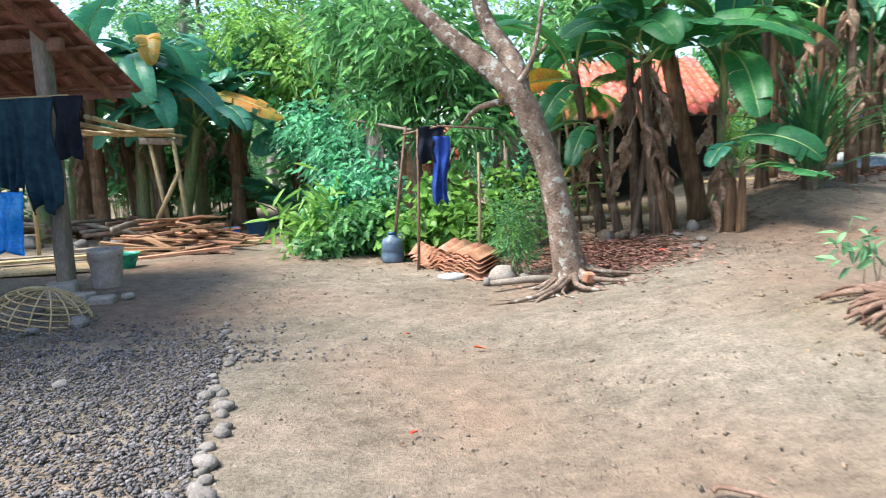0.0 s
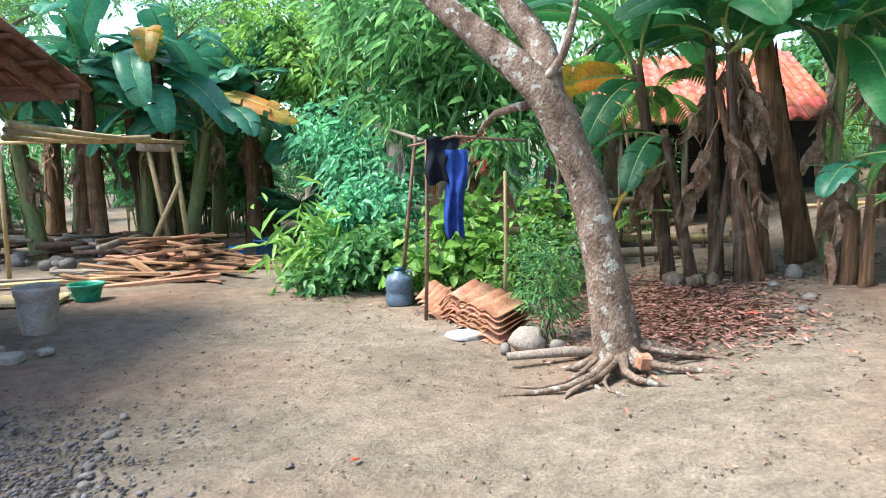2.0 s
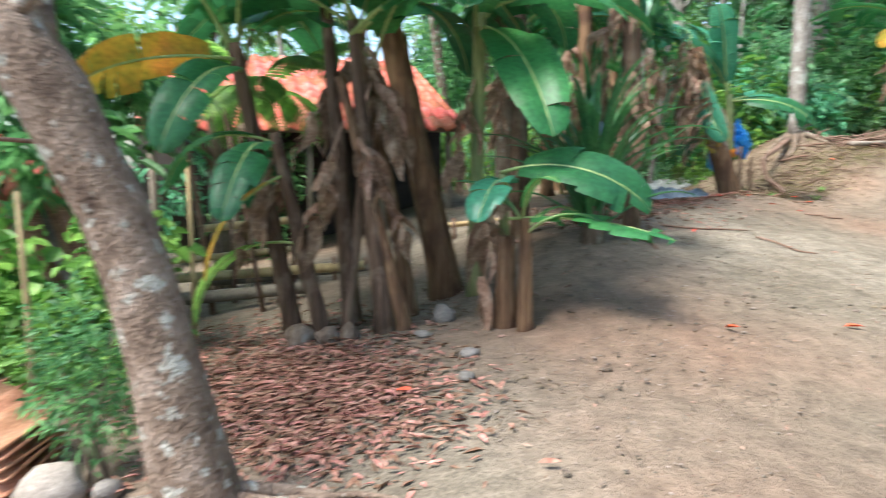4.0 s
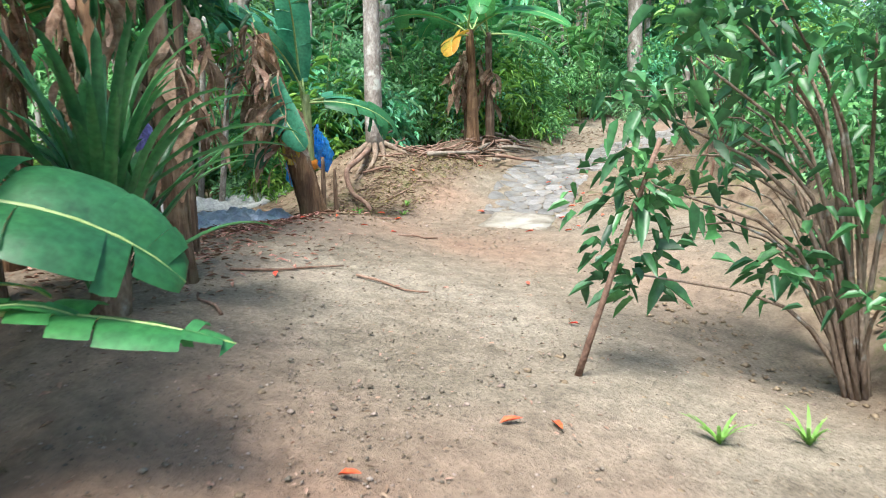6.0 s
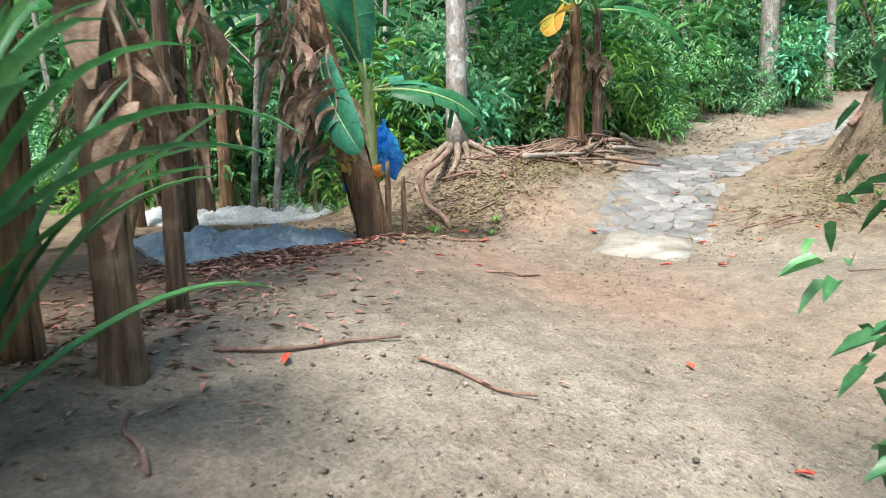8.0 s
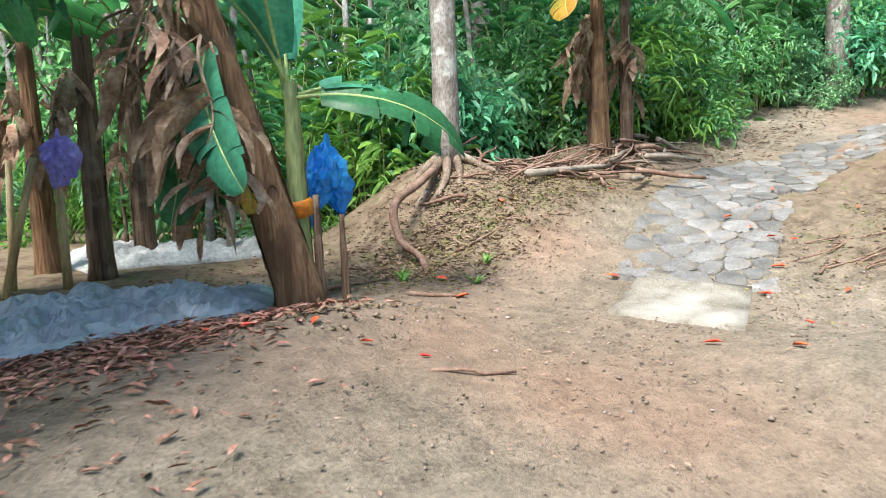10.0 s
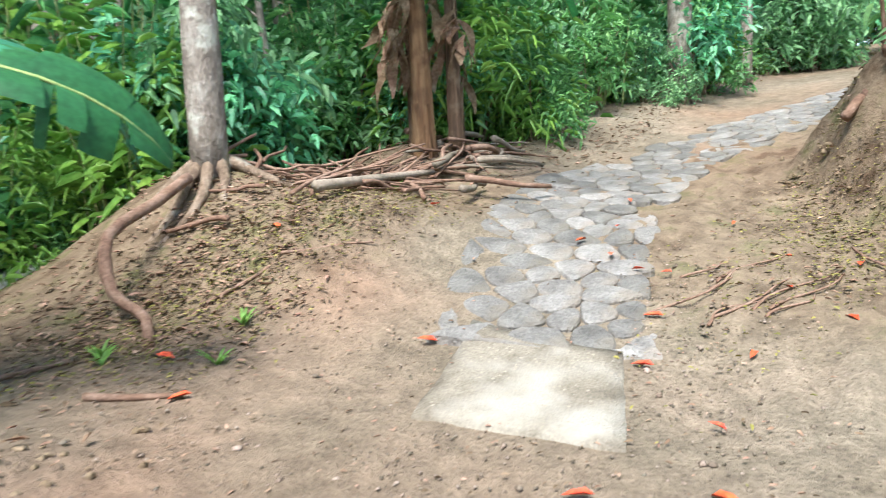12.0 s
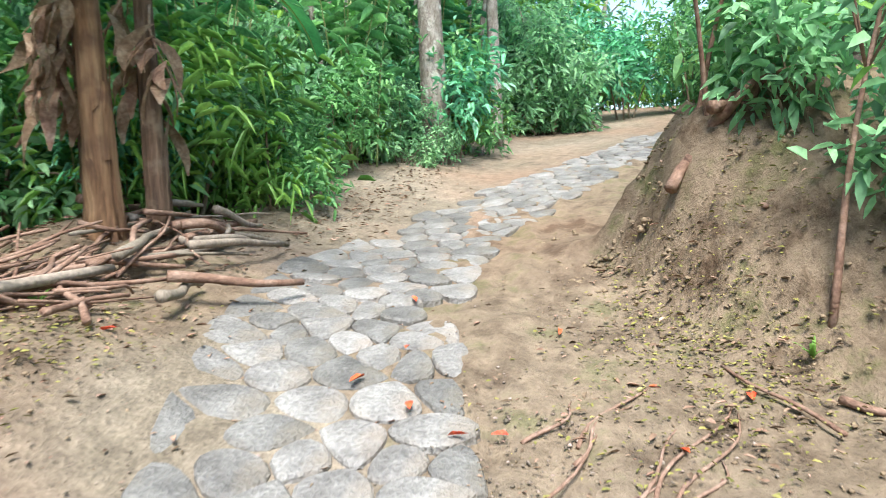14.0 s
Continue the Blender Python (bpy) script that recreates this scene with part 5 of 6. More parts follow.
for k, (x, y, s) in enumerate([(-3.3, 5.75, 0.1), (-3.55, 5.5, 0.07), (-4.0, 6.1, 0.12), (-1.2, 3.95, 0.05), (-2.35, 4.1, 0.06)]):
    ob = tagged(new("stone", mesh("stone", *rock(s, 140 + k, 0.6), "edge_stone", True)), "flat grey stone on the gravel", "stone", "stones in the yard")
    ob.matrix_basis = pose(x, y, g(x, y) + s * 0.25, 0, 0, 33 * k)

# gravel bed and the row of stones along it
gr = np.random.default_rng(33)
gv, gf, o = [], [], 0
base_v, base_f = np.array([(1, 0, 0), (-1, 0, 0), (0, 1, 0), (0, -1, 0), (0, 0, 1), (0, 0, -0.6), (0.6, 0.6, 0.5), (-0.6, -0.6, 0.5)]), np.array([(0, 6, 4), (6, 2, 4), (2, 1, 4), (1, 7, 4), (7, 3, 4), (3, 0, 4), (0, 2, 6), (1, 3, 7), (0, 5, 2), (2, 5, 1), (1, 5, 3), (3, 5, 0)])


def edge_x(y):
    return -0.75 - 0.62 * ss((y - 2.4) / 2.4) - 0.75 * ss((y - 4.4) / 2.2) - 0.02 * y


for k in range(34000):
    y = gr.uniform(1.5, 8.2)
    ex = float(edge_x(y)) - abs(gr.normal(0, 0.04))
    x = ex - gr.random() ** 1.2 * (3.4 if y < 5 else 2.4) + (abs(gr.normal(0, 0.5)) if y > 4.6 and gr.random() < 0.4 else 0)
    if y > 4.9 and gr.random() < 0.6 + (y - 4.9) / 3:
        continue
    s = gr.uniform(0.008, 0.018) if gr.random() < 0.97 else gr.uniform(0.018, 0.03)
    a = gr.random() * 6.28
    c, sn = math.cos(a), math.sin(a)
    w = base_v * (s * gr.uniform(0.8, 1.4), s * gr.uniform(0.6, 1.0), s * gr.uniform(0.45, 0.8)) + gr.normal(0, 0.12 * s, (8, 3))
    gv.append(np.stack([w[:, 0] * c - w[:, 1] * sn + x, w[:, 0] * sn + w[:, 1] * c + y, w[:, 2] + g(x, y) + 0.012 + gr.uniform(0, 0.012)], 1))
    gf.append(base_f + o)
    o += 8
tagged(new("gravel", mesh("gravel", np.concatenate(gv), np.concatenate(gf), "gravel")), "bed of loose grey gravel chippings in the yard", "gravel", kind="stuff")
for k in range(44):
    y = 1.9 + 3.9 * (k / 44) ** 1.1
    s = gr.uniform(0.025, 0.07) * (1.1 if y < 4 else 0.65)
    x = float(edge_x(y)) + gr.normal(0.02, 0.05)
    ob = tagged(new("edge_stone", mesh("edge_stone", *rock(s, 200 + k, 0.65), "edge_stone", True)), "rounded grey stone edging the gravel bed", "stone", "stones edging the gravel")
    ob.matrix_basis = pose(x, y, g(x, y) + s * 0.3, 0, 0, gr.uniform(0, 360))

# ---------------------------------------------------------------- garden bed


def shrub(name, x, y, blobs, count, length, width, leaf_mat, seed, label, category="shrub", droop=0.3, stem_r=0.012):
    th = thing(name, pose(x, y, g(x, y)), label, category)
    for k, b in enumerate(blobs):
        q = curve([(0.08 * math.cos(k * 2.4), 0.08 * math.sin(k * 2.4), -0.05), (b[0] * 0.5, b[1] * 0.5, b[2] * 0.6), b[:3]], 7)
        part("stem", tube(q, np.linspace(stem_r, stem_r * 0.35, len(q)), 5, 0.05, k), "bark_brown", th)
    part("foliage", foliage(blobs, count, length, width, seed, droop, 0.6), leaf_mat, th)
    return th


shrub("ginger_plant", -2.25, 9.95, [(0, 0, 0.5, 0.35, 0.3, 0.3), (-0.25, 0.1, 0.4, 0.3, 0.3, 0.25), (0.2, 0, 0.35, 0.3, 0.3, 0.25)], 330, 0.36, 0.07, "leaf_light", 61, "light green ginger plant with long upright leaves", "plant", 0.15)
shrub("garden_shrub", -1.7, 9.75, [(0, 0, 0.35, 0.45, 0.35, 0.3), (0.35, 0.1, 0.45, 0.4, 0.3, 0.3), (-0.4, -0.25, 0.15, 0.4, 0.3, 0.15)], 1500, 0.12, 0.09, "leaf_mid", 62, "low green shrub with broad rounded leaves", "shrub")
shrub("garden_shrub", -2.0, 10.4, [(0, 0, 0.7, 0.5, 0.4, 0.5), (0.5, 0.2, 0.9, 0.4, 0.4, 0.5)], 1500, 0.13, 0.07, "leaf_blue", 63, "bluish green garden shrub", "shrub")
shrub("pumpkin_vine", -0.55, 9.45, [(0, 0, 0.35, 0.5, 0.3, 0.3), (0.35, -0.1, 0.5, 0.4, 0.3, 0.35), (-0.35, -0.15, 0.25, 0.4, 0.25, 0.2), (0.1, 0.2, 0.8, 0.4, 0.3, 0.3)], 800, 0.15, 0.14, "leaf_light", 64, "sprawling light green vine with broad leaves", "vine")
shrub("pumpkin_vine", 0.25, 9.6, [(0, 0, 0.45, 0.45, 0.3, 0.4), (0.3, 0.1, 0.8, 0.4, 0.3, 0.35)], 520, 0.13, 0.11, "leaf_light", 65, "tall thin weeds with yellow-green leaves", "weeds")
shrub("weed_plant", 0.3, 8.7, [(0, 0, 0.3, 0.35, 0.3, 0.3), (0.3, 0.2, 0.5, 0.35, 0.3, 0.4), (-0.3, 0.2, 0.45, 0.3, 0.3, 0.35)], 500, 0.08, 0.035, "leaf_light", 68, "sparse weeds with small yellow-green leaves", "weeds")
shrub("small_shrub", 0.58, 7.62, [(0, 0, 0.45, 0.22, 0.2, 0.3), (0.12, 0, 0.75, 0.22, 0.2, 0.3), (-0.15, 0.05, 0.65, 0.2, 0.2, 0.3), (0, 0.1, 0.25, 0.25, 0.2, 0.2)], 1300, 0.055, 0.02, "leaf_mid", 66, "bushy shrub with tiny green leaves beside the tree")
shrub("small_plant", 2.98, 4.98, [(0, 0, 0.42, 0.1, 0.1, 0.08), (-0.12, 0, 0.36, 0.1, 0.1, 0.06), (0.1, 0.05, 0.34, 0.1, 0.1, 0.06)], 46, 0.13, 0.045, "leaf_far", 67, "seedling with pale green oblong leaves", "plant", 0.1, 0.006)
# bottle jug at the foot of a pole
jug = thing("water_jug", pose(-1.05, 9.05, g(-1.05, 9.05)), "grey-blue plastic jug standing on the earth", "jug")
part("body", lathe([(0.001, 0), (0.13, 0.0), (0.145, 0.03), (0.145, 0.12), (0.135, 0.14), (0.145, 0.16), (0.145, 0.26), (0.12, 0.31), (0.06, 0.34), (0.05, 0.37), (0.001, 0.37)]), "jug_plastic", jug)
part("cap", lathe([(0.001, 0.37), (0.052, 0.37), (0.052, 0.4), (0.001, 0.405)]), "dark_blue_plastic", jug)
part("handle", tube([(0.06, 0, 0.34), (0.12, 0, 0.38), (0.14, 0, 0.3)], 0.014, 6), "jug_plastic", jug)


def pole(x, y, dx, dy, h, r, mat, label, name="wooden_pole", group="garden poles"):
    ob = new(name, mesh(name, *tube([(0, 0, -0.12), (dx * 0.5 + 0.01, dy * 0.5, h * 0.5), (dx, dy, h)], [r, r * 0.9, r * 0.75], 8, 0.08, int(x * 100) % 97), mat, True))
    ob.matrix_basis = pose(x, y, g(x, y))
    return tagged(ob, label, "pole", group)


pole(-1.1, 9.2, 0.32, -0.35, 1.75, 0.022, "stick", "thin leaning wooden pole in the garden bed")
pole(-2.2, 12.4, 0.0, 0.0, 2.05, 0.03, "old_wood", "upright grey wooden post of the washing line")
pole(0.12, 8.5, 0.02, 0, 1.4, 0.02, "bamboo", "thin bamboo stake in the weeds")
pole(0.95, 10.2, 0.02, 0, 1.5, 0.02, "bamboo", "thin bamboo stake in the weeds")
pole(1.55, 10.6, -0.28, 0, 1.9, 0.025, "stick", "leaning thin wooden fence pole")
pole(1.1, 11.0, -0.15, 0, 1.6, 0.028, "stick", "leaning thin wooden fence pole")
for k, (ax, ay, az, bx, by, bz, r, m) in enumerate([(-2.25, 12.3, 1.98, -0.72, 8.87, 1.66, 0.022, "old_wood"), (-0.2, 12.0, 0.42, 2.2, 11.4, 0.62, 0.035, "bamboo"), (-0.1, 11.8, 0.3, 2.6, 11.2, 0.42, 0.05, "bamboo"), (0.4, 11.0, 0.22, 2.0, 10.8, 0.3, 0.06, "old_wood"), (1.0, 11.4, 0.85, 2.0, 11.3, 0.92, 0.04, "bamboo"), (0.9, 12.2, 0.2, 3.0, 11.6, 0.34, 0.07, "old_wood"), (3.4, 11.6, 0.75, 5.2, 11.9, 0.8, 0.03, "bamboo")]):
    ob = new("pole", mesh("pole", *tube(np.linspace((ax, ay, az), (bx, by, bz), 8), r, 8, 0.05, k), m, True))
    tagged(ob, "long pole of the garden fence and log pile", "pole", "fence rails")
    if k:
        pole(ax + 0.3, ay - 0.07, 0, 0, az + 0.1 - g(ax + 0.3, ay), 0.025, "stick", "short stake holding the fence rail")
        pole(bx - 0.3, by + 0.05, 0, 0, bz + 0.1 - g(bx - 0.3, by), 0.025, "stick", "short stake holding the fence rail")
# washing on the garden line
cloth("trousers", 0.2, 0.78, "denim", pose(-0.3, 8.35, 1.56, 0, 0, 10), "blue trousers hanging from the garden pole", 11, 2)
cloth("shirt", 0.3, 0.42, "black_cloth", pose(-0.42, 8.36, 1.68, 0, 0, 10), "black shirt hanging from the garden pole", 12, 2)
pole(-0.62, 8.4, 0.05, 0, 1.7, 0.02, "stick", "thin wooden pole holding the washing")
line_pole = new("clothes_pole", mesh("clothes_pole", *tube([(-0.75, 8.42, 1.6), (-0.3, 8.37, 1.68), (0.35, 8.3, 1.62)], 0.014, 6), "stick", True))
tagged(line_pole, "thin bare stick carrying the washing", "pole", "garden poles")
cloth("towel", 0.25, 0.35, "pale_blue_cloth", pose(0.08, 10.6, 1.6, 0, 0, -10), "pale blue cloth hung on a stake", 13, 2)
cloth("trousers", 0.45, 0.75, "grey_cloth", pose(-1.75, 11.6, 1.85, 0, 0, -40), "faded grey trousers on the washing line", 14, 4)
cloth("cloth", 0.3, 0.6, "pale_blue_cloth", pose(-2.3, 12.2, 1.3, 0, 0, -20), "pale cloth hanging by the garden post", 15, 3)
cloth("plastic_sheet", 0.4, 0.5, "green_plastic", pose(-2.05, 12.0, 1.1, 0, 0, -20), "green plastic sheet hanging in the garden", 16, 2, "sheet")

# stacked roof tiles
ts = np.random.default_rng(8)
for k in range(4):
    for j in range(6):
        ob = new("roof_tile", tile_clay)
        ob.matrix_basis = pose(-0.2 + 0.13 * k, 8.45 - 0.2 * k, g(0, 8.3) + 0.03 + 0.05 * j, 8 + ts.normal(0, 3), ts.normal(0, 3), -28 + ts.normal(0, 4))
        tagged(ob, "terracotta pantile in a low stack", "roof tile", "stacked roof tiles")
for k in range(5):
    ob = new("roof_tile", tile_clay)
    ob.matrix_basis = pose(-0.42 - 0.05 * k, 8.6 + 0.05 * k, g(-0.5, 8.6) + 0.06 + 0.03 * k, 14, 8, -30 + 6 * k)
    tagged(ob, "terracotta pantile leaning on the stack", "roof tile", "stacked roof tiles")
for k, (x, y, s, m) in enumerate([(0.42, 7.5, 0.15, "brick_grey"), (0.66, 7.42, 0.07, "edge_stone"), (0.25, 7.4, 0.06, "edge_stone")]):
    ob = tagged(new("stone", mesh("stone", *rock(s, 160 + k, 0.8), m, True)), "rounded stone at the end of the tile stack", "stone", "stones in the yard")
    ob.matrix_basis = pose(x, y, g(x, y) + s * 0.5, 0, 0, 50 * k)
ob = new("plastic_bag", mesh("plastic_bag", *rock(0.2, 171, 0.18), "tarp_white", True))
ob.matrix_basis = pose(-0.12, 7.85, g(-0.12, 7.85) + 0.02, 0, 0, 30)
tagged(ob, "flattened white plastic sack on the earth", "bag")
blk = new("brick", mesh("brick", *box(0.1, 0.08, 0.1, 0.015), "terracotta"))
blk.matrix_basis = pose(1.24, 6.55, g(1.24, 6.55) + 0.1, 8, 5, 20)
tagged(blk, "small worn orange-brown block wedged between the tree roots", "brick")
ob = new("log", mesh("log", *tube([(-0.45, 0, 0), (0, 0.02, 0.02), (0.5, 0, 0)], [0.032, 0.04, 0.04], 9, 0.1, 3), "old_wood", True))
ob.matrix_basis = pose(0.75, 7.1, g(0.75, 7.1) + 0.05, 0, 0, 12)
tagged(ob, "short grey log lying by the tree foot", "log")

# shed with red tiles behind the bananas, and a leaning heap of boards and tiles in the garden
shed = thing("shed", pose(4.6, 13.6, 0.3), "low shed with bright red clay tile roof and dark inside", "shed")
sl = 0.42
for i in range(9):
    for j in range(19):
        part("tile", tile_red, None, shed, "", Matrix.Translation((-0.1 - 0.23 * j, 0.2 + 0.36 * i, 1.62 + (0.2 + 0.36 * i) * sl + 0.01 * tr.random())) @ Matrix.Rotation(math.atan(sl) + 0.04, 4, "X") @ Matrix.Rotation(tr.normal(0, 0.03), 4, "Z"))
for j in range(5):
    part("post", tube([(-0.2 - 1.0 * j, 0.25, -0.3), (-0.2 - 1.0 * j, 0.25, 1.68)], 0.05, 8), "old_wood", shed)
# shed's inside darkness is given by the back wall's near-black colour
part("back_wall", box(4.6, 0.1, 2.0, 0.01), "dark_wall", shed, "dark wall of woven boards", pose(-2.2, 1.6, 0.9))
part("eave_beam", box(4.5, 0.08, 0.1, 0.01), "old_wood", shed, "", pose(-2.2, 0.25, 1.64))
heap = thing("board_heap", pose(-0.95, 12.2, 0), "leaning heap of old boards topped with red tiles", "heap")
for k in range(12):
    part("board", box(0.12 + 0.05 * (k % 3), 1.7, 0.03, 0.004), "plank" if k % 3 else "old_wood", heap, "", pose(-0.45 + 0.1 * k, -0.1 + 0.03 * k, 0.75 + 0.02 * (k % 4), 52 + 3 * (k % 3), 18 - 2 * k, 30))
for i in range(4):
    for j in range(3):
        part("tile", tile_red, None, heap, "", pose(0.0 + 0.2 * j, 0.1 + 0.24 * i, 1.25 + 0.16 * i, 32, 0, 25))
# eroded heap of roots at the yard edge
rm = thing("root_heap", pose(2.75, 4.2, g(2.75, 4.2)), "mound of bare roots and dry vines on the earth", "roots")
for k in range(60):
    a = ts.uniform(1.6, 5.4)
    ln = ts.uniform(0.3, 0.95)
    pts = [(0.25 * math.cos(a) * s * ln * 4 * 0.35 + 0.08 * math.sin(5 * s + k), ln * math.sin(a) * s * 1.0 + 0.06 * math.cos(4 * s + k), g(2.75 + 0.35 * ln * math.cos(a) * s, 4.2 + ln * math.sin(a) * s) - g(2.75, 4.2) + 0.02 + 0.03 * math.sin(3.1 * s)) for s in np.linspace(0, 1, 7)]
    part("root", tube(pts, np.linspace(0.022, 0.008, 7) * ts.uniform(0.6, 1.4), 5, 0.1, k), "stick", rm)

# ---------------------------------------------------------------- lane: slab and stone paving
slab_c = [(9.83, 11.22), (10.02, 10.32), (10.96, 10.74), (10.84, 11.6)]
sv, sf = [], []
m = 9
for i in range(m):
    for j in range(m):
        u, v = i / (m - 1), j / (m - 1)
        p = np.array(slab_c[0]) * (1 - u) * (1 - v) + np.array(slab_c[1]) * u * (1 - v) + np.array(slab_c[2]) * u * v + np.array(slab_c[3]) * (1 - u) * v
        e = min(u, 1 - u, v, 1 - v)
        jag = 0.035 * noise.noise(Vector((p[0] * 6, p[1] * 6, 1))) * (e < 0.01)
        sv.append((p[0] + jag, p[1] + jag, g(*p) + 0.035 - 0.02 * (e < 0.01) + 0.006 * noise.noise(Vector((p[0] * 5, p[1] * 5, 3)))))
sf = [[i * m + j, (i + 1) * m + j, (i + 1) * m + j + 1, i * m + j + 1] for i in range(m - 1) for j in range(m - 1)]
rim = [i * m for i in range(m)] + [(m - 1) * m + j for j in range(1, m)] + [i * m + m - 1 for i in range(m - 2, -1, -1)] + [j for j in range(m - 2, 0, -1)]
o = len(sv)
sv += [(sv[k][0], sv[k][1], sv[k][2] - 0.12) for k in rim]
sf += [[rim[(k + 1) % len(rim)], rim[k], o + k, o + (k + 1) % len(rim)] for k in range(len(rim))]
tagged(new("concrete_slab", mesh("concrete_slab", sv, sf, "concrete", True)), "pale worn concrete slab at the foot of the paved lane", "slab")

WAY = [(10.76, 11.1, 0.57), (11.05, 11.22, 0.58), (11.67, 11.52, 0.6), (12.66, 11.9, 0.62), (13.72, 12.15, 0.62), (15.0, 12.12, 0.59), (16.4, 11.88, 0.58), (18.0, 11.4, 0.56), (19.5, 10.9, 0.55), (22.5, 9.8, 0.55)]
way = curve([(x, y, w) for x, y, w in WAY], 90)
seg = np.concatenate([[0], np.cumsum(np.hypot(*np.diff(way[:, :2], axis=0).T))])


def on_way(s, v):
    """A point s metres along the paving and v (-1 to 1) across it."""
    x, y, w = (np.interp(s, seg, way[:, k]) for k in range(3))
    x2, y2 = (np.interp(s + 0.05, seg, way[:, k]) for k in range(2))
    d = math.hypot(x2 - x, y2 - y) + 1e-9
    return x - (y2 - y) / d * v * w, y + (x2 - x) / d * v * w


pv = np.random.default_rng(77)
seeds = []
s = 0.12
row = 0
while s < seg[-1] - 0.3:
    wid = np.interp(s, seg, way[:, 2]) * 2
    n = max(3, round(wid / 0.29))
    for k in range(n):
        v = (k + 0.5 + (0.25 if row % 2 else -0.25)) / n * 2 - 1
        seeds.append((s + pv.normal(0, 0.045), v * wid / 2 + pv.normal(0, 0.045)))
    s += pv.uniform(0.18, 0.27)
    row += 1
seeds = np.array(seeds)
paving = tagged(thing("paving", pose(0, 0, 0)), "lane paved with uneven grey flat stones", "pavement", kind="structure")


def clip_cell(poly, a, b):
    """Keep the part of a polygon nearer to a than to b."""
    mid, nrm = (a + b) / 2, b - a
    out = []
    for p, q in zip(poly, poly[1:] + poly[:1]):
        dp, dq = (p - mid) @ nrm, (q - mid) @ nrm
        if dp <= 0:
            out.append(p)
        if dp * dq < 0:
            out.append(p + (q - p) * dp / (dp - dq))
    return out


for k, c in enumerate(seeds):
    near = seeds[np.argsort(((seeds - c) ** 2).sum(1))[1:14]]
    half = np.interp(c[0], seg, way[:, 2]) + pv.uniform(-0.07, 0.12)
    poly = [np.array(q) for q in ((c[0] - 0.3, max(-half, c[1] - 0.3)), (c[0] + 0.3, max(-half, c[1] - 0.3)), (c[0] + 0.3, min(half, c[1] + 0.3)), (c[0] - 0.3, min(half, c[1] + 0.3)))]
    for b in near:
        poly = clip_cell(poly, c, b)
        if len(poly) < 3:
            break
    edge = abs(c[1]) / half
    if len(poly) < 3 or (edge > 0.8 and pv.random() < 0.1):
        continue
    poly = np.array(poly)
    ctr = poly.mean(0)
    # round the corners
    sm = []
    for i in range(len(poly)):
        p, q, r0 = poly[i - 1], poly[i], poly[(i + 1) % len(poly)]
        sm += [q + (p - q) * 0.34, q + (p - q) * 0.12 + (r0 - q) * 0.12, q + (r0 - q) * 0.34]
    sm = np.array(sm)
    top = ctr + (sm - ctr) * 0.89
    low = ctr + (sm - ctr) * 0.975
    lift = 0.014 + pv.uniform(0, 0.018) - 0.012 * (edge > 0.7)
    tilt = pv.normal(0, 0.03, 2)
    px, py = on_way(ctr[0], ctr[1] / np.interp(ctr[0], seg, way[:, 2]))
    org = np.array([px, py, g(px, py)])
    vs = []
    for ring, z in ((low, -0.05), (low, lift - 0.012), (top, lift)):
        for a, b in ring:
            qx, qy = on_way(a, b / np.interp(a, seg, way[:, 2]))
            vs.append(np.array([qx, qy, g(qx, qy) + z + (tilt @ (np.array([a, b]) - ctr) if z > 0 else 0)]) - org)
    vs.append(np.array([0, 0, lift + 0.008]))
    n = len(sm)
    fs = [[i, (i + 1) % n, n + (i + 1) % n, n + i] for i in range(n)] + [[n + i, n + (i + 1) % n, 2 * n + (i + 1) % n, 2 * n + i] for i in range(n)] + [[2 * n + i, 2 * n + (i + 1) % n, 3 * n] for i in range(n)]
    part("stone", mesh("stone", vs, fs, "paver"), None, paving, "", Matrix.Translation(org))

# ---------------------------------------------------------------- lane: tarpaulins, bags, litter, timber


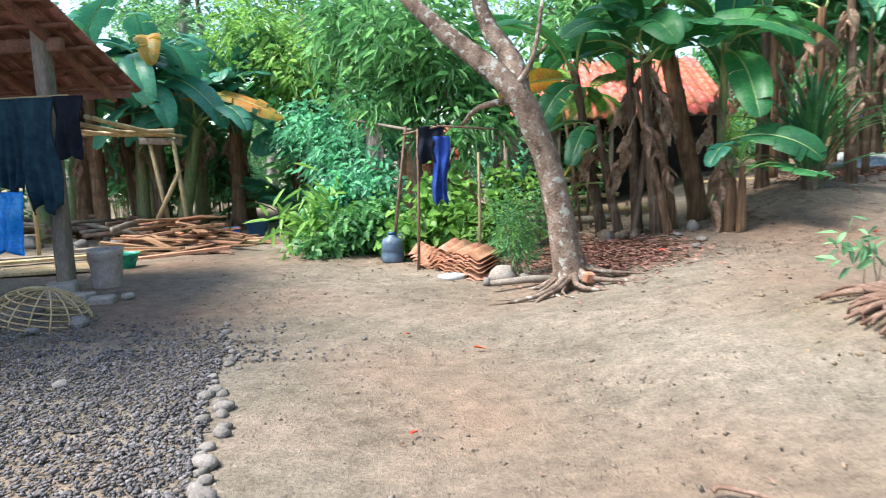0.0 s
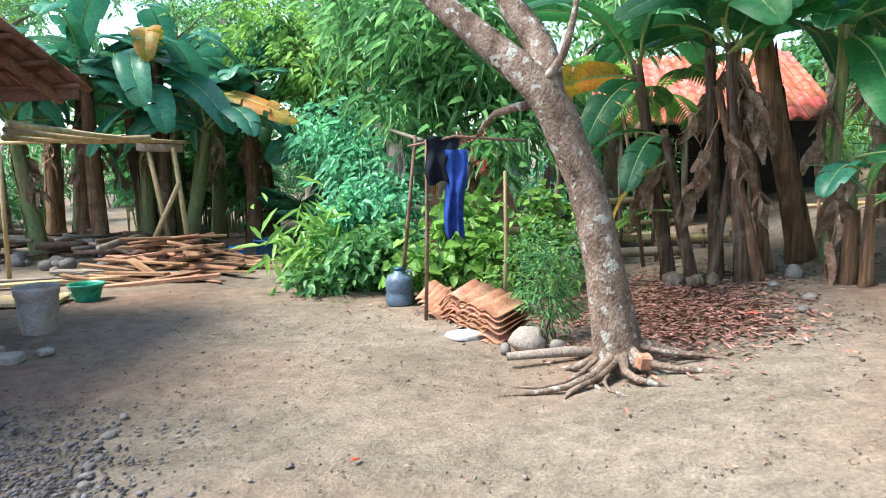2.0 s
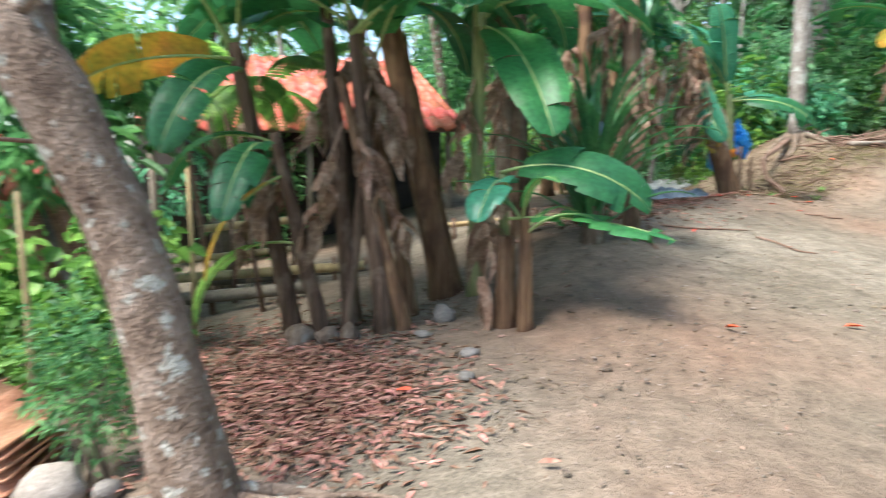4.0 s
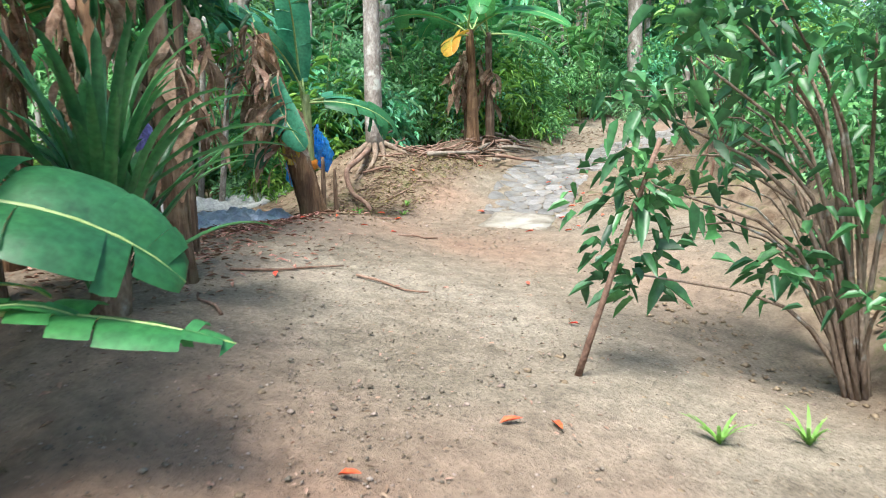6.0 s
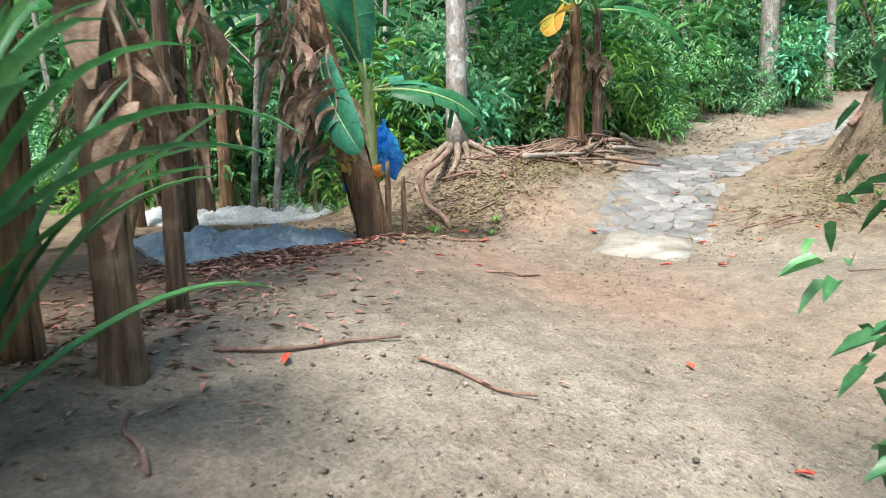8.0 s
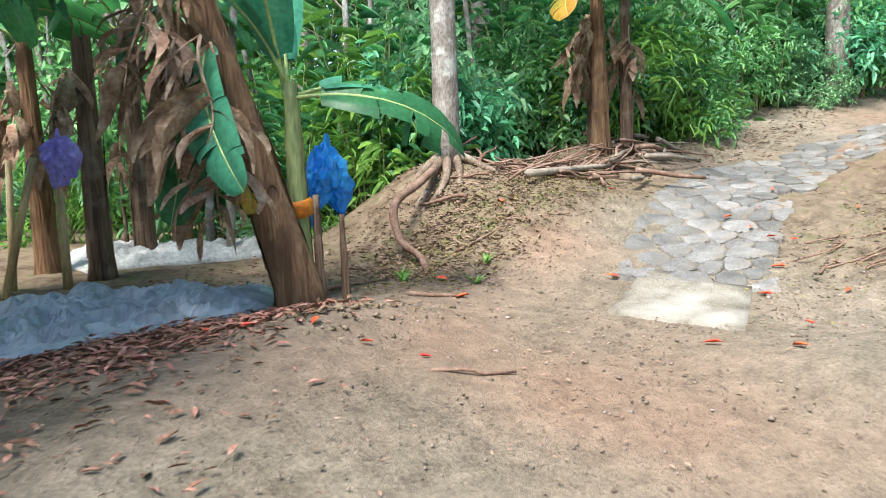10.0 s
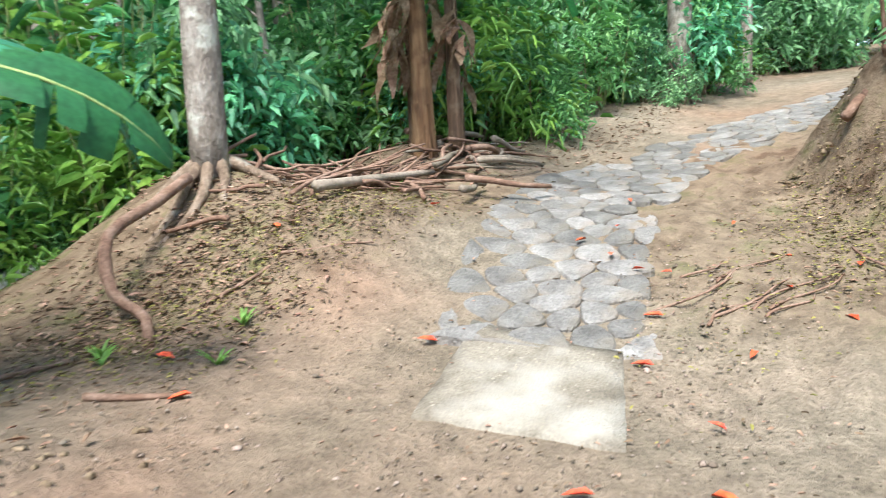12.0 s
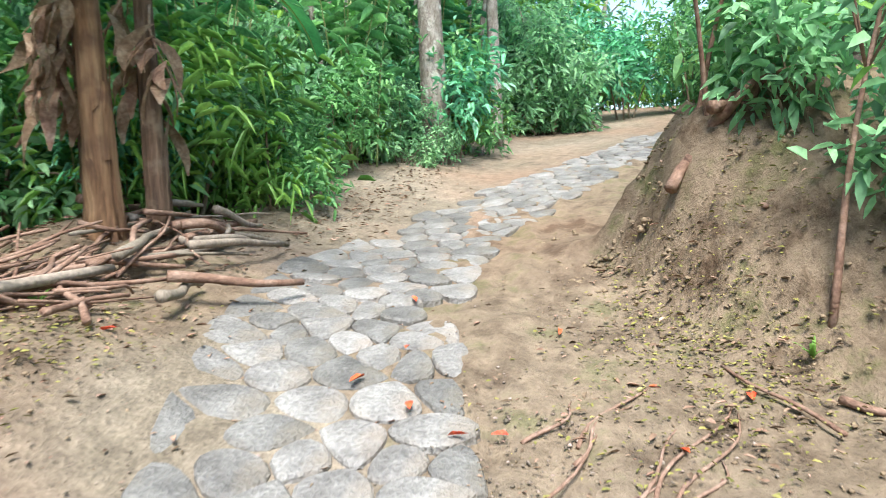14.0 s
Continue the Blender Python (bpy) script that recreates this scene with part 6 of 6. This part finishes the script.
def sheet(name, corners, mat, label, seed, lift=0.05, wrinkle=0.06, n=60, smooth=True):
    """A crumpled sheet lying over the ground between four corners."""
    v = []
    for i in range(n):
        for j in range(n):
            a, b = i / (n - 1), j / (n - 1)
            p = np.array(corners[0]) * (1 - a) * (1 - b) + np.array(corners[1]) * a * (1 - b) + np.array(corners[2]) * a * b + np.array(corners[3]) * (1 - a) * b
            q = Vector((p[0] * 2.2, p[1] * 2.2, seed))
            e = min(a, 1 - a, b, 1 - b)
            x = p[0] + 0.08 * noise.noise(q * 0.8)
            y = p[1] + 0.08 * noise.noise(q * 0.9 + Vector((7, 0, 0)))
            fold = 0.5 * (0.3 - abs(noise.noise(Vector((a * 3.0 + b * 1.5, b * 9.0 - a * 3.0, seed))))) + 0.35 * (0.3 - abs(noise.noise(Vector((a * 11.0, b * 4.0, seed + 5)))))
            z = lift * min(1, e * 8) + wrinkle * 1.6 * fold * min(1, e * 10) + 0.5 * wrinkle * (1.3 * (0.35 - abs(noise.noise(q * 0.9))) + 0.8 * (0.3 - abs(noise.noise(q * 2.1))) + 0.9 * (0.3 - abs(noise.noise(q * 4.2))) + 0.35 * (0.3 - abs(noise.noise(q * 9.0)))) * min(1, e * 10) + 0.03
            v.append((x, y, g(x, y) + z))
    f = [[i * n + j, (i + 1) * n + j, (i + 1) * n + j + 1, i * n + j + 1] for i in range(n - 1) for j in range(n - 1)]
    o = len(v)
    rimk = [i * n for i in range(n)] + [(n - 1) * n + j for j in range(1, n)] + [i * n + n - 1 for i in range(n - 2, -1, -1)] + [j for j in range(n - 2, 0, -1)]
    v += [(v[k][0], v[k][1], v[k][2] - 0.04) for k in rimk]
    f += [[rimk[(k + 1) % len(rimk)], rimk[k], o + k, o + (k + 1) % len(rimk)] for k in range(len(rimk))]
    return tagged(new(name, mesh(name, v, f, mat, smooth)), label, "tarpaulin")


sheet("tarpaulin", [(6.2, 12.35), (7.95, 12.42), (8.38, 13.2), (6.6, 14.4)], "tarp_grey", "crumpled dark grey tarpaulin spread on the ground", 3, 0.0, 0.17, 110, False)
sheet("tarpaulin", [(7.5, 15.6), (10.2, 15.5), (10.4, 16.6), (7.6, 17.2)], "tarp_white", "dirty white tarpaulin spread over low rubble", 8, 0.06, 0.2)


def bag(name, x, y, z, size, mat, label, seed, tall=1.2):
    """A crumpled hanging plastic bag gathered at the top."""
    bm = bmesh.new()
    bmesh.ops.create_icosphere(bm, subdivisions=4, radius=1)
    o = Vector((seed, seed * 2.1, 0))
    for v in bm.verts:
        c = v.co.copy()
        d = 0.85 + 0.5 * noise.noise(c * 1.4 + o) + 0.45 * abs(noise.noise(c * 3 + o)) + 0.2 * abs(noise.noise(c * 8 + o))
        pinch = 1 - 0.75 * max(0, c.z) ** 1.5
        v.co = Vector((c.x * d * pinch, c.y * d * pinch * 0.7, c.z * d * tall)) * size
    bm.verts.index_update()
    ob = new(name, mesh(name, [v.co[:] for v in bm.verts], [[v.index for v in f.verts] for f in bm.faces], mat, False))
    bm.free()
    ob.matrix_basis = pose(x, y, z, 0, 0, 30)
    return tagged(ob, label, "bag", "hanging plastic bags")


bag("plastic_bag", 8.52, 13.15, 1.5, 0.17, "blue_plastic", "bright blue plastic bag hanging by the banana stem", 7, 1.3)
bag("plastic_bag", 8.68, 12.9, 1.76, 0.22, "blue_plastic", "bright blue plastic bag hanging by the banana stem", 3)
bag("plastic_bag", 7.24, 14.66, g(7.1, 14.75) + 1.1, 0.15, "purple_plastic", "purple plastic bag tied on a bamboo stake", 5, 1.3)
pole(7.2, 14.7, 0, 0, 1.05, 0.04, "bamboo", "short upright bamboo stake", "bamboo_stake", "stakes")
for k, (x, y, dx) in enumerate([(6.7, 14.6, 0.35), (6.5, 14.9, 0.3), (6.85, 15.1, 0.1)]):
    pole(x, y, dx, 0.1, 1.1, 0.035, "bamboo", "leaning cut bamboo pole", "bamboo_stake", "stakes")
band = new("plastic_strap", mesh("plastic_strap", *lathe([(0.085, -0.06), (0.105, -0.04), (0.095, 0.0), (0.108, 0.03), (0.085, 0.06)], 14), "orange_plastic", True))
band.matrix_basis = pose(8.22, 12.54, 1.54, 8, -12, 0)
tagged(band, "orange plastic strap tied round the banana stem", "strap")


def scatter(name, spots, mat, label, category, seed, size=(0.03, 0.08), slim=0.35, lift=0.012, curl=0.3):
    """Fallen leaves and chips strewn over the ground. spots: (x, y, rx, ry, count)."""
    r = np.random.default_rng(seed)
    pos = np.concatenate([np.stack([r.normal(x, rx, n), r.normal(y, ry, n)], 1) for x, y, rx, ry, n in spots])
    n = len(pos)
    z = lie(pos[:, 0], pos[:, 1]) + lift + r.uniform(0, 0.02, n)
    a = r.uniform(0, 6.28, n)
    way_ = np.stack([np.cos(a), np.sin(a), r.normal(0, 0.15, n)], 1)
    up = np.stack([r.normal(0, 0.3, n), r.normal(0, 0.3, n), np.ones(n)], 1)
    ln = r.uniform(*size, n)
    v, f = leaves(np.column_stack([pos, z]), way_, up, ln, ln * slim, curl, 0.05)
    return tagged(new(name, mesh(name, v, f, mat)), label, category, kind="stuff")


scatter("leaf_litter", [(7.1, 12.1, 0.5, 0.25, 1500), (6.4, 12.2, 0.5, 0.35, 700), (7.6, 12.05, 0.25, 0.15, 300), (1.6, 8.2, 0.4, 0.7, 3000), (1.2, 8.9, 0.4, 0.8, 1500), (1.75, 7.7, 0.3, 0.4, 1300), (5.6, 11.0, 0.6, 0.5, 500)], "litter_red", "thick reddish-brown leaf litter on the ground", "leaf litter", 91, (0.035, 0.1), 0.33)
scatter("leaf_litter", [(10.9, 13.6, 0.9, 0.5, 800), (12.2, 13.9, 1.1, 0.5, 1000), (10.2, 13.2, 0.6, 0.4, 400), (4.9, 10.6, 0.5, 0.4, 500), (2.6, 9.2, 0.7, 0.5, 500), (13.2, 9.9, 0.8, 0.5, 350), (16.0, 13.2, 2.0, 0.25, 900), (-0.2, 9.2, 0.9, 0.5, 500), (9.0, 13.9, 1.0, 0.8, 900), (9.9, 13.2, 0.5, 0.4, 600)], "litter", "brown fallen leaves and twigs on the earth", "leaf litter", 92, (0.025, 0.075), 0.4, 0.006)
scatter("leaf_litter", [(6.5, 9.3, 1.8, 1.3, 900), (9.5, 11.3, 1.4, 0.9, 900), (0.5, 5.0, 1.8, 2.2, 700), (9.9, 12.9, 0.6, 0.35, 900), (10.9, 12.9, 0.7, 0.25, 900), (12.3, 10.6, 1.2, 0.45, 420), (-2.2, 8.4, 1.6, 1.2, 300), (3.6, 7.6, 1.2, 1.0, 500), (12.5, 12.6, 1.2, 0.5, 250)], "litter", "small scattered leaf scraps on bare earth", "leaf litter", 93, (0.012, 0.042), 0.4, 0.004)
# loose grit on the trodden earth
kr = np.random.default_rng(44)
gv, gf, o = [], [], 0
for x0, y0, rx, ry, n in [(0.3, 4.5, 1.8, 2.2, 2600), (5.5, 8.4, 1.8, 1.0, 2600), (9.3, 11.0, 1.3, 0.9, 1500), (12.0, 10.6, 1.0, 0.4, 900), (-2.6, 6.9, 1.2, 1.0, 1200), (3.0, 7.3, 1.0, 0.9, 900)]:
    for k in range(n):
        x, y, s = kr.normal(x0, rx), kr.normal(y0, ry), kr.uniform(0.003, 0.010) * (2.0 if kr.random() < 0.06 else 1)
        a = kr.random() * 6.28
        w = base_v * (s * 1.3, s, s * 0.7)
        gv.append(np.stack([w[:, 0] * math.cos(a) - w[:, 1] * math.sin(a) + x, w[:, 0] * math.sin(a) + w[:, 1] * math.cos(a) + y, w[:, 2] + g(x, y) + 0.004], 1))
        gf.append(base_f + o)
        o += 8
tagged(new("grit", mesh("grit", np.concatenate(gv), np.concatenate(gf), "grit")), "small loose stones on the trodden earth", "grit", kind="stuff")

# crumbled clods on the bank, the slope and beside the paving
gv, gf, o = [], [], 0
for x0, y0, rx, ry, n, big_ in [(13.6, 10.0, 0.7, 0.45, 450, 0.02), (12.6, 9.6, 0.5, 0.4, 200, 0.017), (12.2, 10.5, 0.9, 0.35, 200, 0.009), (14.6, 10.6, 0.4, 0.25, 350, 0.03), (10.6, 13.2, 0.8, 0.4, 700, 0.02), (8.0, 11.75, 0.35, 0.15, 150, 0.03), (2.8, 4.4, 0.4, 0.4, 200, 0.03), (9.0, 7.6, 1.5, 0.5, 500, 0.028), (7.2, 6.5, 0.8, 0.4, 300, 0.028), (2.5, 8.3, 0.7, 0.4, 260, 0.022)]:
    for k in range(n):
        x, y, s = kr.normal(x0, rx), kr.normal(y0, ry), big_ * kr.uniform(0.25, 1.0) ** 1.5
        w = base_v * (s * kr.uniform(0.8, 1.6), s, s * kr.uniform(0.5, 0.9)) + kr.normal(0, 0.15 * s, (8, 3))
        a = kr.random() * 6.28
        gv.append(np.stack([w[:, 0] * math.cos(a) - w[:, 1] * math.sin(a) + x, w[:, 0] * math.sin(a) + w[:, 1] * math.cos(a) + y, w[:, 2] + g(x, y) - 0.2 * s], 1))
        gf.append(base_f + o)
        o += 8
tagged(new("earth_clods", mesh("earth_clods", np.concatenate(gv), np.concatenate(gf), "bank_earth", True)), "crumbled clods of brown earth on the slopes", "earth", kind="stuff")
scatter("bank_moss", [(9.7, 12.9, 0.45, 0.3, 600), (10.3, 13.2, 0.5, 0.3, 500), (11.4, 12.75, 0.5, 0.15, 400), (13.5, 10.05, 0.5, 0.3, 1100), (12.8, 9.75, 0.4, 0.3, 500), (10.9, 12.95, 0.4, 0.2, 500), (12.1, 10.3, 0.7, 0.3, 300), (9.5, 12.85, 0.5, 0.3, 200)], "moss", "short yellow-green moss and weeds on the earth", "moss", 95, (0.012, 0.04), 0.5, 0.02)

# single red fallen leaves
rl = np.random.default_rng(12)
rv, rf = leaves(np.zeros((1, 3)), np.array([[1.0, 0, 0.05]]), np.array([[0, 0.1, 1.0]]), 0.13, 0.05, 0.35, 0.06)
red_mesh = mesh("fallen_leaf", rv - np.array([0.06, 0, 0]), rf, "red_leaf", True)
for x, y in [(-0.28, 5.3), (0.05, 3.37), (0.3, 4.9), (2.12, 7.63), (6.93, 8.24), (5.2, 7.6), (5.35, 7.45), (4.3, 7.7), (5.73, 9.98), (7.65, 9.08), (7.3, 11.95), (7.75, 11.55), (7.9, 11.3), (7.45, 11.75), (8.1, 11.06), (9.28, 12.09), (9.54, 12.65), (10.5, 11.66), (10.87, 10.6), (10.4, 10.1), (9.6, 10.3), (9.8, 9.9), (10.64, 13.05), (11.35, 12.9), (12.2, 11.6), (11.9, 11.05), (12.6, 11.5), (12.05, 11.3), (11.2, 10.17), (12.6, 10.3), (12.1, 10.2), (11.75, 9.83), (12.6, 9.9), (13.1, 10.8), (12.0, 10.9), (11.4, 10.75), (13.3, 11.7), (11.9, 12.7)]:
    ob = new("fallen_leaf", red_mesh)
    ob.matrix_basis = pose(x, y, g(x, y) + (0.05 if y > 10.9 and 10.9 < x < 16 and y < 12.6 else 0.022), rl.normal(0, 10), rl.normal(0, 8), rl.uniform(0, 360)) @ Matrix.Scale(rl.uniform(0.55, 1.0), 4)
    tagged(ob, "curled bright red fallen leaf on the ground", "leaf", "fallen red leaves")


def stick(name, ends, r, mat, label, seed, bend=0.05, group="fallen branches", cat="branch"):
    a, b = np.array(ends[0], float), np.array(ends[1], float)
    rs = np.random.default_rng(seed)
    pts = curve([a, a * 0.66 + b * 0.34 + rs.normal(0, bend, 3) * (1, 1, 0.3), a * 0.3 + b * 0.7 + rs.normal(0, bend, 3) * (1, 1, 0.3), b], 9)
    ob = new(name, mesh(name, *tube(pts - a, np.linspace(r, r * 0.6, len(pts)), 7, 0.1, seed), mat, True))
    ob.matrix_basis = pose(*a)
    return tagged(ob, label, cat, group)


stick("log", ((10.95, 12.98, g(10.95, 12.98) + 0.14), (12.4, 13.1, g(12.4, 13.1) + 0.14)), 0.042, "old_wood", "long straight pole lying on the slope", 1, 0.015)
lr = np.random.default_rng(66)
for k in range(95):
    x, y = lr.normal(11.6, 0.55), lr.normal(13.4, 0.26)
    a, ln = lr.uniform(-0.7, 0.7) + (1.5 if k % 5 == 0 else 0), lr.uniform(0.35, 1.0)
    z = g(x, y) + 0.03
    ex, ey = x + math.cos(a) * ln, y + math.sin(a) * ln * 0.7
    stick("branch", ((x, y, z + lr.uniform(0, 0.08)), (ex, ey, g(ex, ey) + lr.uniform(0.02, 0.3 if k % 4 == 0 else 0.12))), lr.uniform(0.008, 0.022), "stick", "thin dry branch on the brush heap", 300 + k, 0.05)
for k in range(26):
    x, y = lr.normal(13.0, 0.45), lr.normal(13.35, 0.25)
    a, ln = lr.uniform(-0.9, 0.5), lr.uniform(0.5, 1.2)
    ex, ey = x + math.cos(a) * ln, y + math.sin(a) * ln * 0.7
    stick("branch", ((x, y, g(x, y) + 0.05 + lr.uniform(0, 0.16)), (ex, ey, g(ex, ey) + 0.04 + lr.uniform(0, 0.1))), lr.uniform(0.012, 0.036), "old_wood" if k % 2 else "stick", "weathered log in the heap by the banana stems", 400 + k, 0.05, "logs by the lane", "log")
for k, (ax, ay, bx, by) in enumerate([(10.0, 12.95, 10.9, 12.75), (10.5, 12.85, 11.0, 12.5), (6.3, 9.75, 6.5, 9.2), (5.5, 10.2, 6.4, 10.0), (4.9, 9.4, 5.0, 9.8), (8.0, 10.9, 8.4, 10.7), (12.3, 9.6, 12.9, 10.0), (1.3, 2.6, 1.45, 2.45), (8.3, 12.9, 9.2, 13.0), (12.6, 9.55, 12.35, 9.2), (9.0, 12.4, 9.3, 12.1)]):
    stick("twig", ((ax, ay, g(ax, ay) + 0.02), (bx, by, g(bx, by) + 0.02)), 0.012 if k < 8 else 0.02, "stick", "dry fallen twig on the bare earth", 500 + k, 0.03, "twigs")
# worn roots showing across the earth beside the lane
for k in range(9):
    x, y = lr.uniform(11.2, 12.4), lr.uniform(10.2, 10.9)
    ln = lr.uniform(0.4, 1.0)
    pts = [(x + s * ln * 0.9, y - s * ln * 0.35 + 0.04 * math.sin(6 * s + k), g(x + s * ln * 0.9, y - s * ln * 0.35) + 0.005 + 0.012 * math.sin(3.1 * s)) for s in np.linspace(0, 1, 9)]
    ob = new("surface_root", mesh("surface_root", *tube(np.array(pts) - pts[0], np.linspace(0.010, 0.004, 9), 6, 0.1, k), "stick", True))
    ob.matrix_basis = pose(*pts[0])
    tagged(ob, "thin root running over the worn earth", "root", "surface roots")

# ---------------------------------------------------------------- shrub with a leaning prop beside the lane
stick("prop_pole", ((6.08, 7.75, g(6.08, 7.75) - 0.03), (6.0, 7.25, 1.62)), 0.021, "stick", "slanting thin pole propped in the shrub", 9, 0.01, "props", "pole")
big = thing("lane_shrub", pose(7.35, 6.55, g(7.35, 6.55)), "overhanging shrub with large glossy green leaves", "shrub")
sr = np.random.default_rng(71)
tips = [(-0.5, 0.75, 0.8), (-0.2, -0.3, 2.0), (-0.65, 0.6, 1.3), (-0.5, 0.7, 1.7), (-0.4, -0.1, 1.9), (-0.6, 0.3, 2.2), (-0.2, 0.2, 2.0), (-0.2, 0.5, 1.7), (0.1, 0.3, 2.0), (-0.3, 0.1, 2.2), (0.3, 0.5, 1.4), (0.0, -0.2, 1.2), (0.2, 0.1, 0.8), (0.5, 0.2, 1.8), (-0.1, 0.4, 2.4), (0.4, 0.7, 2.1), (-0.75, 0.35, 1.9), (0.6, 0.8, 1.1), (0.9, 0.6, 1.5), (0.8, 0.2, 0.7), (-0.1, -0.4, 0.7), (0.1, -0.5, 1.7)]
bl = []
for k, t in enumerate(tips):
    t = (t[0] - 0.55, t[1] + 0.2, t[2])
    q = curve([(0.05 * math.cos(k), 0.05 * math.sin(k), -0.1), (t[0] * 0.35, t[1] * 0.35, t[2] * 0.7), t], 8)
    part("stem", tube(q, np.linspace(0.022, 0.005, len(q)), 6, 0.08, k), "bark_brown", big)
    bl.append((*t, 0.2, 0.2, 0.17))
part("foliage", foliage(bl, 420, 0.15, 0.07, 72, 0.45, 0.5), "leaf_deep", big)
part("foliage", foliage(bl, 260, 0.13, 0.06, 73, 0.45, 0.5), "leaf_deep", big)
over = thing("overhanging_branch", pose(7.35, 7.0, g(7.35, 7.0)), "branch with broad dark leaves reaching over the lane", "shrub")
for k, (tx_, ty_, tz_, n) in enumerate([(-0.62, 1.12, 1.8, 7), (-0.65, 1.01, 1.83, 9), (-0.67, 1.17, 1.38, 4), (-0.71, 1.2, 1.09, 6), (-0.71, 1.05, 0.85, 8), (-0.67, 0.95, 0.91, 9), (-0.61, 0.98, 1.38, 7), (-0.61, 0.95, 1.64, 10), (-0.62, 0.92, 1.17, 9)]):
    t = (tx_ + 0.13, ty_ - 0.12, tz_)
    q = curve([(0.6, -0.3, -0.1), (0.5 + 0.25 * tx_, -0.1 + 0.3 * ty_, tz_ * 0.85 + 0.12), t], 10)
    part("stem", tube(q, np.linspace(0.014, 0.003, len(q)), 6, 0.08, k), "bark_brown", over)
    part("foliage", foliage([(*t, 0.17, 0.17, 0.12)], n, 0.125, 0.058, 740 + k, 0.5, 0.4), "leaf_deep", over)
for k, (x, y) in enumerate([(5.9, 6.9), (6.3, 6.6), (12.9, 9.6), (9.3, 12.85), (9.65, 12.35), (10.0, 12.6), (11.9, 13.1), (9.35, 12.95)]):
    tuft = thing("grass_tuft", pose(x, y, g(x, y)), "small tuft of green weeds on the earth", "grass tuft", "grass tufts")
    for j in range(14):
        a, ln = sr.uniform(0, 6.28), sr.uniform(0.08, 0.22) * (1.4 if k < 2 else 0.8)
        t_ = np.linspace(0, 1, 5)[:, None]
        part("blade", blade_strip(np.hstack([t_ * ln * 0.7 * math.cos(a), t_ * ln * 0.7 * math.sin(a), ln * (t_ - 0.45 * t_**2)]), [0.008, 0.01, 0.009, 0.006, 0.001], np.array([0, 0, 1.0]), 0.2, 1), "leaf_light", tuft)

# ---------------------------------------------------------------- plants and roots on the earth bank
for k, (x, y, s, mt) in enumerate([(13.9, 9.5, 0.5, "leaf_far"), (14.4, 9.6, 0.8, "leaf_mid"), (13.2, 9.0, 0.7, "leaf_far"), (12.6, 8.5, 0.6, "leaf_mid"), (14.9, 9.2, 0.9, "leaf_light"), (13.7, 8.6, 0.9, "leaf_blue"), (12.0, 7.6, 0.8, "leaf_mid"), (15.6, 9.5, 0.9, "leaf_far"), (10.6, 7.0, 0.8, "leaf_dark"), (9.2, 6.3, 0.9, "leaf_mid"), (8.0, 5.6, 1.0, "leaf_dark"), (16.5, 9.0, 1.0, "leaf_light"), (11.2, 7.4, 0.7, "leaf_dark"), (9.9, 6.9, 0.6, "leaf_mid"), (7.4, 6.0, 0.7, "leaf_dark")]):
    shrub("bank_shrub", x, y, [(0.3 * math.cos(j * 1.7) * s, 0.3 * math.sin(j * 1.7) * s, (0.25 + 0.2 * j) * s, 0.35 * s, 0.35 * s, 0.25 * s) for j in range(6)], 560, 0.13, 0.055, mt, 800 + k, "leafy shrub growing on top of the earth bank")
for k, (ax, ay, bx, by, h) in enumerate([(14.2, 10.05, 14.05, 9.6, 1.5), (14.1, 9.95, 13.6, 10.1, 1.2), (13.0, 9.5, 13.1, 9.2, 1.7), (12.7, 9.3, 12.6, 9.0, 1.3)]):
    sp = thing("sapling", pose(ax, ay, g(ax, ay)), "thin bare-stemmed sapling rooted in the bank", "sapling", "saplings")
    q = curve([(0, 0, -0.1), ((bx - ax) * 0.4 + 0.04, (by - ay) * 0.4, h * 0.5), (bx - ax, by - ay, h)], 9)
    part("stem", tube(q, np.linspace(0.022, 0.008, len(q)), 7, 0.08, k), "stick", sp)
    for j in range(4):
        e = q[-1] + np.array([0.25 * math.cos(j * 1.9 + k), 0.25 * math.sin(j * 1.9 + k), 0.05 * j])
        part("twig", tube([q[-3], (q[-3] + e) / 2, e], [0.008, 0.006, 0.003], 5), "stick", sp)
    part("foliage", foliage([(*(q[-1] + np.array([0, 0, 0.1])), 0.3, 0.3, 0.2)], 90, 0.15, 0.055, 850 + k, 0.3), "leaf_light", sp)
knot = thing("bare_root", pose(14.0, 9.95, g(14.0, 9.95)), "thick tangled bare roots sticking out of the bank", "root")
for k, pts in enumerate([[(-0.15, 0.25, -0.28), (-0.02, 0.15, -0.12), (0.15, 0.0, -0.02), (0.3, -0.1, -0.02)], [(0.0, 0.15, -0.1), (-0.1, -0.1, -0.2), (-0.25, -0.2, -0.36), (-0.45, -0.25, -0.4)], [(0.05, 0.1, -0.05), (0.1, -0.02, 0.12), (0.08, -0.15, 0.3), (0.2, -0.25, 0.42)], [(0.1, 0.05, 0.05), (-0.05, -0.1, 0.18), (-0.15, -0.2, 0.3), (-0.1, -0.35, 0.42)], [(0.2, 0.0, 0.0), (0.1, -0.2, 0.2), (0.0, -0.3, 0.35), (-0.2, -0.45, 0.38)], [(-0.1, 0.0, 0.2), (0.05, -0.15, 0.25), (0.25, -0.2, 0.38)]]):
    q = curve(pts, 10)
    part("root", tube(q, np.linspace(0.045, 0.015, len(q)), 7, 0.12, k), "stick", knot)
